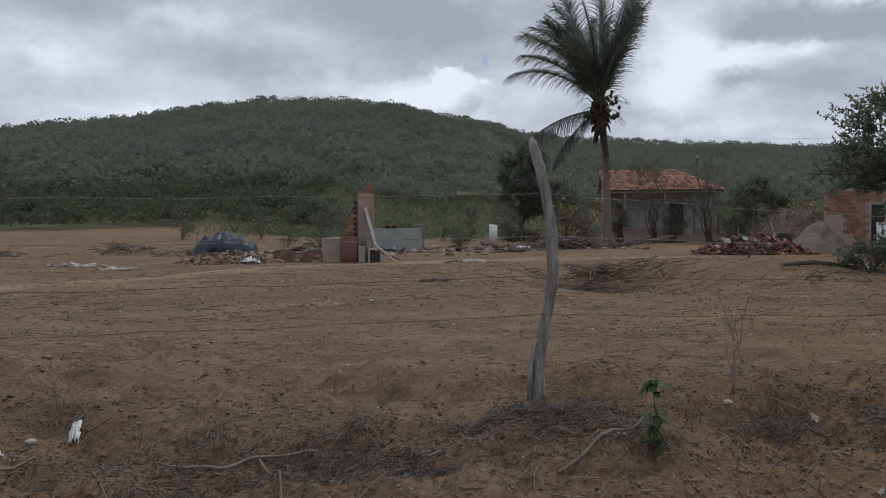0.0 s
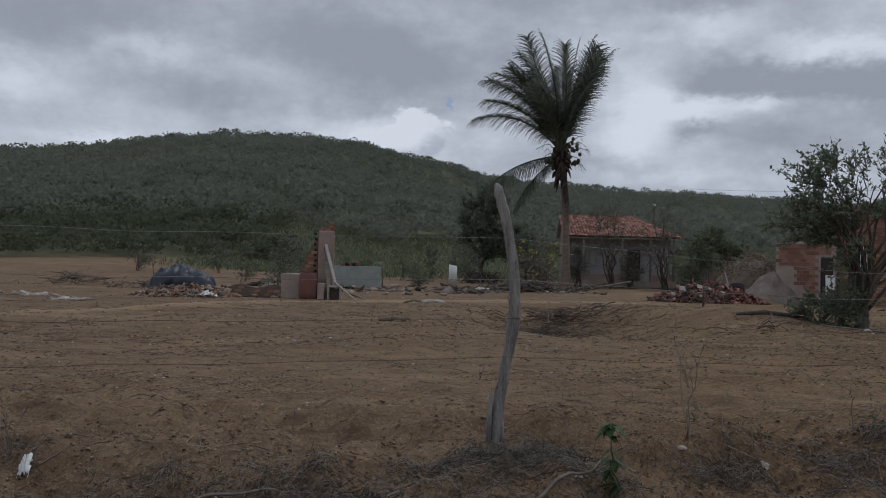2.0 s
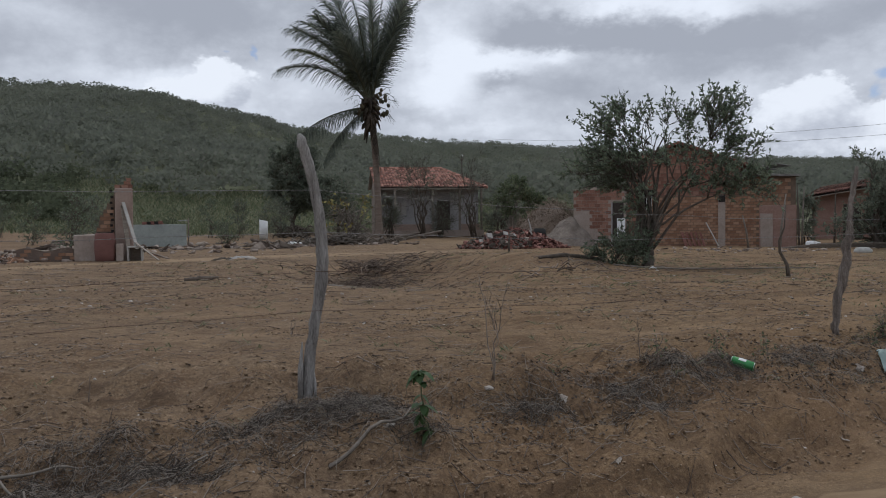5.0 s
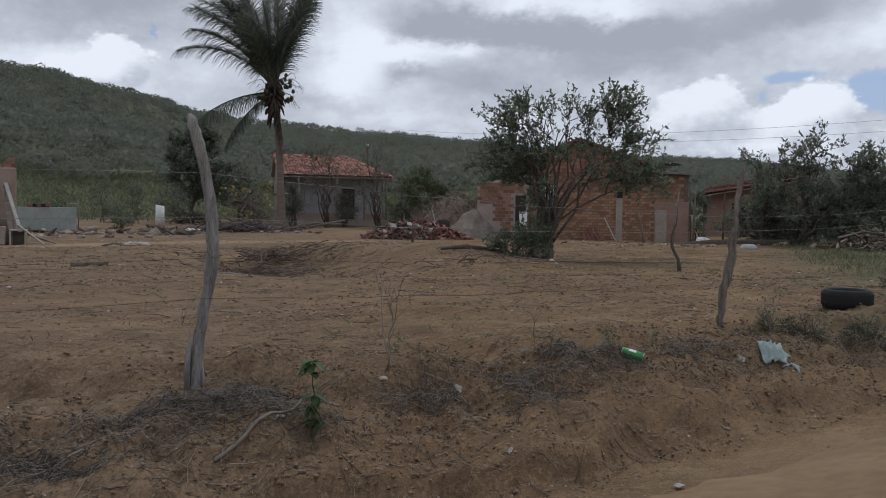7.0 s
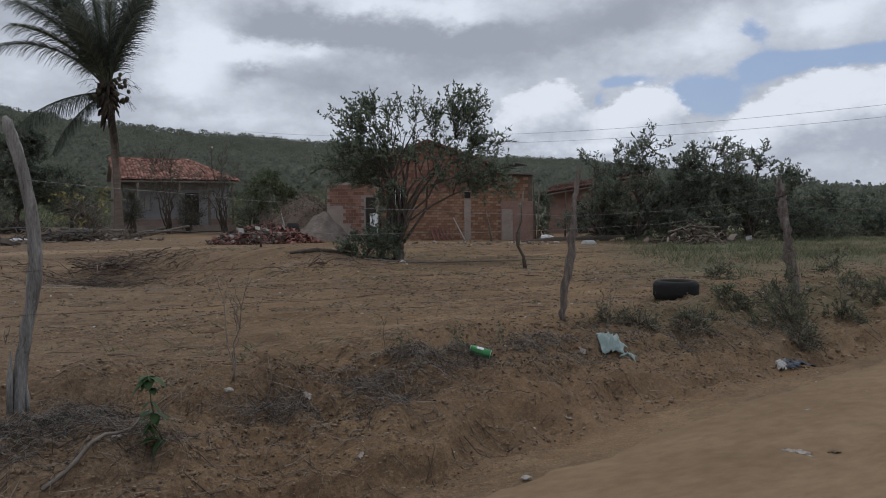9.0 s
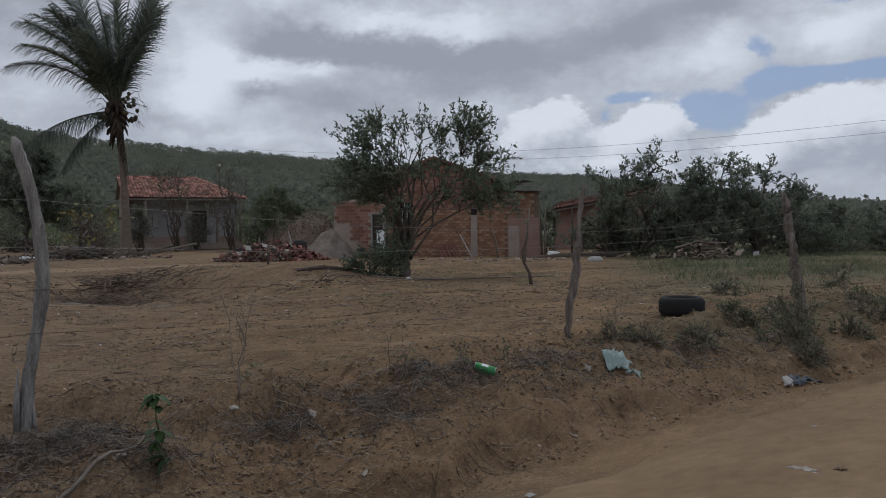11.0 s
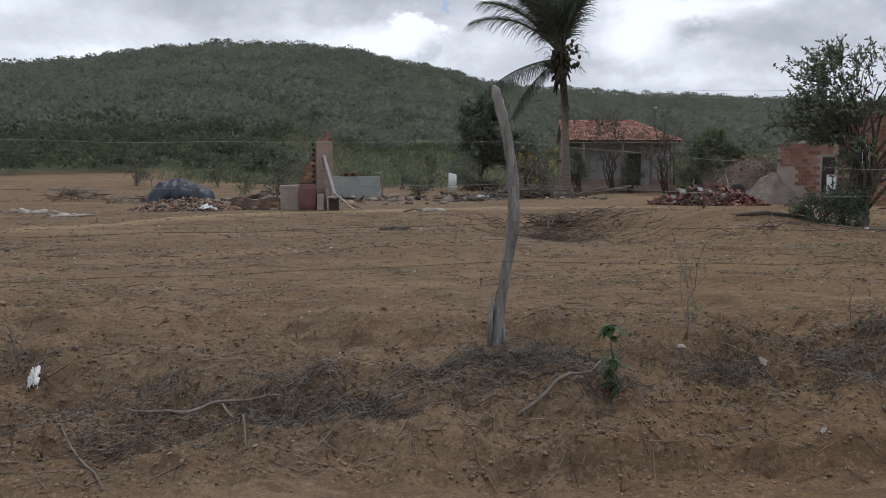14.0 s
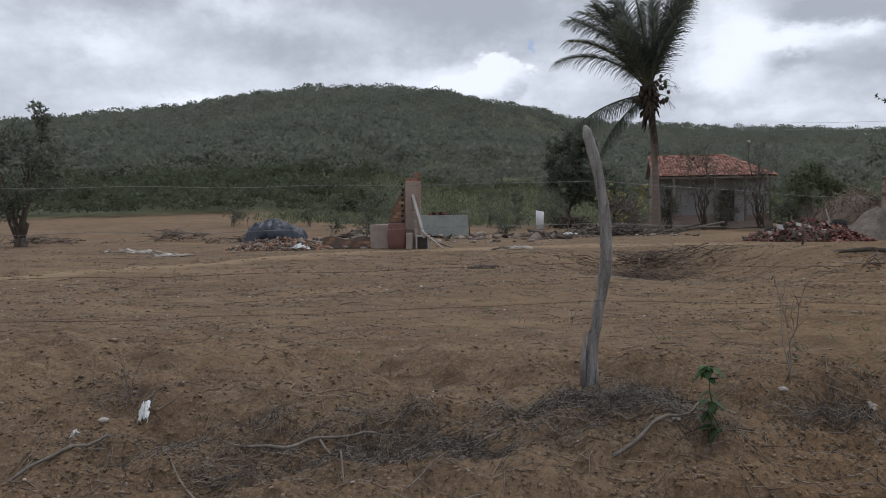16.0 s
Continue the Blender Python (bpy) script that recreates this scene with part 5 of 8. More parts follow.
def red_roof_house():
    """A further house: pink rendered wall under a low red roof."""
    at = (32.2, 39.4, gz(32, 39) - 0.15)
    h = thing("cottage", at, "low pink cottage with a flat-pitched red tile roof", "house", turn=-48)
    brick_wall(h, (0, 0), (6.0, 0), 0, lambda s: 2.75 + 0.16 * s, [(1.6, 2.5, 0, 2.1)], name="front_wall", back=M_PINK, bare=lambda s, z: False)
    brick_wall(h, (6.0, 0), (6.0, 5.0), 0, lambda s: 3.7, [], name="side_wall", back=M_PINK, bare=lambda s, z: False)
    brick_wall(h, (0, 5.0), (0, 0), 0, lambda s: 2.75, [], name="side_wall", back=M_PINK, bare=lambda s, z: False)
    block("door", (0.88, 0.05, 2.08), M_DOOR, h, (2.05, 0.1, 0), label="dark plank door")
    roof = block("roof", (6.6, 6.1, 0.06), M_WOOD, h, (3.0, 2.2, 3.28), (7, -9.1, 0))
    tiled_slope(roof, (-3.25, -3.0, 0.07), (1, 0, 0), (0, 1, 0), 6.5, 6.0, 9)
    return h


red_roof_house()


# ---- ruined wall with the barrel and boards ----
def ruin():
    at = (-4.75, 29.3, gz(-4, 29.3) - 0.03)
    h = thing("ruined_wall", at, "ruined stepped brick wall with one plastered jamb", "wall")

    def stepped(s):
        return float(0.55 + 0.2 * math.floor(np.interp(s, [0, 0.35, 0.55, 1.05], [0.0, 1.0, 5.0, 9.6])))

    brick_wall(h, (0.3, 0), (1.2, 0.0), 0, lambda s: stepped(s + 0.12), [], mat=M_BRICKT, thick=0.2, bl=0.22, bh=0.125, name="wall", seed=11, bare=lambda s, z: z > 0.85, back=M_MORTAR)
    block("jamb", (0.57, 0.24, 2.46), M_JAMB, h, (1.5, -0.02, 0), bevel=0.03, label="plastered jamb with a broken top", warp=0.012)
    for k, (x, z, q) in enumerate([(1.32, 2.46, 0.16), (1.56, 2.46, 0.22), (1.62, 2.575, 0.2), (1.70, 2.46, 0.14), (1.66, 2.69, 0.14)]):
        block("broken_brick", (q, 0.16, 0.115), M_BRICK, h, (x, -0.02, z), (0, 0, 8 * k - 12), warp=0.012)
    # near-black blocks on the face paint the shade inside brick holes
    for k in range(8):
        block("hole_dark", (0.09, 0.02, 0.08), M_DARK, h, (1.13 - 0.03 * (k % 2), -0.03, 0.98 + 0.19 * k), bevel=0.004)
    block("stub_wall", (0.72, 0.25, 0.92), M_PLASTER, h, (0.3, -0.1, 0), bevel=0.04, warp=0.03, label="grey rendered stub of wall")
    brick_wall(h, (-1.95, 0.5), (-0.06, 0.3), -0.05, lambda s: 0.42 + 0.06 * math.sin(s * 5), [], mat=M_BRICKT, bl=0.24, bh=0.12, thick=0.18, name="low_wall", seed=12, miss=0.45, back=M_DEBRIS)


ruin()


def barrel(at, label):
    h = thing("barrel", at, label, "barrel")
    prof = [(0.27, 0), (0.31, 0.03), (0.335, 0.25), (0.34, 0.5), (0.325, 0.78), (0.30, 0.90), (0.28, 0.93), (0.26, 0.93), (0.25, 0.86), (0.0, 0.84)]
    bm = bmesh.new()
    rings = []
    for rr, z in prof:
        rings.append([bm.verts.new((rr * math.cos(a * math.tau / 20), rr * math.sin(a * math.tau / 20), z)) for a in range(20)] if rr else [bm.verts.new((0, 0, z))])
    for p, q in zip(rings, rings[1:]):
        for a in range(20):
            b = (a + 1) % 20
            bm.faces.new((p[a], p[b], q[b], q[a]) if len(q) > 1 else (p[a], p[b], q[0]))
    part("body", bm, M_BARREL, h, smooth=True)
    bm = bmesh.new()
    bmesh.ops.create_cone(bm, cap_ends=True, segments=20, radius1=0.265, radius2=0.25, depth=0.05)
    part("lid", bm, M_DARK, h, "dark lid").location = (0, 0, 0.93)


barrel((-3.80, 28.8, gz(-3.80, 28.8)), "squat red clay-coloured barrel in front of the ruin")
g29 = gz(-3, 29)
plank((-3.24, 29.0, g29 + 1.95), (-2.78, 28.6, g29 + 0.4), 0.13, 0.035, M_PALE, "plank", "long pale board leaning on the ruined jamb", "plank")
plank((-3.26, 29.05, g29 + 1.85), (-3.05, 28.9, g29 + 0.0), 0.2, 0.03, M_WOOD, "plank", "dark board leaning on the ruined jamb", "plank")
plank((-2.85, 28.6, g29 + 0.62), (-2.1, 28.35, g29 + 0.03), 0.12, 0.03, M_WOOD, "plank", "grey board propped against a crate", "plank", "boards by the ruin")
plank((-2.6, 28.8, g29 + 0.36), (-1.8, 28.5, g29 + 0.06), 0.14, 0.03, M_TWIG, "plank", "dark weathered board on the ground", "plank", "boards by the ruin")
plank((-2.5, 29.0, g29 + 0.25), (-1.95, 28.7, g29 + 0.10), 0.10, 0.03, M_REDRUB, "plank", "reddish board on the ground", "plank", "boards by the ruin")


def crate(at, size, mat, label):
    h = thing("crate", at, label, "crate")
    sx, sy, sz = size
    for x in (-sx / 2 + 0.03, sx / 2 - 0.03):
        block("side", (0.05, sy, sz), mat, h, (x, 0, 0))
    block("top", (sx, sy, 0.05), mat, h, (0, 0, sz + 0.001))
    block("back", (sx - 0.12, 0.03, sz - 0.02), M_WOOD, h, (0, sy / 2 - 0.05, 0.0))


crate((-2.86, 28.75, g29), (0.48, 0.42, 0.44), M_PALE, "open grey wooden crate beside the ruin")
block("box", (0.24, 0.24, 0.58), M_PLASTER, None, (-3.34, 28.75, g29), bevel=0.02)
tagged(bpy.data.objects["box"], "pale pinkish cement block standing by the barrel", "block")


# ---- cistern ----
def cistern():
    at = (-3.5, 48.1, gz(-3.5, 48) - 0.05)
    h = thing("water_tank", at, "low rectangular grey-green cement water tank", "water tank", turn=2)
    w, d, t, hh = 2.75, 1.8, 0.15, 1.27
    for nm, s, p in (("front_wall", (w, t, hh), (0, -d / 2, 0)), ("rear_wall", (w, t, hh), (0, d / 2, 0)), ("side_wall", (t, d - t - 0.004, hh - 0.003), (-w / 2 + t / 2, 0, 0)), ("side_wall", (t, d - t - 0.004, hh - 0.003), (w / 2 - t / 2, 0, 0))):
        block(nm, s, M_TANK, h, p, bevel=0.02)
    block("base", (w - 0.3, d - 0.2, 0.5), M_DARK, h, (0, 0, 0.02), label="dark standing water")
    a = Acc()
    a.tube([(0.95, -1.0, hh + 0.2), (1.45, -1.0, hh + 0.22), (1.5, -1.0, hh + 0.1), (1.5, -1.0, 0)], 0.025, 6)
    a.ob("pipe", M_STEEL, h, "bent grey pipe")
    a = Acc()
    a.tube([(1.5, -1.02, 0), (1.5, -1.02, hh + 0.35)], 0.035, 6)
    a.ob("stake", M_TWIG, h)
    for k in range(5):
        block("debris", (0.3, 0.2, 0.14), M_DARK if k % 2 else M_REDRUB, h, (-0.75 + 0.2 * k, -d / 2 + 0.02, hh), (0, 6 * k, 20 * k), warp=0.02)


cistern()


# ---- white drum and its neighbours ----
def drum():
    at = (2.38, 53.9, gz(2.38, 53.9))
    h = thing("drum", at, "battered white plastic drum cut at a slant", "drum", turn=0)
    bm = bmesh.new()
    n = 18
    lo = [bm.verts.new((0.27 * math.cos(a * math.tau / n), 0.27 * math.sin(a * math.tau / n), 0)) for a in range(n)]
    hi = [bm.verts.new((0.262 * math.cos(a * math.tau / n), 0.262 * math.sin(a * math.tau / n), 1.22 - 0.05 * math.cos(a * math.tau / n))) for a in range(n)]
    inn = [bm.verts.new((v.co.x * 0.93, v.co.y * 0.93, v.co.z)) for v in hi]
    bot = [bm.verts.new((v.co.x * 0.93, v.co.y * 0.93, 0.1)) for v in lo]
    for a in range(n):
        b = (a + 1) % n
        for p, q in ((lo, hi), (hi, inn), (inn, bot)):
            bm.faces.new((p[a], p[b], q[b], q[a]))
    bm.faces.new(bot)
    bm.faces.new(lo[::-1])
    part("body", bm, M_WHITE, h, smooth=True)
    a = Acc()
    for z in (0.35, 0.7):
        th = np.linspace(0, math.tau, 19)
        a.tube(np.stack([0.275 * np.cos(th), 0.275 * np.sin(th), 0 * th + z], 1), 0.012, 4)
    a.ob("ribs", M_WHITE, h)


drum()

# ---- trees of the yard ----
def lumps(x, y, z, h, w, n, seed, low=0.25):
    """Uneven lobes of a crown between a share of its height and its top."""
    r = np.random.default_rng(seed)
    out = []
    for k in range(n):
        f = low + (1 - low) * (k + r.uniform(0.2, 0.8)) / n
        s = w * r.uniform(0.38, 0.7) * (1.15 - 0.55 * f)
        t, d = r.uniform(0, math.tau), w * r.uniform(0.25, 0.75) * (1.1 - 0.6 * f)
        out.append((x + d * math.cos(t), y + d * math.sin(t), z + h * f - s * 0.4, s, s, s * r.uniform(0.6, 0.9)))
    return out


def beside(u, z, rx, rz, d=0.0):
    """An oval of the shade tree's crown: its offset across, height, half width and half height."""
    return (9.95 + 0.875 * u + 0.485 * d, 18.0 - 0.485 * u + 0.875 * d, z, rx, rx, rz)


tree("shade_tree", (9.95, 18.0, gz(9.95, 18.0)),
     [beside(-1.3, 3.75, 0.55, 0.45), beside(-0.55, 3.95, 0.75, 0.6, 0.3), beside(0.69, 3.95, 0.6, 0.55, -0.3), beside(1.7, 4.1, 0.6, 0.6, 0.2), beside(2.3, 3.45, 0.35, 0.35), beside(-1.0, 2.9, 0.85, 0.55), beside(0.5, 3.2, 0.75, 0.4), beside(1.45, 2.75, 0.7, 0.5, -0.3),
      beside(2.75, 2.4, 0.35, 0.35), beside(1.8, 3.2, 0.65, 0.4, 0.3), beside(0.0, 2.1, 0.5, 0.4, -0.2), beside(-0.3, 2.85, 0.6, 0.4, 0.5), beside(2.1, 2.3, 0.45, 0.35)],
     "bushy green tree with many forked dark stems before the brick house", limbs=24, targets=190, twigs=6, twig_len=0.5, leaves=12, leaf=(0.053, 0.021), trunk_r=0.18, fork=0.16, seed=11, stems=7, spread_base=0.17, leaf_up=0.55)
tree("shrub", (9.15, 18.0, gz(9.15, 18.0)), [(9.05, 17.7, 0.8, 0.85, 0.6, 0.45), (9.5, 17.8, 1.1, 0.5, 0.5, 0.4)], "low green shrub at the foot of the shade tree", "shrub", limbs=8, targets=70, twigs=6, twig_len=0.28, leaves=16,
     leaf=(0.034, 0.013), trunk_r=0.04, seed=12, stems=3)
# leafless and thin-leaved trees before the farmhouse
for i, (x, y, hgt, w, lv) in enumerate([(12.6, 52.3, 6.0, 2.6, 2), (16.2, 52.4, 6.0, 2.5, 2), (14.0, 53.4, 2.2, 0.9, 2), (18.2, 53.0, 2.7, 1.6, 7), (10.6, 52.8, 2.4, 0.8, 3)]):
    z = gz(x, y)
    tree("bare_tree", (x, y, z), lumps(x, y, z, hgt, w, 6, 130 + i, 0.4), "half-bare thin-branched tree before the farmhouse", group="bare trees", limbs=10, targets=60, twigs=7, twig_len=0.7, leaves=lv,
         leaf=(0.06, 0.026), trunk_r=0.15, fork=0.10, seed=30 + i, bark=M_BARK, leafm=M_LEAFD, stems=4, leaf_up=0.5)
tree("fruit_tree", (13.4, 37.6, gz(13.4, 37.6)), [(13.7, 37.6, 3.1, 0.9, 0.9, 0.6), (13.0, 37.4, 2.5, 0.5, 0.6, 0.4), (14.5, 37.6, 2.7, 0.55, 0.6, 0.4), (13.6, 37.4, 2.2, 0.5, 0.5, 0.3)], "slender green tree behind the rubble heap", limbs=9, targets=64, twigs=5,
     twig_len=0.4, leaves=13, leaf=(0.075, 0.03), trunk_r=0.13, fork=0.12, seed=33, bark=M_BARKL, leafm=M_LEAFL, stems=4)
tree("fruit_tree", (4.9, 62.5, gz(4.9, 62.5)), [(5.1, 62.5, 5.6, 1.9, 1.8, 2.6), (6.5, 62.0, 3.8, 1.6, 1.4, 1.6), (4.5, 62.5, 3.6, 1.3, 1.2, 1.6)], "tall dense dark green tree behind the palm", limbs=9, targets=170, twigs=6,
     twig_len=0.6, leaves=14, leaf=(0.13, 0.05), trunk_r=0.22, seed=34, leafm=M_LEAFD)
tree("shrub", (8.1, 60.5, gz(8.1, 60.5)), [(7.6, 60.5, 3.4, 1.5, 1.3, 1.6), (8.9, 60.5, 2.6, 1.0, 1.0, 1.2)], "dark tangled shrub beside the farmhouse", "shrub", limbs=8, targets=95, twigs=5, twig_len=0.5, leaves=8, leaf=(0.11, 0.045), trunk_r=0.14, seed=35, leafm=M_LEAFD, stems=3)
tree("bush", (3.6, 55.5, gz(3.6, 55.5)), [(3.2, 55.5, 2.0, 1.3, 1.0, 1.0)], "thin grey-green bush by the white drum", "bush", limbs=7, targets=40, twigs=5, twig_len=0.5, leaves=4, leaf=(0.07, 0.03), trunk_r=0.08, seed=36, leafm=M_LEAFD, stems=4)
tree("shrub", (19.5, 55.0, gz(19.5, 55)), [(19.5, 55, 2.2, 1.3, 1.1, 1.0), (21.3, 54, 1.9, 1.0, 1.0, 0.8)], "green shrub beside the farmhouse", "shrub", limbs=8, targets=50, twigs=5, twig_len=0.5, leaves=6, leaf=(0.1, 0.04), trunk_r=0.1, seed=37, leafm=M_LEAFD, stems=3)
for x, y, hgt, w, lv, mat in ((26.3, 32.6, 2.3, 1.0, 9, M_LEAFD), (25.4, 27.2, 1.2, 0.6, 8, M_LEAFL)):
    z = gz(x, y)
    tree("shrub", (x, y, z), lumps(x, y, z, hgt, w, 7, int(x * 10), 0.2), "leafy green shrub between the brick house and the cottage", "shrub", limbs=7, targets=46, twigs=5, twig_len=0.35, leaves=lv, leaf=(0.06, 0.025), trunk_r=0.06, seed=int(y * 10), leafm=mat, stems=3)
# saplings behind the ruin
for i, (x, y, s, lv) in enumerate([(-6.2, 36.5, 1.5, 3), (-5.0, 37.5, 1.2, 3), (-5.6, 43, 1.6, 5), (1.0, 58, 1.4, 5), (-1.2, 60, 1.5, 6), (-8.5, 52, 1.5, 6), (-10.5, 50, 1.2, 4), (-7.4, 56, 1.7, 5), (0.2, 50.5, 0.9, 3), (3.4, 57.0, 1.6, 5), (-14, 58, 1.6, 6), (-19, 56, 1.3, 5)]):
    z = gz(x, y)
    tree("sapling", (x, y, z), lumps(x, y, z, s * 1.9, s * 0.8, 6, 340 + i, 0.25), "spindly half-bare sapling in the dry yard", "sapling", "saplings", limbs=7, targets=34, twigs=6, twig_len=0.45, leaves=lv, leaf=(0.06, 0.026), trunk_r=0.05,
         seed=40 + i, leafm=M_LEAFD if i % 2 else M_LEAF, stems=4, fork=0.1, leaf_up=0.5)
# tree at the far edge of the bare field
tree("field_tree", (-21.0, 34.0, gz(-21, 34)), [(-21.2, 34.0, 3.6, 2.2, 1.9, 1.7), (-20.6, 34.2, 5.5, 0.9, 0.9, 1.3), (-19.7, 34.6, 5.1, 0.7, 0.7, 0.7), (-22.4, 34, 4.6, 1.2, 1.2, 1.3)], "dark green tree with several stems at the field's edge",
     limbs=9, targets=110, twigs=5, twig_len=0.6, leaves=11, leaf=(0.10, 0.042), trunk_r=0.22, fork=0.12, seed=50, leafm=M_LEAFD, stems=3)
# dark grove beyond the fence
for i, (x, y, h, w) in enumerate([(24.0, 25.7, 3.7, 1.8), (25.3, 24.9, 4.5, 2.3), (26.7, 24.0, 4.1, 2.2), (28.1, 23.0, 4.5, 2.2), (29.7, 22.6, 3.9, 2.1), (31.6, 22.6, 3.1, 1.8), (30.5, 27.5, 3.1, 2.4), (34.4, 22.4, 2.3, 1.6)]):
    z = gz(x, y)
    tree("grove_tree", (x, y, z), lumps(x, y, z, h, w, 13, 160 + i), "dense dark green tree of the grove", group="grove trees", limbs=12, targets=115, twigs=6, twig_len=0.45, leaves=9, leaf=(0.075, 0.031), trunk_r=0.2, fork=0.15, seed=60 + i,
         leafm=M_LEAFD, stems=3, leaf_up=0.45)
for i, (x, y, h, w) in enumerate([(42.0, 27.0, 2.3, 2.4), (46.0, 25.0, 2.8, 2.4), (39.0, 23.0, 1.7, 1.7), (50, 26, 3.0, 2.6), (37.5, 36.0, 2.2, 2.4), (54, 22, 3.4, 2.6), (48, 18, 2.6, 2.4)]):
    z = gz(x, y)
    tree("hedge_tree", (x, y, z), lumps(x, y, z, h, w, 9, 180 + i, 0.2), "green scrub tree at the far edge of the pasture", group="hedge trees", limbs=8, targets=64, twigs=6, twig_len=0.6, leaves=8, leaf=(0.10, 0.042), trunk_r=0.15, seed=80 + i,
         leafm=M_LEAFD, stems=2)

# ---- scrub on the hill and along its foot ----
def scrub(name, n, r0, r1, az0, az1, size, cards, leaf, mat, label, seed, keep=None, sink=0.2):
    r = np.random.default_rng(seed)
    az = np.radians(r.uniform(az0, az1, n))
    rr = np.sqrt(r.uniform(0, 1, n)) if False else r.random(n) ** 0.8
    rad = r0 + (r1 - r0) * rr
    x, y = rad * np.sin(az), rad * np.cos(az)
    if r1 > 300:
        R, _ = crest(x, y)
        k = r0 + (R * 1.01 - r0) * rr
        x, y = k * np.sin(az), k * np.cos(az)
    if keep is not None:
        ok = keep(x, y, r)
        x, y = x[ok], y[ok]
    m = len(x)
    z = ground_z(x, y)
    if r1 > 300:
        z = z - sink * ease((np.hypot(x, y) / crest(x, y)[0] - 0.86) / 0.12)
    s = r.uniform(*size, m) * (0.8 + 0.5 * r.random(m) ** 3)
    C = np.stack([x, y, z + s * 0.42], 1)
    which = np.repeat(np.arange(m), cards)
    U = unit(len(which), r)
    U[:, 2] = np.abs(U[:, 2]) * 1.1 - 0.35
    P = C[which] + U * (0.55 + 0.5 * r.random(len(which)))[:, None] * s[which, None] * np.array([0.62, 0.62, 0.52])
    A = unit(len(which), r) * (leaf * r.uniform(0.6, 1.4, len(which)) * s[which])[:, None]
    B = np.cross(A, unit(len(which), r))
    B /= np.linalg.norm(B, axis=1)[:, None]
    B *= (leaf * 0.75 * s[which])[:, None]
    a = Acc()
    a.cards(P, A, B)
    ob = a.ob(name, mat)
    return tagged(ob, label, "scrub", kind="stuff")


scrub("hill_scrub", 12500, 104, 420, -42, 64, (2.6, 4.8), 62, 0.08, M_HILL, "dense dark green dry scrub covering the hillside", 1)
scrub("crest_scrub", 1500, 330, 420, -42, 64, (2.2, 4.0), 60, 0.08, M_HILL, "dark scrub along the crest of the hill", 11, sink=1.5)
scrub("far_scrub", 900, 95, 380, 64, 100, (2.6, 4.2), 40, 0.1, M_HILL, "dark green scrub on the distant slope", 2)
scrub("field_edge_scrub", 620, 75, 118, -42, -9, (1.6, 3.2), 90, 0.075, M_SCRUB, "green bushes along the edge of the bare field", 3)
scrub("meadow_scrub", 120, 72, 118, -9, 60, (0.8, 1.8), 70, 0.08, M_SCRUB, "low green bushes in the meadow", 4)


def blades(name, P, h, w, mat, label, seed, lean=0.5):
    """Upright grass blades at the points P."""
    r = np.random.default_rng(seed)
    n = len(P)
    az = r.uniform(0, math.tau, n)
    side = np.stack([np.cos(az), np.sin(az), 0 * az], 1)
    top = np.stack([r.normal(size=n) * lean, r.normal(size=n) * lean, np.ones(n)], 1)
    H = (h * r.uniform(0.4, 1.3, n))[:, None]
    V = np.stack([P - side * w, P + side * w, P + side * w * 0.5 + top * H * 0.6, P - side * w * 0.4 + top * H * np.array([1.25, 1.25, 1.0])], 1).reshape(-1, 3)
    ob = solid(name, V, np.arange(4 * n).reshape(-1, 4), mat)
    return tagged(ob, label, "grass", kind="stuff")


def clustered(n, box, seed, keep, per=9, spread=0.25):
    r = np.random.default_rng(seed)
    c = np.stack([r.uniform(box[0], box[1], n), r.uniform(box[2], box[3], n)], 1)
    c = c[keep(c[:, 0], c[:, 1], r)]
    p = np.repeat(c, per, axis=0) + r.normal(size=(len(c) * per, 2)) * spread
    return np.column_stack([p, ground_z(p[:, 0], p[:, 1]) - 0.01])


mz = clustered(9000, (-30, 45, 60, 118), 5, lambda x, y, r: r.random(len(x)) < np.clip(ease((np.hypot(x, y) - 62) / 8) * ease((x + 22) / 6), 0, 1), 8, 0.5)
blades("meadow_grass", mz, 0.5, 0.05, M_GRASS, "tall green grass of the meadow", 6)
rz = clustered(9000, (11, 45, 9, 34), 7, lambda x, y, r: r.random(len(x)) < ease((x - 0.92 * y - 0.6) / 3.5) * ease((y - 9.4) / 2.5) * (0.12 + 0.75 * (fbm(x * 0.45, y * 0.6, 9, 2) > 0.0)), 13, 0.15)
blades("pasture_grass", rz, 0.17, 0.006, M_GRASS, "short rough grey-green grass beyond the fence", 8, 0.3)
wz = clustered(3400, (-8, 15, 5, 26), 9, lambda x, y, r: (y - road_edge(x) > 0.9) & (r.random(len(x)) < 0.3 + 0.7 * ease((x - 4) / 6)) & (fbm(x * 0.7, y * 0.7, 77, 2) > -0.1), 10, 0.035)
blades("weeds", wz, 0.055, 0.004, M_GRASS, "small green weeds scattered over the soil", 10, 0.8)

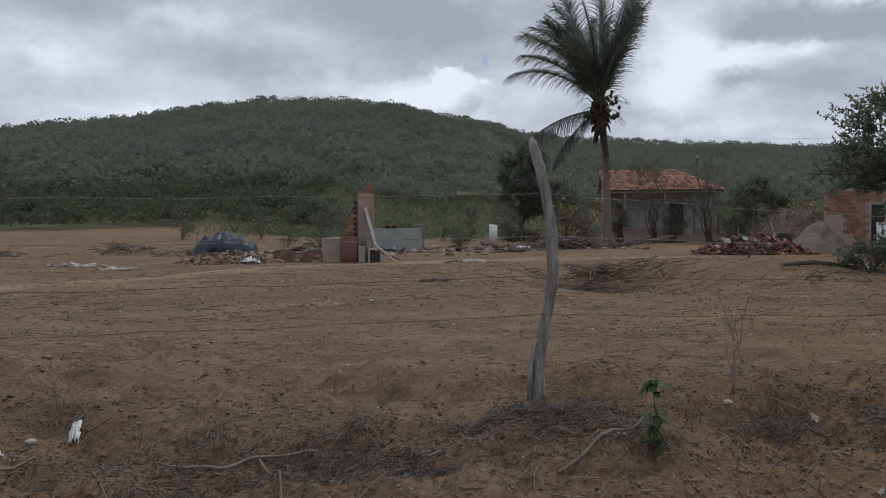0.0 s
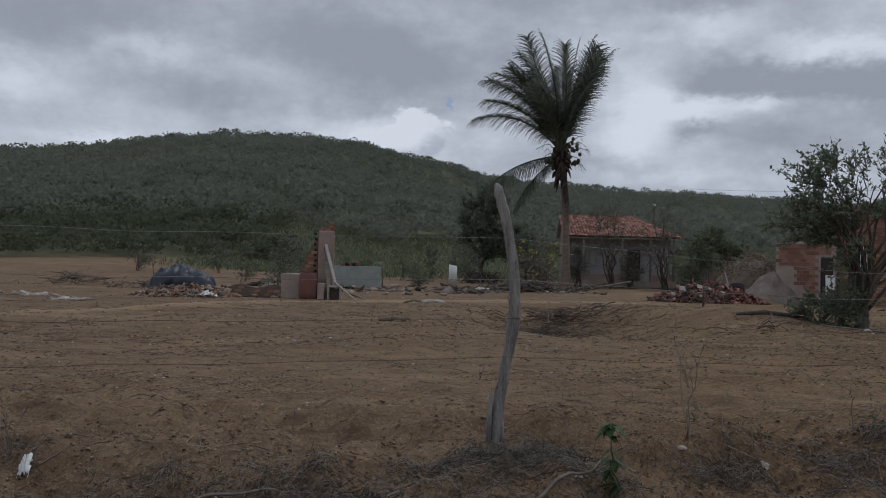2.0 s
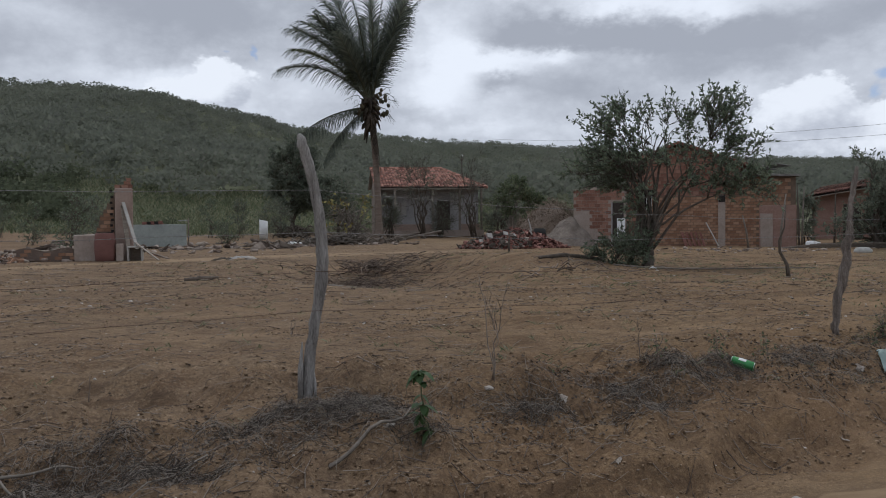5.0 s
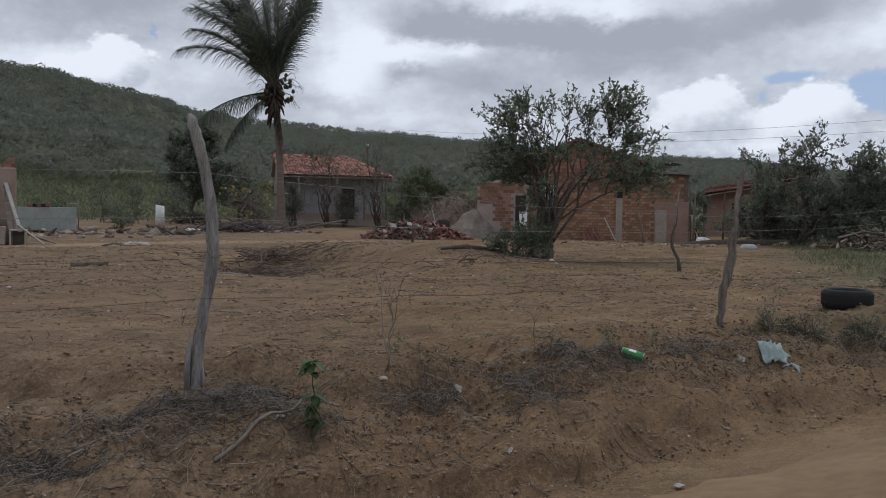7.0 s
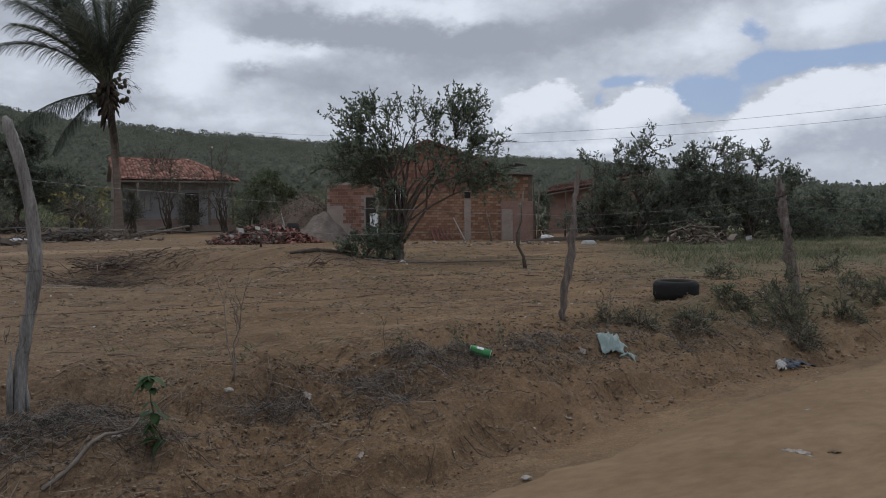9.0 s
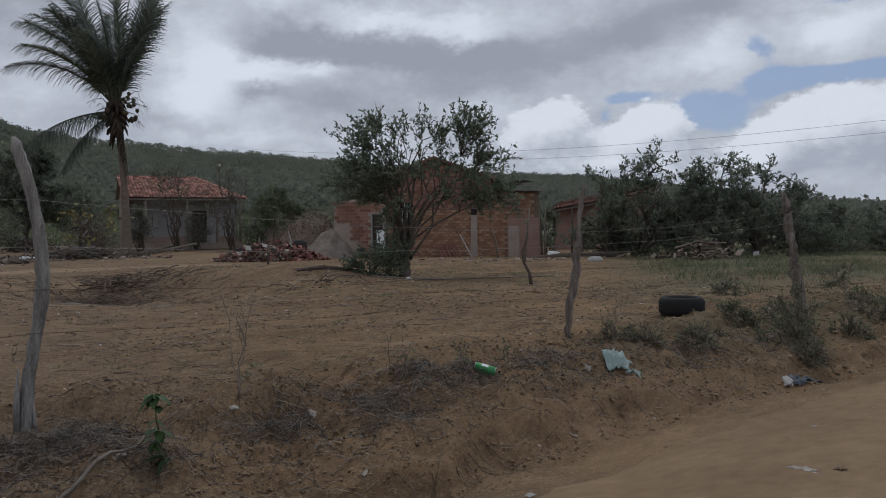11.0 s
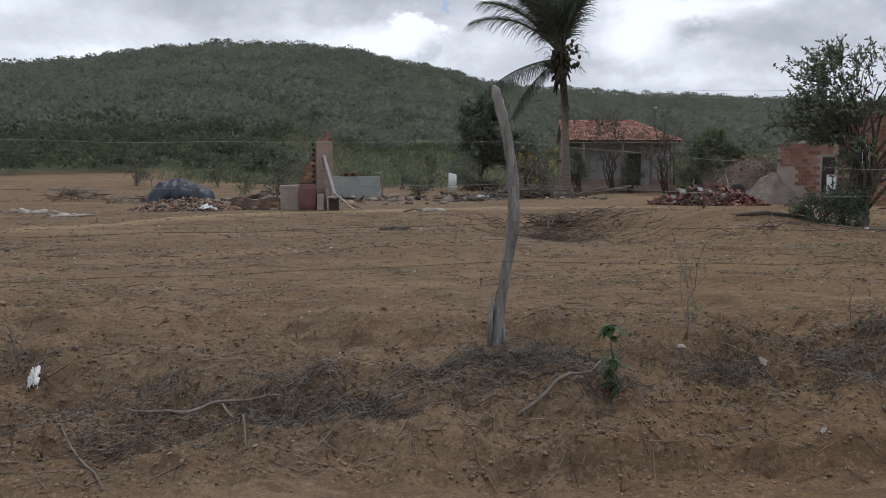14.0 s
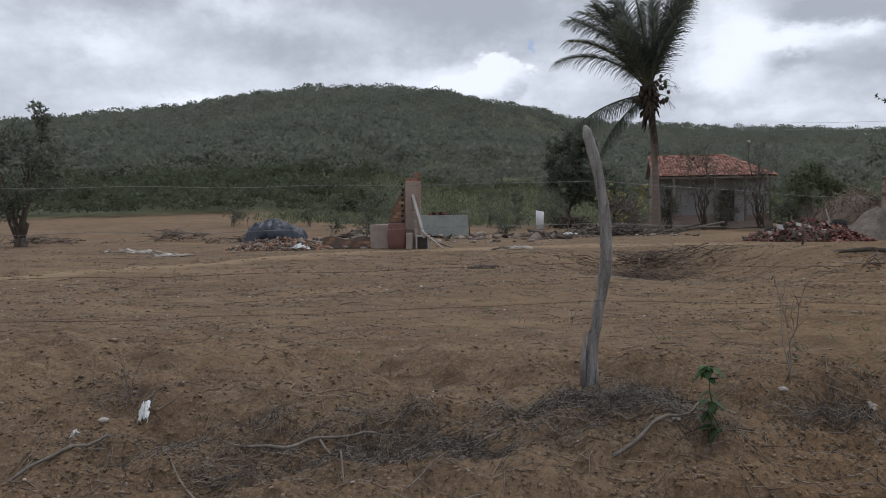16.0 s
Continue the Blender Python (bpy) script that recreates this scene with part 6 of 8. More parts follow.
# ---- the road: a thin crust of pale packed sand with a scalloped edge ----
def sand_road():
    xs = spaced([(-40, 0.8), (-6, 0.09), (12, 0.3), (40, 1)])
    ts = np.concatenate([np.linspace(0, 0.86, 30), np.linspace(0.88, 1.0, 12)])
    edge = road_edge(xs) + 0.10 * fbm(xs * 0.7, xs * 0, 91, 3) + 0.035 * fbm(xs * 3.1, xs * 0 + 5, 92, 3) - 0.05
    X = np.repeat(xs[:, None], len(ts), 1)
    Y = -9.0 + (edge[:, None] + 9.0) * ts
    Z = ground_z(X, Y) + 0.014 * (1 - ts ** 40)[None, :] - 0.012 * (ts == 1)
    ruts = 0.018 * np.exp(-((edge[:, None] - Y - 1.0) / 0.16) ** 2) - 0.02 * np.exp(-((edge[:, None] - Y - 1.35) / 0.2) ** 2)
    Z = Z + np.clip(ruts, -0.008, 1)
    i, j = np.meshgrid(np.arange(len(xs) - 1), np.arange(len(ts) - 1), indexing="ij")
    k = len(ts)
    ob = solid("road", np.stack([X, Y, Z], -1).reshape(-1, 3), np.stack([i * k + j, (i + 1) * k + j, (i + 1) * k + j + 1, i * k + j + 1], -1).reshape(-1, 4), M_ROAD, smooth=True)
    tagged(ob, "pale packed sand road with a crumbled edge", "road", kind="structure")


sand_road()


# ---- loose things ----
def chunk(r, size, flat=0.5):
    """Corners of one irregular broken piece."""
    V = np.array([(x, y, z) for z in (-1, 1) for y in (-1, 1) for x in (-1, 1)], float) * 0.5
    V *= np.array([size * r.uniform(0.7, 1.5), size * r.uniform(0.5, 1.0), size * flat * r.uniform(0.6, 1.3)])
    return V + r.normal(size=(8, 3)) * size * 0.07


CHUNK_F = np.array([[0, 2, 3, 1], [4, 5, 7, 6], [0, 1, 5, 4], [2, 6, 7, 3], [0, 4, 6, 2], [1, 3, 7, 5]])


def spin(r, tilt=1.0):
    a, b, c = r.uniform(0, math.tau), r.normal() * tilt, r.normal() * tilt
    return np.array(Euler((b, c, a)).to_matrix())


def mound(rx, ry, h, n=26, seed=1, rough=0.12, power=1.0):
    """A low heap's surface as a grid on a disc, its skirt sunk into the soil."""
    u, v = np.linspace(0, 1, n), np.linspace(0, math.tau, 40, endpoint=False)
    U, T = np.meshgrid(u, v, indexing="ij")
    x, y = U * np.cos(T), U * np.sin(T)
    z = h * (1 - U ** 1.4) ** power * (1 + rough * fbm(x * 3, y * 3, seed, 3)) - 0.06 * U
    V = np.stack([x * rx, y * ry, z], -1).reshape(-1, 3)
    i, j = np.meshgrid(np.arange(n - 1), np.arange(40), indexing="ij")
    F = np.stack([i * 40 + j, (i + 1) * 40 + j, (i + 1) * 40 + (j + 1) % 40, i * 40 + (j + 1) % 40], -1).reshape(-1, 4)
    return V, F


def heap(name, at, rx, ry, h, pieces, label, category, seed, core):
    """A heap: its core and, over it, pieces: (part name, count, size, flatness, material, x range, label)."""
    r = np.random.default_rng(seed)
    ob = thing(name, at, label, category)
    solid("core", *mound(rx, ry, h * 0.85, seed=seed), core, ob, smooth=True)
    for pname, n, size, flatness, mat, (xa, xb), lab in pieces:
        a = Acc()
        for _ in range(n):
            t, u = r.uniform(0, math.tau), r.random() ** 0.55 * 1.03
            x, y = u * math.cos(t), u * math.sin(t)
            if not xa <= x <= xb:
                continue
            z = h * 0.85 * (1 - min(u, 1) ** 1.4) + r.uniform(-0.3, 0.45) * size
            a.add(chunk(r, size * r.uniform(0.6, 1.35), flatness) @ spin(r, 0.55).T + np.array([x * rx, y * ry, z]), CHUNK_F)
        part_ob = a.ob(pname, mat, ob, lab)
        tagged(part_ob, kind="stuff")
    return ob


# heap of broken red tiles
heap("rubble_heap", (12.3, 34.0, gz(12.3, 34.0) - 0.02), 2.45, 1.5, 0.92,
     [("tile_rubble", 1700, 0.185, 0.10, M_REDRUB, (-1, 1), "broken red roof tiles"), ("cement_rubble", 420, 0.15, 0.2, M_DEBRIS, (-1, 0.15), "grey and buff rubble"), ("dark_rubble", 420, 0.24, 0.14, M_BARK, (-1, 0.15), "dark scraps of timber and slate")],
     "heap of broken red roof tiles and grey rubble", "rubble heap", 21, M_DEBRIS)
for x, y, z, s, rt in [(10.95, 33.2, 1.02, 0.42, 25), (12.9, 33.4, 1.12, 0.40, 60), (11.7, 33.3, 1.12, 0.3, 10), (10.6, 33.3, 0.8, 0.25, 0), (12.0, 33.0, 1.05, 0.22, 45)]:
    o = block("white_slab", (s * 0.7, s * 0.55, 0.05), M_PALE, None, (x, y, z), (58, 10, rt), label="broken white slab lying on the rubble heap", warp=0.015)
    tagged(o, category="slab", group="white slabs on the rubble")


def bucket():
    h = thing("tub", (13.75, 34.5, gz(13.75, 34.5) + 0.33), "upturned black plastic tub on the rubble", "tub")
    bm = bmesh.new()
    bmesh.ops.create_cone(bm, cap_ends=True, segments=18, radius1=0.36, radius2=0.26, depth=0.55)
    bmesh.ops.translate(bm, vec=(0, 0, 0.27), verts=bm.verts)
    bmesh.ops.bevel(bm, geom=[e for e in bm.edges if e.calc_length() < 0.14], offset=0.04, segments=2, affect="EDGES")
    part("body", bm, M_RUBBER, h, smooth=True)
    a = Acc()
    th = np.linspace(0, math.tau, 20)
    a.tube(np.stack([0.365 * np.cos(th), 0.365 * np.sin(th), 0 * th + 0.02], 1), 0.02, 4)
    a.ob("rim", M_RUBBER, h)


bucket()
log("branch", [(13.2, 34.2, 0.75), (13.25, 34.2, 1.2), (13.1, 34.2, 1.75)], [0.04, 0.035, 0.015], M_PALE, "pale forked branch stuck in the rubble", "branch")

# heap of grey sand
g = thing("sand_heap", (16.25, 36.9, gz(16.25, 36.9) - 0.02), "steep heap of grey building sand", "sand heap")
solid("sand", *mound(1.6, 1.4, 1.36, 40, 5, 0.16, 0.95), M_GRAVEL, g, smooth=True)
# brown mound of cut brush behind it
r = np.random.default_rng(4)
g = thing("brush_mound", (17.0, 41.3, gz(17, 41.3)), "rounded mound of dry brown cut brush", "brush mound")
a = Acc()
U = unit(5200, r)
U[:, 2] = np.abs(U[:, 2])
P = U * np.array([2.1, 1.4, 2.4]) * r.uniform(0.75, 1.02, 5200)[:, None]
A = unit(5200, r) * 0.14
B = np.cross(A, unit(5200, r))
B = B / np.linalg.norm(B, axis=1)[:, None] * 0.016
a.cards(P, A, B)
tagged(a.ob("dry_brush", M_HAY, g), kind="stuff")
solid("core", *mound(2.0, 1.35, 2.1, 20, 6, 0.1, 0.55), M_HAY, g)


# ---- tarpaulin over stacked bricks ----
def tarp_pile():
    at = (-8.45, 29.8, gz(-8.45, 29.8))
    heap("brick_pile", (at[0] + 0.15, at[1] - 0.15, at[2] - 0.02), 2.0, 1.0, 0.62,
         [("clay_rubble", 420, 0.12, 0.3, M_BRICKT, (-1, 1), "broken clay bricks"), ("brick_rubble", 1100, 0.105, 0.28, M_DEBRIS, (-1, 1), "buff broken bricks and lumps of mortar"), ("pale_rubble", 12, 0.17, 0.4, M_STONE, (-1, 1), "pale lumps")], "spread pile of broken buff bricks under a tarpaulin", "brick pile", 31, M_DEBRIS)
    n, m = 60, 34
    u, v = np.meshgrid(np.linspace(-1, 1, n), np.linspace(-1, 1, m), indexing="ij")
    rr = (np.abs(u) ** 2.6 + np.abs(v) ** 2.6)
    top = 1.2 - 0.34 * np.clip(u, 0, 1) ** 1.2 - 0.10 * np.clip(-u, 0, 1) ** 2
    z = 0.42 + (top - 0.42) * np.clip(1 - rr, 0, 1) ** 0.42
    z = z - 0.16 * np.abs(fbm(u * 2.6 + 1.3, v * 1.6, 88, 3)) + 0.06 * fbm(u * 6.5, v * 3.2, 81, 3) + 0.04 * np.sin(u * 9 + fbm(u * 2, v * 2, 84, 2) * 3) * np.clip(rr, 0, 1)
    x, y = u * 1.2 * (1 - 0.1 * np.clip(rr - 0.6, 0, 1)), v * 0.85
    z = np.where(rr > 1, np.maximum(z - (rr - 1) * 0.2, 0.14), z)
    y = y + 0.06 * fbm(u * 3, v * 3, 86, 2)
    i, j = np.meshgrid(np.arange(n - 1), np.arange(m - 1), indexing="ij")
    h = thing("tarpaulin", (at[0] - 0.1, at[1] + 0.35, at[2] - 0.05), "dark blue-grey plastic tarpaulin thrown over a brick pile", "tarpaulin")
    o = solid("sheet", np.stack([x, y, z], -1).reshape(-1, 3), np.stack([i * m + j, (i + 1) * m + j, (i + 1) * m + j + 1, i * m + j + 1], -1).reshape(-1, 4), M_TARP, h, smooth=True)
    md = o.modifiers.new("thick", "SOLIDIFY")
    md.thickness = 0.006
    a = Acc()
    a.tube(bent((-0.95, -0.35, 0.5), (-1.0, -0.45, 1.45), rng, 0, 4), 0.015, 4)
    a.ob("stake", M_TWIG, h)


tarp_pile()


def strewn(name, box, n, size, mat, label, category, seed, flatness=0.35):
    """Loose pieces strewn over a stretch of ground."""
    r = np.random.default_rng(seed)
    a = Acc()
    x, y = r.uniform(box[0], box[1], n), r.uniform(box[2], box[3], n)
    z = ground_z(x, y)
    for i in range(n):
        s = size * r.uniform(0.4, 1.4)
        a.add(chunk(r, s, flatness) @ spin(r, 0.25).T + np.array([x[i], y[i], z[i] + s * flatness * 0.2]), CHUNK_F)
    return tagged(a.ob(name, mat), label, category, kind="stuff")


strewn("brick_rubble", (-7.3, -4.6, 29.6, 33.0), 150, 0.2, M_DEBRIS, "buff brick rubble strewn along a low wall", "rubble", 51)
strewn("brick_rubble", (-9.8, -5.5, 34, 42), 120, 0.26, M_DEBRIS, "scattered rubble and timber scraps behind the ruin", "rubble", 52)
strewn("brick_rubble", (-4.6, 3.0, 36, 50), 150, 0.22, M_DEBRIS, "scattered rubble between the tank and the ruin", "rubble", 58)
strewn("timber_scraps", (-9.0, 3.0, 38, 52), 110, 0.55, M_TWIG, "dark timber scraps lying about the yard", "rubble", 59, 0.12)
strewn("timber_scraps", (-9.0, -4.0, 38, 46), 60, 0.6, M_TWIG, "dark timber scraps lying on red soil", "rubble", 53, 0.12)
strewn("pale_litter", (-13.6, -11.6, 26.4, 27.6), 26, 0.22, M_STONE, "pale broken scraps in a line on the field", "litter", 54, 0.3)
strewn("pale_litter", (-11.1, -9.9, 24.4, 25.4), 30, 0.22, M_STONE, "pale broken scraps beside the ditch", "litter", 55, 0.3)
strewn("yard_litter", (15, 24, 24, 30), 130, 0.12, M_DEBRIS, "crumbs of brick and litter in the yard", "litter", 56)
strewn("yard_litter", (2, 10, 40, 52), 150, 0.2, M_DEBRIS, "crumbs of rubble before the palm", "litter", 57)


# ---- fallen and piled branches ----
def brush(name, at, rx, ry, h, n, length, rad, label, seed, mat=None, twigs=2, category="brush pile"):
    """A tangle of dead branches resting on the ground."""
    r = np.random.default_rng(seed)
    ob = thing(name, at, label, category)
    a, b = Acc(), Acc()
    for _ in range(n):
        t, u = r.uniform(0, math.tau), min(abs(r.normal()) * 0.58, 1.3)
        p = np.array([u * rx * math.cos(t), u * ry * math.sin(t), 0])
        az = r.uniform(0, math.tau)
        L = length * r.uniform(0.4, 1.3)
        d = np.array([math.cos(az), math.sin(az), r.normal() * 0.16]) * L / 2
        gz0 = ground_z(np.array([at[0] + p[0] - d[0], at[0] + p[0] + d[0]]), np.array([at[1] + p[1] - d[1], at[1] + p[1] + d[1]]), False) - at[2]
        lift = h * max(0.0, 1 - u * u) * r.random()
        pts = bent(p - d, p + d, r, 0.05, 6, 0.05)
        pts[:, 2] += np.linspace(gz0[0], gz0[1], 6) + lift + rad
        R = rad * r.uniform(0.4, 1.4)
        a.tube(pts, np.linspace(R, R * 0.35, 6), 5, 0.06, r)
        for _ in range(twigs):
            k = r.integers(1, 5)
            v = d * 0.6 / (L / 2) * r.uniform(0.15, 0.5) * L + r.normal(size=3) * 0.12 * L
            v[2] = abs(v[2]) * 0.8
            b.tube(bent(pts[k], pts[k] + v, r, 0.06, 4, 0.06), np.linspace(R * 0.45, R * 0.12, 4), 3)
    tagged(a.ob("branch_tangle", mat or M_TWIG, ob), kind="stuff")
    if twigs:
        tagged(b.ob("twig_tangle", mat or M_TWIG, ob), kind="stuff")
    return ob


brush("brush_pile", (3.6, 21.6, gz(3.6, 21.6)), 2.3, 4.2, 0.16, 620, 0.5, 0.007, "dark grey tangle of dead branches dumped in a hollow", 61, M_BRUSH, twigs=5)
brush("brush_pile", (4.4, 24.5, gz(4.4, 24.5)), 2.5, 2.2, 0.4, 230, 0.8, 0.013, "loose grey dead branches on the hollow's rim", 62, M_BRUSH, twigs=4)
brush("brush_pile", (6.5, 44.0, gz(6.5, 44.0)), 3.2, 1.5, 0.45, 110, 2.0, 0.045, "grey branches and poles piled before the palm", 63, M_BARKL, twigs=2)
brush("brush_pile", (7.2, 49.8, gz(7.2, 49.8)), 1.1, 0.9, 2.2, 70, 2.4, 0.035, "dry leaning stems beside the palm", 64, M_BARKL, twigs=3)
brush("brush_pile", (4.6, 55.0, gz(4.6, 55)), 1.7, 1.0, 0.7, 70, 1.5, 0.04, "dark heap of brush near the drum", 65, M_BARK, twigs=3)
brush("brush_pile", (-11.5, 36.5, gz(-11.5, 36.5)), 2.6, 1.2, 0.3, 70, 1.2, 0.02, "low dry brush strewn behind the tarpaulin", 68, twigs=3)
brush("brush_pile", (-22, 37.0, gz(-22, 37.0)), 2.8, 1.0, 0.3, 60, 1.2, 0.02, "low dry brush strewn on the bare field", 69, twigs=3)
brush("brush_pile", (-16.5, 40.0, gz(-16.5, 40.0)), 3.2, 1.6, 0.5, 80, 1.3, 0.02, "low dry brush on the red field", 66, twigs=3)
brush("brush_pile", (6.8, 15.6, gz(6.8, 15.6)), 1.6, 0.7, 0.05, 26, 0.8, 0.012, "scattered grey sticks on the slope", 67, twigs=2)
# banana-like bent dry stems with yellow leaves beside the palm
r = np.random.default_rng(9)
g = thing("dry_bush", (7.5, 49.3, gz(7.5, 49.3)), "arched dry bush with a few yellow leaves beside the palm", "bush")
a, b = Acc(), Acc()
for k in range(26):
    t = r.uniform(0, math.tau)
    e = np.array([math.cos(t) * r.uniform(0.6, 1.9), math.sin(t) * 0.8, r.uniform(0.6, 2.6)])
    line = bent((0, 0, 0), e, r, 0.25, 7, 0.03)
    a.tube(line, np.linspace(0.045, 0.012, 7), 5)
    if k % 3 == 0:
        n = 14
        P = line[-1] + r.normal(size=(n, 3)) * 0.22
        A = unit(n, r) * 0.16
        B = np.cross(A, unit(n, r))
        b.cards(P, A, B / np.linalg.norm(B, axis=1)[:, None] * 0.07)
a.ob("stem", M_BARKL, g)
b.ob("foliage", M_YELLOW, g, "yellowed leaves")


def on_ground(pts, lift=0.0):
    pts = np.asarray(pts, float)
    s, t = np.linspace(0, 1, len(pts)), np.linspace(0, 1, 4 * len(pts))
    x, y = np.interp(t, s, pts[:, 0]), np.interp(t, s, pts[:, 1])
    z = ground_z(x, y)
    for _ in range(3):
        z[1:-1] = np.maximum(z[1:-1], (z[:-2] + z[2:]) / 2)
    return list(zip(x, y, z + lift))


log("fallen_branch", on_ground([(-1.8, 4.97), (-1.58, 4.89), (-1.37, 4.85), (-1.26, 4.99), (-1.04, 5.03), (-0.76, 5.0)], 0.034), [0.0043, 0.0094, 0.0122, 0.0115, 0.0086, 0.0058], M_BARKL, "pale grey forked branch lying in dry litter", "branch", group="fallen sticks")
log("fallen_branch", on_ground([(-1.17, 4.99), (-1.0, 4.7), (-0.93, 4.49), (-0.88, 4.3)], 0.034), [0.0086, 0.0072, 0.0065, 0.0043], M_BARKL, "pale grey forked branch lying in dry litter", "branch", group="fallen sticks", seed=4)
log("fallen_branch", on_ground([(0.64, 4.60), (0.85, 4.70), (1.05, 4.85), (1.2, 5.04), (1.37, 5.45)], 0.026), [0.013, 0.0115, 0.0094, 0.0065, 0.0043], M_BARKL, "grey stick lying up the bank to a seedling", "branch", group="fallen sticks", seed=5)
log("fallen_branch", on_ground([(-0.04, 4.92), (-0.2, 4.77), (-0.38, 4.55), (-0.55, 4.32)], 0.024), [0.007, 0.006, 0.005, 0.003], M_BARKL, "thin grey stick on the bank", "branch", group="fallen sticks", seed=16)
log("fallen_branch", on_ground([(1.0, 4.96), (1.12, 5.0), (1.25, 5.02)], 0.02), [0.0058, 0.005, 0.0029], M_BARKL, "short grey side stick on the bank", "branch", group="fallen sticks", seed=6)
log("fallen_branch", on_ground([(-2.95, 4.2), (-2.8, 4.34), (-2.62, 4.62), (-2.51, 4.84)], 0.015), [0.0043, 0.0094, 0.0108, 0.0086], M_BARKL, "grey stick lying on bare soil", "branch", group="fallen sticks", seed=7)
log("fallen_branch", on_ground([(-2.17, 4.8), (-1.95, 4.5), (-1.72, 4.2), (-1.5, 3.9)], 0.01), [0.003, 0.005, 0.006, 0.005], M_TWIG, "thin brown stick lying down the bank", "branch", group="fallen sticks", seed=8)
log("fallen_branch", on_ground([(-1.3, 4.6), (-1.5, 4.42), (-1.75, 4.3)], 0.012), [0.0022, 0.0036, 0.0029], M_BARKL, "thin grey stick on the bank", "branch", group="fallen sticks", seed=9)
log("log", on_ground([(-0.8, 18.15), (-0.45, 18.1), (-0.1, 18.12)], 0.03), [0.05, 0.075, 0.045], M_BARK, "short dark half-buried log on the field", "log", seed=10)
log("log", on_ground([(7.1, 17.7), (7.7, 17.9), (8.4, 18.1), (9.0, 18.3)], 0.04), [0.03, 0.06, 0.06, 0.04], M_BARK, "long dark log beside the shade tree", "log", seed=11)
log("log", on_ground([(1.95, 17.0), (2.25, 16.6), (2.7, 16.2)], 0.03), [0.03, 0.05, 0.04], M_BARKL, "pale log at the rim of the hollow", "log", seed=12)
log("pole", on_ground([(8.6, 16.9), (10.2, 16.6), (11.8, 16.4), (13.6, 16.4)], 0.02), [0.02, 0.022, 0.02, 0.012], M_BARKL, "long thin pole on the ground by the shade tree", "pole", seed=13)
for i, (p, q, w) in enumerate([((4.2, 45.5), (6.0, 45.0), 0.1), ((5.2, 45.2), (7.8, 46.0), 0.08), ((8.9, 45.8), (10.9, 46.1), 0.12), ((9.6, 46.6), (12.2, 46.0), 0.1)]):
    log("pole", [(p[0], p[1], gz(*p) + 0.1), (q[0], q[1], gz(*q) + 0.35 + 0.1 * i)], [w, w * 0.6], M_BARKL if i % 2 else M_BARK, "long rough pole thrown down before the palm", "pole", group="poles before the palm", seed=20 + i)
# dead forked stump and thin stakes
st = (11.0, 14.0)
log("dead_sapling", [(11.0, 14.0, gz(*st) - 0.05), (10.97, 14.02, gz(*st) + 0.25), (10.87, 14.1, gz(*st) + 0.5), (10.85, 14.11, gz(*st) + 0.72), (10.93, 14.05, gz(*st) + 1.0), (10.95, 14.04, gz(*st) + 1.45)], [0.05, 0.032, 0.026, 0.024, 0.014, 0.006], M_BARK, "dead crooked sapling standing in the yard", "sapling", seed=14)
for i, (x, y, h_, dx) in enumerate([(18.3, 23.9, 2.0, 0.25), (22.5, 28.2, 2.6, -0.12), (22.7, 28.3, 2.5, 0.1), (23.5, 27.4, 2.3, 0.05), (21.0, 29.4, 1.35, -0.3), (10.1, 28.3, 0.75, 0.02)]):
    z = gz(x, y)
    log("stake", [(x, y, z - 0.1), (x + dx * 0.4, y, z + h_ * 0.5), (x + dx, y, z + h_)], [0.045, 0.04, 0.02], M_BARK if i % 2 else M_BARKL, "crooked thin wooden stake standing in the yard", "stake", group="yard stakes", seed=30 + i)


# ---- leaning boards at the brick house ----
plank((17.72, 34.3, gz(18, 34) + 0.0), (17.82, 34.55, gz(18, 34) + 1.28), 0.36, 0.03, M_WHITE, "board", "stained white board leaning beside the doorway", "board")
plank((20.85, 31.3, gz(20.8, 31.3)), (20.5, 31.75, gz(20.8, 31.3) + 1.05), 0.09, 0.03, M_PALE, "board", "pale plank leaning on the low brick wall", "board")
for k in range(5):
    plank((19.75 + 0.16 * k, 32.1 - 0.11 * k, gz(20, 32) + 0.0), (19.7 + 0.16 * k, 32.4 - 0.11 * k, gz(20, 32) + 0.62), 0.17, 0.03, M_REDRUB, "roof_tile", "red clay tile leaning on the low brick wall", "tile", "stacked tiles", roll=6 * k)
block("sack", (0.75, 0.45, 0.28), M_WHITE, None, (22.6, 27.5, gz(22.6, 27.5) - 0.02), (0, 8, 30), bevel=0.1, warp=0.03)
tagged(bpy.data.objects["sack"], "crumpled white plastic sack by the stakes", "sack")
for k in range(6):
    log("pole", [(21.0 + 0.2 * k, 27.3 - 0.15 * k, gz(21, 27) + 0.05 + 0.03 * k), (24.0 + 0.1 * k, 25.2 - 0.1 * k, gz(24, 25) + 0.06 + 0.03 * k)], [0.028, 0.02], M_BARKL, "grey pole in a stack on the ground", "pole", group="stacked poles", seed=50 + k)


def boulder(at, s, label, mat=None, seed=1):
    bm = bmesh.new()
    bmesh.ops.create_icosphere(bm, subdivisions=3, radius=s)
    for v in bm.verts:
        k = 1 + 0.22 * noise.noise(v.co / s * 1.3 + Vector((seed, 0, 0))) + 0.06 * noise.noise(v.co / s * 5)
        v.co = Vector((v.co.x * 1.25, v.co.y, v.co.z * 0.62)) * k
    o = part("stone", bm, mat or M_STONE, None, smooth=True)
    o.location = (at[0], at[1], gz(at[0], at[1]) + s * 0.2)
    return tagged(o, label, "stone")


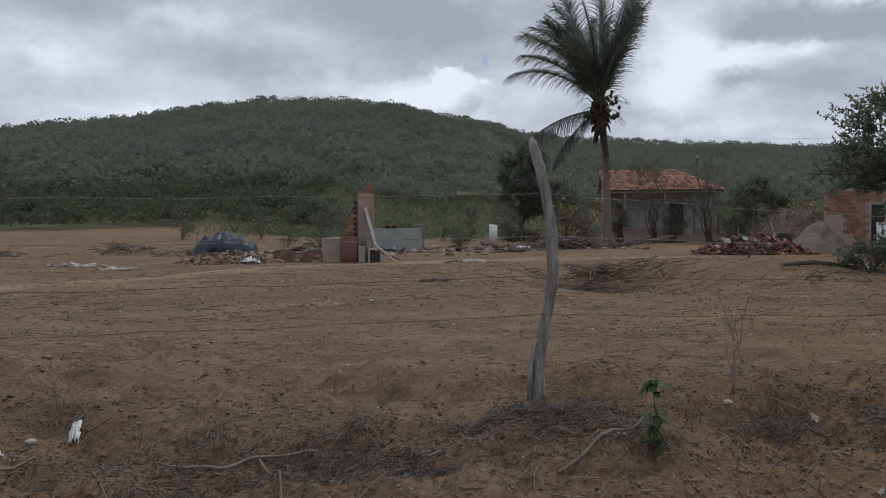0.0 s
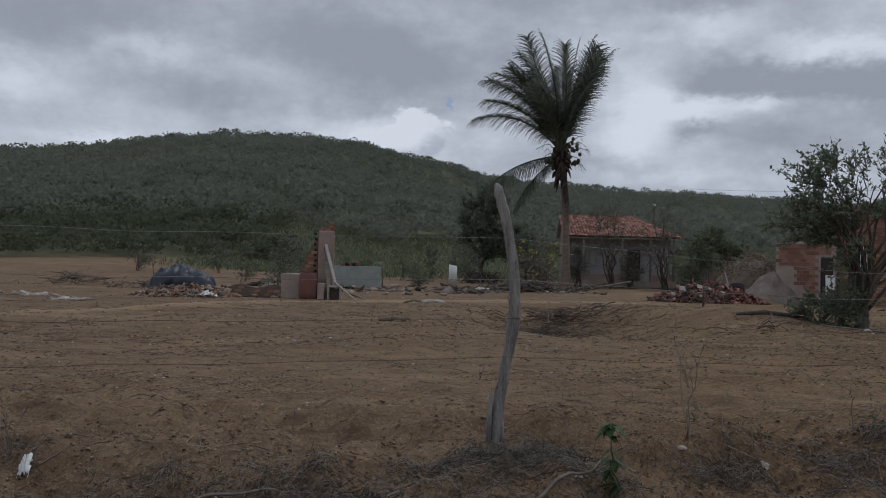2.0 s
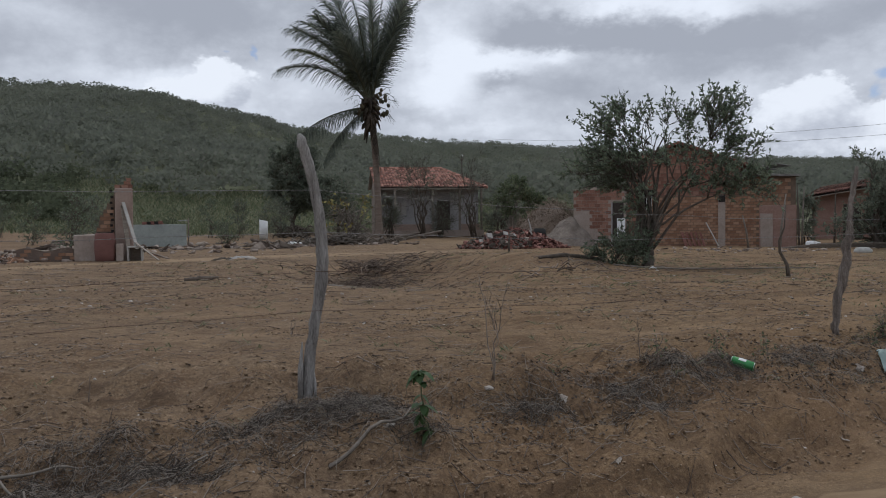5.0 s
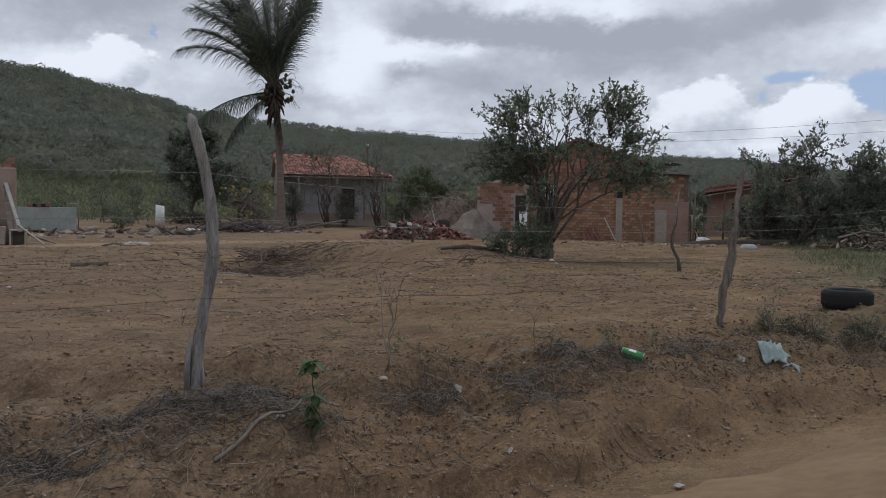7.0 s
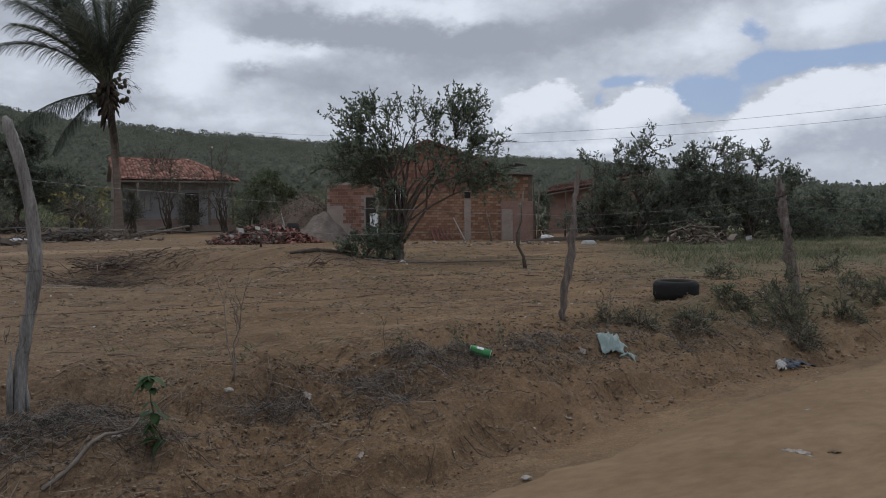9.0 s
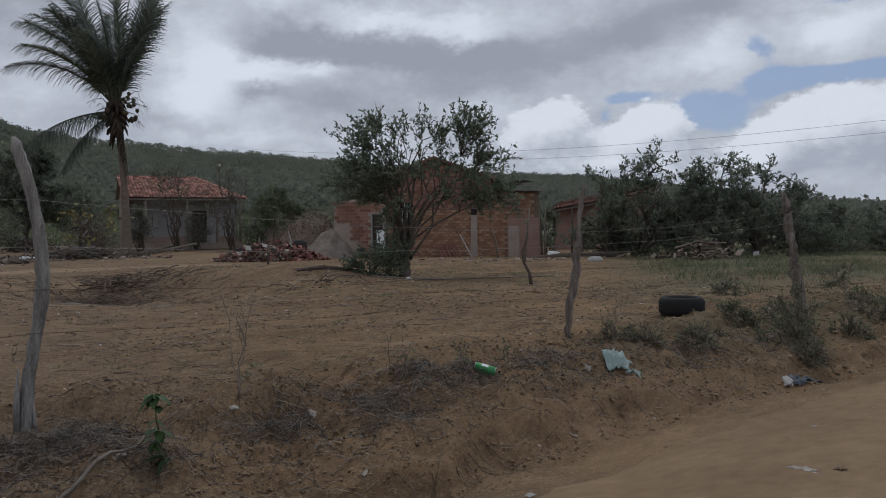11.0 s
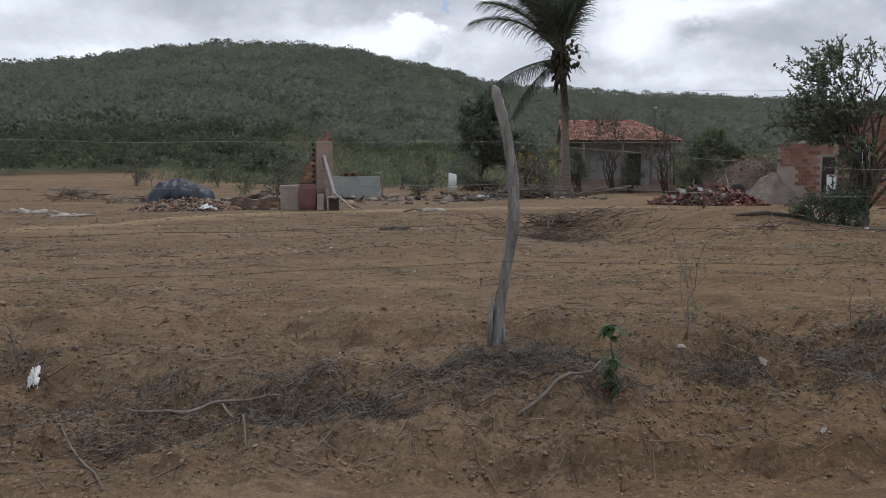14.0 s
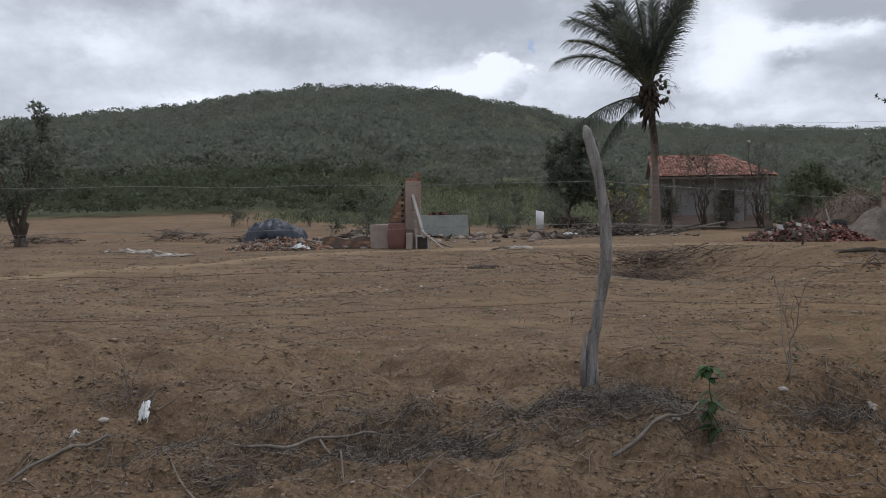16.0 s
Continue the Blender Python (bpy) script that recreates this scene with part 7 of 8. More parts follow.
boulder((20.9, 23.0), 0.25, "large grey rounded stone at the grass edge", M_CEMENT, 2)
boulder((1.88, 5.45), 0.028, "small pale pebble on the bank", seed=3)
boulder((-2.73, 5.22), 0.03, "pale clod-like stone near white litter", seed=4)
boulder((1.06, 4.89), 0.024, "flat pale stone beside a stick", seed=5)
boulder((-0.38, 6.15), 0.04, "dark clod on bare soil", M_CLOD, 6)
boulder((0.8, 27.0), 0.12, "pale stone on the cart track", seed=7)

# ---- scrap under the grove ----
brush("scrap_pile", (25.2, 21.6, gz(25.2, 21.6)), 2.1, 1.0, 0.6, 60, 1.4, 0.04, "heap of broken timber and scrap under the grove", 71, M_TWIG, 1, "scrap pile")
for i, (x, y, s) in enumerate([(24.3, 22.0, 0.35), (25.0, 21.4, 0.28), (26.0, 20.7, 0.34), (26.6, 20.3, 0.22), (23.6, 22.6, 0.2)]):
    o = block("scrap_sheet", (s, 0.04, s * 0.9), M_CEMENT if i % 2 else M_DEBRIS, None, (x, y, gz(x, y) + 0.12), (20 + 9 * i, 12 * i - 20, 40 * i), warp=0.03)
    tagged(o, "bent pale sheet thrown on a scrap heap", "sheet", "scrap sheets")


# ---- tyre ----
def tyre(at, label):
    h = thing("tyre", at, label, "tyre", turn=12)
    h.scale = (0.93, 0.93, 0.95)
    prof = [(0.205, 0.035), (0.235, 0.012), (0.275, 0.004), (0.302, 0.02), (0.318, 0.055), (0.322, 0.105), (0.318, 0.15), (0.300, 0.185), (0.270, 0.203), (0.235, 0.2), (0.205, 0.175), (0.215, 0.16), (0.285, 0.15), (0.295, 0.105), (0.285, 0.06), (0.215, 0.05)]
    n = 48
    th = np.linspace(0, math.tau, n, endpoint=False)
    V = np.array([(r_ * math.cos(t), r_ * math.sin(t), z * 1.3) for t in th for r_, z in prof])
    k = len(prof)
    F = [[i * k + j, ((i + 1) % n) * k + j, ((i + 1) % n) * k + (j + 1) % k, i * k + (j + 1) % k] for i in range(n) for j in range(k)]
    solid("casing", V, F, M_RUBBER, h, smooth=True)
    a = Acc()
    for i in range(56):
        t = i * math.tau / 56
        for z0, z1 in ((0.055, 0.12), (0.14, 0.21)):
            c, s = math.cos(t), math.sin(t)
            a.tube([(0.3135 * c, 0.3135 * s, z0), (0.3145 * math.cos(t + 0.03), 0.3145 * math.sin(t + 0.03), z1)], 0.0075, 4)
    a.ob("tread", M_RUBBER, h)
    return h


ty = tyre((8.56, 7.56, -0.035 + max(gz(8.56 + 0.3 * math.cos(a), 7.56 + 0.3 * math.sin(a)) for a in range(6))), "worn black car tyre lying flat on the sand")


# ---- litter on the bank ----
def crumpled(name, at, lx, ly, lift, mat, label, category, seed, turn=0.0, ragged=0.0):
    """A crumpled thin sheet: creased, folded, edges ragged; it rests on the soil."""
    n, m = 22, 16
    u, v = np.meshgrid(np.linspace(-1, 1, n), np.linspace(-1, 1, m), indexing="ij")
    x = u * lx * (1 + 0.25 * fbm(u * 2, v * 2, seed, 2) + ragged * fbm(u * 5, v * 5, seed + 9, 2))
    y = v * ly * (1 + 0.25 * fbm(u * 2 + 9, v * 2, seed + 3, 2) + ragged * fbm(u * 5, v * 5, seed + 12, 2))
    c, s = math.cos(radians(turn)), math.sin(radians(turn))
    wx, wy = at[0] + c * x - s * y, at[1] + s * x + c * y
    z = ground_z(wx, wy) + 0.012 + lift * (1 - (u * u + v * v) / 2) * (0.6 + 0.5 * np.abs(fbm(u * 2.6, v * 2.6, seed + 5, 3))) + 0.2 * lift * np.abs(fbm(u * 7, v * 7, seed + 7, 2))
    base = gz(*at)
    V = np.stack([wx - at[0], wy - at[1], z - base], -1).reshape(-1, 3)
    i, j = np.meshgrid(np.arange(n - 1), np.arange(m - 1), indexing="ij")
    ob = solid(name, V, np.stack([i * m + j, (i + 1) * m + j, (i + 1) * m + j + 1, i * m + j + 1], -1).reshape(-1, 4), mat, None, smooth=True)
    ob.location = (*at, base)
    md = ob.modifiers.new("thick", "SOLIDIFY")
    md.thickness = 0.002
    return tagged(ob, label, category)


crumpled("plastic_bag", (5.75, 5.80), 0.125, 0.09, 0.11, M_BAG, "crumpled pale green plastic bag on the bank", "bag", 3, -35)
crumpled("plastic_bag", (5.80, 5.63), 0.075, 0.028, 0.05, M_BAG, "torn-off handle of a pale green plastic bag", "bag", 33, -75)
crumpled("plastic_scrap", (-2.52, 5.38), 0.035, 0.06, 0.08, M_WHITE, "torn white plastic scrap beside a dry weed", "litter", 5, 20, 0.35)
crumpled("plastic_scrap", (-2.74, 4.86), 0.025, 0.02, 0.05, M_WHITE, "small white plastic scrap standing in the soil", "litter", 6, 60, 0.2)
crumpled("plastic_scrap", (7.75, 5.21), 0.2, 0.09, 0.05, M_TARP, "flattened dark plastic scrap at the road edge", "litter", 7, 10, 0.3)
crumpled("plastic_scrap", (7.5, 5.2), 0.07, 0.05, 0.03, M_PALE, "pale plastic scrap at the road edge", "litter", 27, 40, 0.3)
crumpled("paper_scrap", (3.21, 3.88), 0.0341, 0.0217, 0.0186, M_PALE, "pale scrap of paper at the road edge", "paper", 8, 20, 0.15)
crumpled("paper_scrap", (5.03, 3.33), 0.085, 0.036, 0.03, M_STONE, "dirty scrap of card on the road", "paper", 9, -50, 0.3)
crumpled("paper_scrap", (6.16, 3.99), 0.031, 0.0093, 0.00744, M_PALE, "pale scrap of paper on the road", "paper", 10, -10, 0.2)
crumpled("paper_scrap", (5.3, 3.21), 0.036, 0.026, 0.022, M_CLOD, "brown scrap on the road", "litter", 11, 0, 0.2)
crumpled("dry_leaf", (5.37, 5.81), 0.0341, 0.0155, 0.0186, M_STONE, "pale dry curled leaf near the plastic bag", "leaf", 12, -40, 0.3)
crumpled("dry_leaf", (5.35, 4.93), 0.0186, 0.00868, 0.0186, M_STONE, "pale dry leaf on the bank", "leaf", 13, 70, 0.2)
crumpled("dry_leaf", (4.27, 4.72), 0.031, 0.00868, 0.0124, M_STONE, "pale dry leaf on the bank", "leaf", 14, -10, 0.2)
crumpled("dry_leaf", (2.33, 4.34), 0.0217, 0.0155, 0.0124, M_STONE, "pale dry leaf on the bank", "leaf", 15, 30, 0.2)
crumpled("dry_leaf", (2.38, 5.27), 0.0248, 0.0155, 0.0155, M_STONE, "pale dry leaf on a straw patch", "leaf", 16, -20, 0.3)
crumpled("dry_leaf", (-0.12, 4.76), 0.0155, 0.0124, 0.0093, M_BARREL, "small reddish dry leaf in the litter", "leaf", 17, 10, 0.1)
crumpled("plastic_sheet", (3.7, 45.6), 0.42, 0.28, 0.22, M_WHITE, "crumpled white sheet on the ground before the palm", "sheet", 18, 15, 0.1)
crumpled("plastic_sheet", (0.55, 27.0), 0.38, 0.12, 0.1, M_PALE, "pale flattened sheet on the cart track", "sheet", 19, 10, 0.2)
crumpled("plastic_sheet", (-0.05, 26.85), 0.3, 0.1, 0.1, M_BARK, "dark rag on the cart track", "rag", 20, 25, 0.2)
crumpled("plastic_scrap", (9.2, 16.2), 0.06, 0.04, 0.06, M_WHITE, "white scrap on the yard", "litter", 21, 0, 0.2)
crumpled("plastic_scrap", (-7.35, 28.9), 0.3, 0.16, 0.22, M_WHITE, "torn white plastic on the brick pile", "litter", 22, 40, 0.3)


def drinks_can():
    h = thing("drinks_can", (4.17, 5.76, max(gz(4.17 + dx, 5.76 + dy) for dx in (-0.06, 0, 0.06) for dy in (-0.04, 0, 0.04)) + 0.034), "green drinks can lying on the bank", "can")
    h.matrix_world = pose(h.location.x, h.location.y, h.location.z, 0, 14, -42) @ Matrix.Scale(1.22, 4)
    bm = bmesh.new()
    prof = [(0.0, -0.078), (0.024, -0.078), (0.033, -0.068), (0.033, 0.066), (0.027, 0.078), (0.025, 0.074), (0.0, 0.074)]
    rings = [[bm.verts.new((z, r_ * math.cos(a * math.tau / 24), r_ * math.sin(a * math.tau / 24))) for a in range(24)] if r_ else [bm.verts.new((z, 0, 0))] for r_, z in prof]
    for p, q in zip(rings, rings[1:]):
        for a in range(24):
            b = (a + 1) % 24
            if len(p) == 1:
                bm.faces.new((p[0], q[b], q[a]))
            elif len(q) == 1:
                bm.faces.new((p[a], p[b], q[0]))
            else:
                bm.faces.new((p[a], p[b], q[b], q[a]))
    bmesh.ops.recalc_face_normals(bm, faces=bm.faces)
    part("body", bm, M_CAN, h, smooth=True)
    for nm, x, w, mat in (("rim", 0.074, 0.006, M_ALU), ("rim", -0.072, 0.006, M_ALU)):
        a = Acc()
        th = np.linspace(0, math.tau, 25)
        a.tube(np.stack([0 * th + x, 0.029 * np.cos(th), 0.029 * np.sin(th)], 1), w * 0.5, 4)
        a.ob(nm, mat, h)
    a = Acc()
    th = np.linspace(0.6, 2.4, 10)
    V = [(x, 0.0336 * math.cos(t), 0.0336 * math.sin(t)) for t in th for x in (-0.03, 0.02)]
    a.add(V, [[2 * i, 2 * i + 1, 2 * i + 3, 2 * i + 2] for i in range(9)])
    a.ob("printed_patch", M_WHITE, h, "plain pale printed patch")


drinks_can()


# ---- seedling, twigs, bushes on the bank ----
def seedling(at):
    r = np.random.default_rng(2)
    h = thing("seedling", (*at, gz(*at)), "bright green leafy seedling on the bank", "seedling")
    a = Acc()
    stem = bent((0, 0, -0.03), (-0.06, 0, 0.40), r, 0, 7, 0.03)
    a.tube(stem, np.linspace(0.007, 0.003, 7), 5)
    a.ob("stem", M_LEAFL, h)
    for k in range(58):
        t = r.random()
        p = stem[min(6, int(t * 7))] if k > 4 else stem[6]
        az = r.uniform(0, math.tau)
        L, w = r.uniform(0.05, 0.11) * (1.25 - 0.5 * t), r.uniform(0.016, 0.030)
        if 0.68 < t < 0.85:
            L *= 0.6
        d = np.array([math.cos(az) * 0.75, math.sin(az) * 0.75, r.uniform(-0.9, 0.25)])
        d /= np.linalg.norm(d)
        side = np.cross(d, (0, 0, 1))
        side /= np.linalg.norm(side)
        V = []
        for s, ww, dr in ((0.05, 0.1, 0), (0.3, 0.9, -0.02), (0.6, 1.0, -0.10), (0.85, 0.6, -0.24), (1.0, 0.05, -0.36)):
            c = p + d * L * s + np.array([0, 0, dr * L])
            V += [c - side * w * ww + np.array([0, 0, 0.006 * ww]), c, c + side * w * ww + np.array([0, 0, 0.006 * ww])]
        solid("leaf", np.array(V), [[3 * i + j, 3 * i + j + 1, 3 * i + j + 4, 3 * i + j + 3] for i in range(4) for j in range(2)], M_SEED, h, smooth=True)


seedling((1.27, 4.74))


def bare_weed(at, hgt, seed, label, stems=3, leaves=0, lean=1.0):
    r = np.random.default_rng(seed)
    h = thing("dry_weed", (*at, gz(*at)), label, "weed", "dry weeds")
    a, b = Acc(), Acc()
    for k in range(stems):
        e = np.array([r.normal() * 0.16 * hgt * lean, r.normal() * 0.1 * hgt * lean, hgt * r.uniform(0.65, 1.0)])
        ln = bent((r.normal() * 0.012, r.normal() * 0.012, -0.02), e, r, 0.02, 7, 0.02)
        a.tube(ln, np.linspace(0.0055, 0.002, 7), 4)
        for i in range(2, 6):
            v = np.array([r.normal() * 0.12, r.normal() * 0.1, 0.16]) * hgt * r.uniform(0.5, 1)
            a.tube(bent(ln[i], ln[i] + v, r, 0.05, 4, 0.04), np.linspace(0.0025, 0.0012, 4), 3)
            if leaves:
                P = ln[i] + v + r.normal(size=(leaves, 3)) * 0.03
                A = unit(leaves, r) * 0.018
                B = np.cross(A, unit(leaves, r))
                b.cards(P, A, B / np.linalg.norm(B, axis=1)[:, None] * 0.008)
    a.ob("stem", M_TWIG, h)
    if leaves:
        b.ob("foliage", M_LEAFL, h)


bare_weed((1.93, 5.52), 0.78, 3, "thin bare dry weed standing on the bank", 3, 0, 0.4)
bare_weed((2.9, 8.4), 0.5, 4, "thin bare dry weed on the field", 2)
bare_weed((3.48, 6.2), 0.45, 5, "thin bare dry weed on the bank", 1)
bare_weed((-2.75, 5.62), 0.42, 6, "thin bare dry weed behind white litter", 4)
bare_weed((-0.9, 6.4), 0.22, 7, "short bare dry weed", 1)
bare_weed((6.43, 6.6), 0.62, 8, "thin bare dry weed behind the plastic bag", 4, 2)
bare_weed((7.1, 6.5), 0.4, 9, "thin bare dry weed on the bank", 3, 3)
bare_weed((3.95, 5.75), 0.28, 10, "small dry weed beside the can", 4, 3)
bare_weed((3.3, 5.6), 0.3, 14, "small dry weed on the bank", 4, 2)
bare_weed((4.5, 5.9), 0.22, 15, "small dry weed on the bank", 3, 3)
bare_weed((9.4, 6.4), 0.8, 11, "tall dry weed beside the thick post", 5, 2)
bare_weed((10.8, 6.6), 0.7, 12, "tall dry weed beside the thick post", 4, 2)
bare_weed((0.75, 8.9), 0.2, 13, "short bare dry weed on the field", 2)
for i, (x, y, w, h_) in enumerate([(8.66, 6.0, 0.42, 0.30), (9.5, 6.5, 0.36, 0.55), (8.95, 6.3, 0.4, 0.42), (8.54, 6.69, 0.3, 0.18), (7.75, 6.45, 0.3, 0.12), (6.74, 6.4, 0.34, 0.13), (6.5, 6.63, 0.3, 0.12), (7.3, 6.2, 0.26, 0.12), (8.42, 5.72, 0.3, 0.12), (9.87, 6.05, 0.36, 0.2), (11.6, 6.9, 0.4, 0.35),
                                   (13.5, 8.5, 0.5, 0.5), (12.5, 6.9, 0.4, 0.3), (11.9, 9.6, 0.35, 0.22)]):
    z = gz(x, y)
    tree("bank_bush", (x, y, z), lumps(x, y, z, h_ * 1.1, w, 6, 300 + i, 0.2), "low grey-green bush on the bank", "bush", "bank bushes", limbs=7, targets=40, twigs=5, twig_len=0.09 + 0.1 * w, leaves=3 if h_ < 0.16 else 7, leaf_up=0.15, leaf=(0.017, 0.007), trunk_r=0.014,
         seed=100 + i, bark=M_TWIG, leafm=M_LEAFL, stems=4, fork=0.1)


# ---- dry litter mats and crumbs over the soil ----
def stalks(a, q, z, w):
    """Many thin three-sided stalks at once: q (n, k, 2) and z (n, k) are their lines, w (n) their radii."""
    n, k = z.shape
    pts = np.concatenate([q, z[..., None]], -1)
    tan = pts[:, -1] - pts[:, 0]
    tan /= np.linalg.norm(tan, axis=1)[:, None] + 1e-9
    side = np.cross(tan, (0, 0, 1.0))
    side /= np.linalg.norm(side, axis=1)[:, None] + 1e-9
    up = np.cross(side, tan)
    taper = np.linspace(1, 0.5, k)[None, :, None]
    ring = [pts + (w[:, None, None] * taper) * (math.cos(t) * side + math.sin(t) * up)[:, None] for t in (math.pi / 2, math.pi * 7 / 6, math.pi * 11 / 6)]
    V = np.stack(ring, 2).reshape(-1, 3)
    F = np.array([[i * 3 + j, i * 3 + (j + 1) % 3, (i + 1) * 3 + (j + 1) % 3, (i + 1) * 3 + j] for i in range(k - 1) for j in range(3)])
    a.add(V, (F[None] + (np.arange(n) * k * 3)[:, None, None]).reshape(-1, 4))


def straw(name, patches, label, seed):
    """Tangled dry stalks; patches: x, y, half widths, count."""
    r = np.random.default_rng(seed)
    a = Acc()
    for px, py, rx, ry, n in patches:
        n = int(n * 2.1)
        c = np.stack([px + r.normal(size=n) * rx * 0.72, py + r.normal(size=n) * ry * 0.8], 1)
        c = c[fbm(c[:, 0] * 3.2, c[:, 1] * 4.5, 97, 2) > -0.22]
        n = len(c)
        az, L = r.uniform(0, math.tau, n), 0.03 + 0.17 * r.random(n) ** 1.6
        d = np.stack([np.cos(az), np.sin(az)], 1) * L[:, None] / 2
        bend = r.normal(size=(n, 2)) * L[:, None] * 0.14
        q = np.stack([c - d, c - d * 0.3 + bend, c + d * 0.4 + bend, c + d], 1)
        z = ground_z(q[..., 0], q[..., 1]) + 0.004 + np.abs(r.normal(size=(n, 1))) * 0.022 + np.array([0, 1, 1, 0.4]) * np.abs(r.normal(size=(n, 1))) * 0.018
        stalks(a, q, z, r.uniform(0.0008, 0.0022, n))
    return tagged(a.ob(name, M_STRAW), label, "dry litter", kind="stuff")


straw("straw_litter", [(-1.85, 4.9, 0.4, 0.16, 110), (-1.1, 4.75, 0.35, 0.16, 90), (-2.4, 4.6, 0.3, 0.14, 50), (0.55, 4.85, 0.4, 0.14, 120), (0.72, 5.3, 0.30, 0.25, 900), (0.9, 5.55, 0.22, 0.2, 420), (0.98, 5.5, 0.16, 0.14, 700), (0.25, 5.4, 0.3, 0.16, 420), (-0.18, 4.85, 0.32, 0.18, 520), (-0.65, 5.1, 0.35, 0.2, 320), (-0.9, 4.8, 0.3, 0.15, 220), (-1.42, 5.25, 0.3, 0.16, 180), (1.23, 4.86, 0.22, 0.16, 200),
                       (1.6, 5.6, 0.2, 0.12, 130)], "grey tangled dry grass litter at the foot of the post", 201)
straw("straw_litter", [(2.12, 5.22, 0.28, 0.14, 300), (2.36, 5.03, 0.25, 0.14, 200), (2.94, 5.33, 0.25, 0.16, 240), (3.39, 5.62, 0.28, 0.2, 460), (3.97, 5.78, 0.25, 0.16, 300), (4.49, 5.84, 0.3, 0.16, 300), (3.0, 5.0, 0.3, 0.15, 180), (5.2, 5.9, 0.35, 0.2, 260), (-1.6, 4.4, 0.35, 0.12, 170), (-2.8, 5.65, 0.3, 0.15, 140)],
      "grey tangled dry grass litter along the bank", 202)
straw("straw_litter", [(4.96, 6.04, 0.4, 0.16, 200), (6.39, 6.51, 0.4, 0.25, 320), (6.38, 5.71, 0.4, 0.16, 220), (7.1, 6.1, 0.5, 0.25, 320), (8.4, 6.0, 0.6, 0.3, 300), (9.3, 6.4, 0.5, 0.3, 200), (4.78, 5.42, 0.3, 0.12, 80)], "grey tangled dry grass litter below the plastic bag", 203)


def leaf_litter(name, patches, label, seed):
    """Dead brown leaves lying flat under and around the stalks."""
    r = np.random.default_rng(seed)
    a = Acc()
    for px, py, rx, ry, n in patches:
        n = int(n * 0.62)
        c = np.stack([px + r.normal(size=n) * rx, py + r.normal(size=n) * ry], 1)
        P = np.column_stack([c, ground_z(c[:, 0], c[:, 1]) + 0.006 + np.abs(r.normal(size=n)) * 0.008])
        az = r.uniform(0, math.tau, n)
        s = r.uniform(0.005, 0.017, n)[:, None]
        A = np.stack([np.cos(az), np.sin(az), r.normal(size=n) * 0.35], 1) * s
        B = np.stack([-np.sin(az), np.cos(az), r.normal(size=n) * 0.35], 1) * s * r.uniform(0.3, 0.7, n)[:, None]
        a.cards(P, A, B)
    return tagged(a.ob(name, M_LITTER), label, "dry leaves", kind="stuff")


leaf_litter("leaf_litter", [(-2.3, 4.7, 0.6, 0.25, 1500), (-1.7, 4.95, 0.6, 0.25, 2000), (-0.9, 4.85, 0.55, 0.25, 1800), (0.0, 4.8, 0.5, 0.25, 1500), (2.9, 5.55, 0.4, 0.22, 1400), (6.8, 5.9, 0.6, 0.3, 1500), (0.95, 5.47, 0.2, 0.16, 2200), (0.7, 5.3, 0.5, 0.28, 2200), (-0.3, 5.0, 0.6, 0.3, 1600), (-1.2, 5.0, 0.6, 0.3, 1000), (1.4, 5.0, 0.4, 0.25, 700), (2.2, 5.1, 0.45, 0.22, 2000), (3.3, 5.5, 0.55, 0.32, 3200), (4.3, 5.7, 0.6, 0.3, 2600), (6.2, 6.1, 0.8, 0.4, 3400), (5.2, 5.6, 0.6, 0.4, 1600),
                            (7.4, 6.0, 0.9, 0.45, 2600), (-2.6, 5.2, 0.5, 0.4, 600), (-1.6, 4.4, 0.6, 0.2, 500)], "dark dead leaves matted along the bank", 210)


def fan(n, r0, r1, a0, a1, r, power=1.0):
    """Points spread so that near and far soil is strewn alike to the eye."""
    rad = r0 * (r1 / r0) ** (r.random(n) ** power)
    az = np.radians(r.uniform(a0, a1, n))
    return rad * np.sin(az), rad * np.cos(az), rad


def crumbs(name, n, size, mat, label, seed, flatness=0.6, r1=40, thin=None, on_road=0.06):
    r = np.random.default_rng(seed)
    x, y, rad = fan(n, 4.1, r1, -36, 64, r)
    d = y - road_edge(x)
    ok = (d > 0.15) | (r.random(n) < on_road)
    if thin is not None:
        ok &= thin(x, y, r)
    x, y, rad = x[ok], y[ok], rad[ok]
    z = ground_z(x, y)
    m = len(x)
    base = np.array([(i, j, k) for k in (-1, 1) for j in (-1, 1) for i in (-1, 1)], float) * 0.5
    s = size * (0.35 + r.random(m) ** 2.5 * 1.6) * np.clip(rad / 7, 0.8, 2.2)
    V = base[None] * (s[:, None] * np.stack([r.uniform(0.7, 1.5, m), r.uniform(0.6, 1.1, m), flatness * r.uniform(0.6, 1.3, m)], 1))[:, None]
    V = V * (1 - 0.35 * (base[None, :, 2:] > 0)) + r.normal(size=(m, 8, 3)) * s[:, None, None] * 0.09
    t = r.uniform(0, math.tau, m)
    c, sn = np.cos(t)[:, None], np.sin(t)[:, None]
    V = np.stack([V[..., 0] * c - V[..., 1] * sn, V[..., 0] * sn + V[..., 1] * c, V[..., 2]], -1)
    V += np.stack([x, y, z + s * flatness * 0.22], 1)[:, None]
    F = CHUNK_F[None] + (np.arange(m) * 8)[:, None, None]
    return tagged(solid(name, V.reshape(-1, 3), F.reshape(-1, 4), mat), label, "clods", kind="stuff")


def patchy(x, y, r):
    return r.random(len(x)) < 0.25 + 0.75 * (fbm(x * 0.6, y * 1.1, 95, 3) > 0.05)


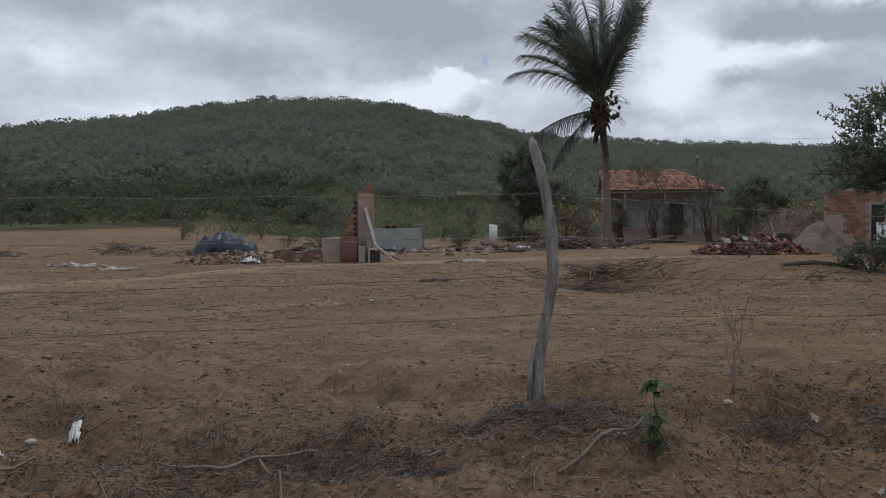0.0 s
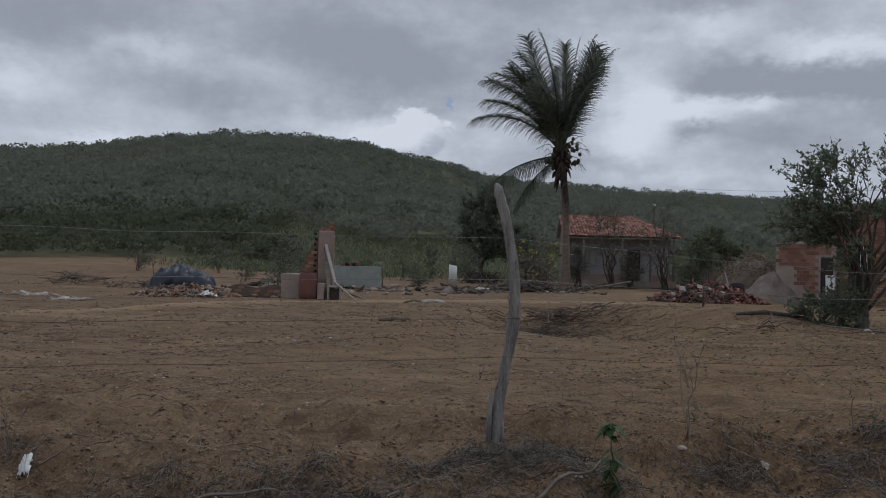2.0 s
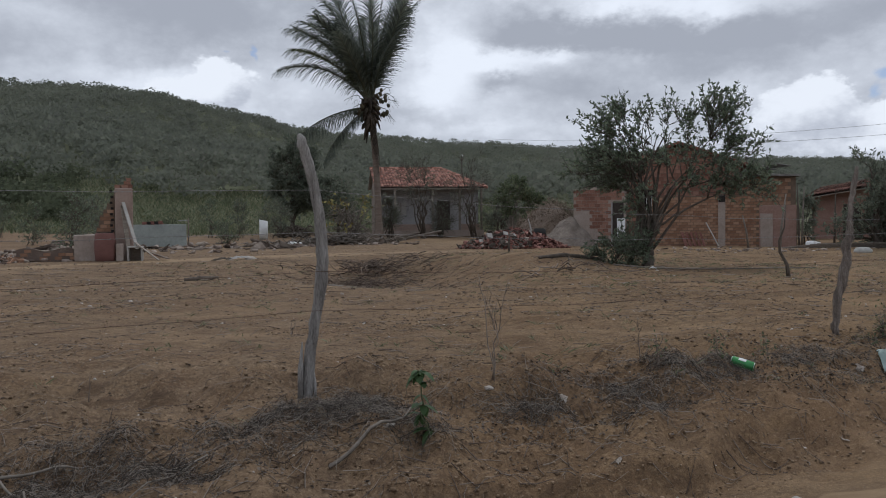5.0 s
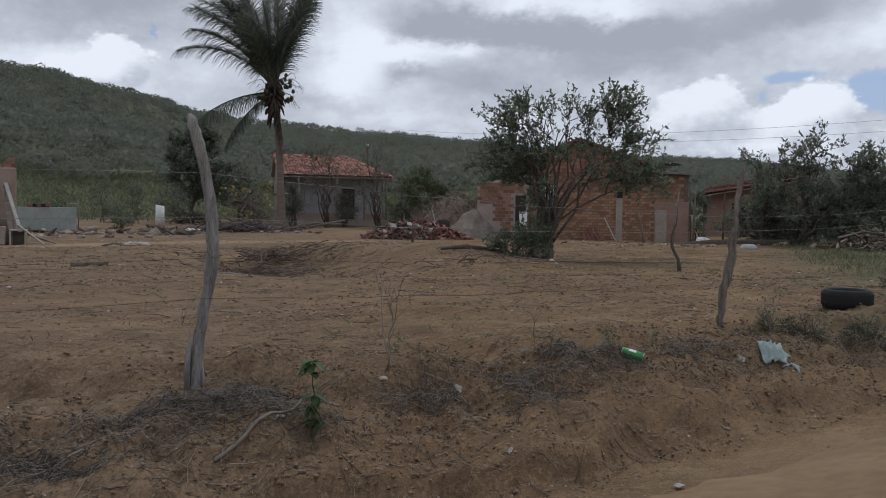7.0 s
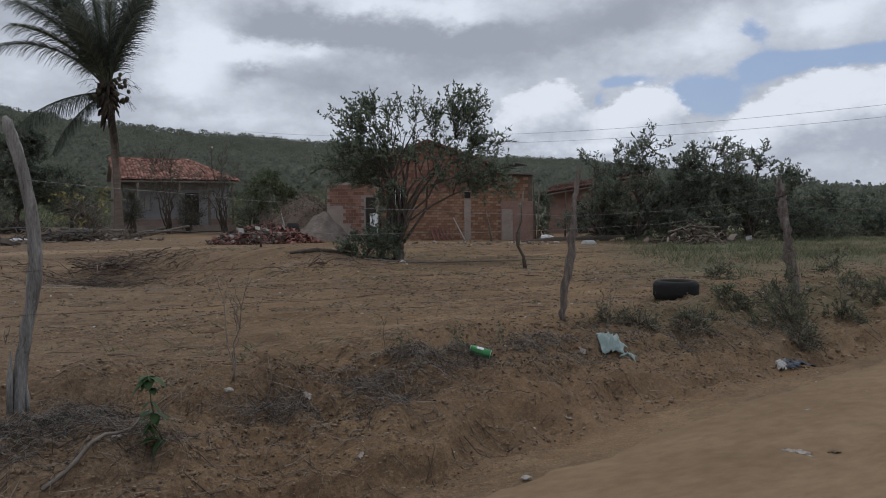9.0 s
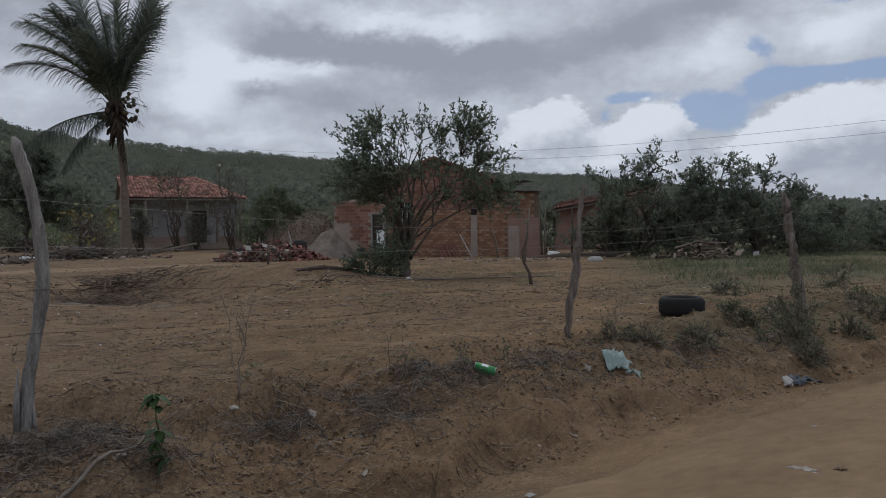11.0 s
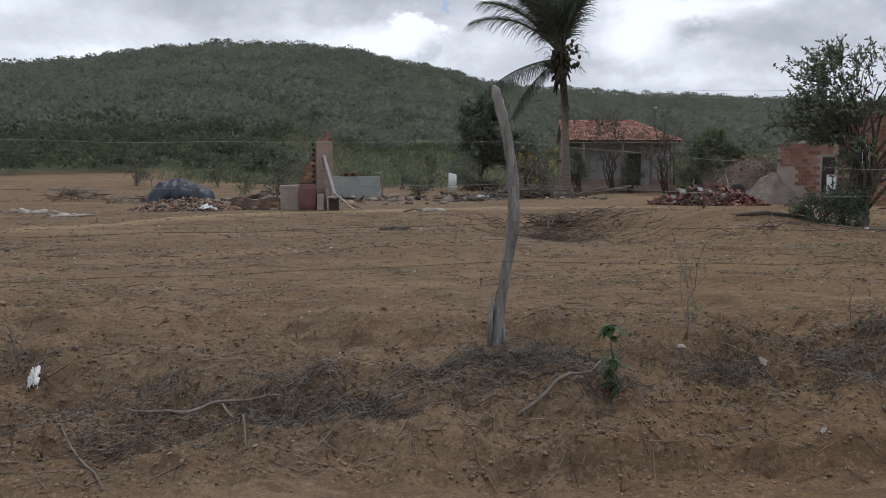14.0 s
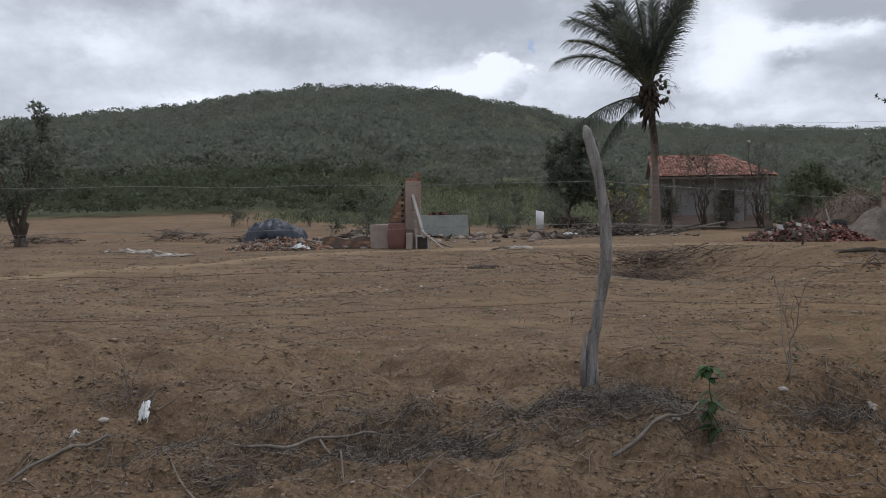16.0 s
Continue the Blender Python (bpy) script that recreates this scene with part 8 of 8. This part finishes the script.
def off_bank(x, y, r):
    return patchy(x, y, r) & ((y - road_edge(x) > 1.7) | (r.random(len(x)) < 0.2))


crumbs("soil_clods", 46000, 0.015, M_CLOD, "crumbs and clods of reddish soil", 301, 0.65, 40, patchy)
crumbs("dark_crumbs", 60000, 0.0145, M_DUNG, "dark crumbs of bark, dung and dead leaves", 302, 0.22, 45, off_bank, 0.01)
def bank_only(x, y, r):
    d = y - road_edge(x)
    return (d > 0.1) & (d < 2.6)


crumbs("bank_clods", 15000, 0.018, M_CLOD, "lumps of crumbled soil on the bank", 304, 0.7, 14, bank_only)
crumbs("bank_chips", 9000, 0.013, M_LITTER, "dark chips of bark and dead leaf on the bank", 306, 0.25, 14, bank_only)
crumbs("pale_pebbles", 1300, 0.015, M_STONE, "pale pebbles scattered over the soil", 303, 0.6, 40)


def ground_twigs(n, seed):
    r = np.random.default_rng(seed)
    x, y, rad = fan(n, 4.2, 32, -36, 62, r)
    ok = (y - road_edge(x) > 0.3) & (patchy(x, y, r) | bank_only(x, y, r))
    x, y, d = x[ok], y[ok], rad[ok]
    n = len(x)
    big = np.clip(d / 8, 1, 2)
    t, L = r.normal(size=n) * 0.5 + 1.5 * (r.random(n) > 0.6), r.uniform(0.04, 0.26, n) * big
    v = np.stack([np.cos(t), np.sin(t)], 1) * L[:, None] / 2
    c = np.stack([x, y], 1)
    q = np.stack([c - v, c + r.normal(size=(n, 2)) * L[:, None] * 0.08, c + v], 1)
    w = r.uniform(0.0015, 0.005, n) * big
    a = Acc()
    stalks(a, q, ground_z(q[..., 0], q[..., 1]) + w[:, None] + np.abs(r.normal(size=(n, 1))) * 0.006, w)
    return tagged(a.ob("ground_twigs", M_TWIG), "small dry twigs lying over the soil", "twigs", kind="stuff")


ground_twigs(6500, 305)

# ---- far things: mast, lamp pole, power lines ----
mz_ = float(ground_z(np.array([-85.5]), np.array([358.0]))[0])
g = thing("radio_mast", (-85.5, 358.0, mz_), "thin steel radio mast on the hilltop", "mast")
a = Acc()
a.tube([(0, 0, 0), (0, 0, 9.5)], [0.16, 0.09], 4)
a.ob("pole", M_STEEL, g)
a = Acc()
for z in (4.5, 6.5, 8.5):
    a.tube([(-0.5, 0, z), (0.5, 0, z)], 0.07, 4)
a.ob("crossbars", M_STEEL, g)
g = thing("lamp_pole", (18.1, 62.0, gz(18.1, 62)), "slim pole with a small white lamp behind the farmhouse", "lamp pole")
a = Acc()
a.tube([(0, 0, -0.2), (0, 0, 6.0)], [0.05, 0.035], 6)
a.ob("pole", M_BARK, g)
block("lamp_head", (0.2, 0.16, 0.15), M_WHITE, g, (0, 0, 5.95), (0, 15, 0), bevel=0.06)
for z0, z1, nm in ((9.6, 9.3, 0), (8.9, 8.5, 1)):
    t = np.linspace(0, 1, 60)[:, None]
    p, q = np.array([30.0, 90.0, z0 + 1.6]), np.array([60.0, 8.0, z1 + 0.6])
    pts = p + (q - p) * t
    pts[:, 2] -= 2.2 * (4 * t * (1 - t))[:, 0]
    a = Acc()
    a.tube(pts, 0.012, 4)
    tagged(a.ob("power_line", M_STEEL), "thin overhead power line crossing the sky", "power line", "power lines")
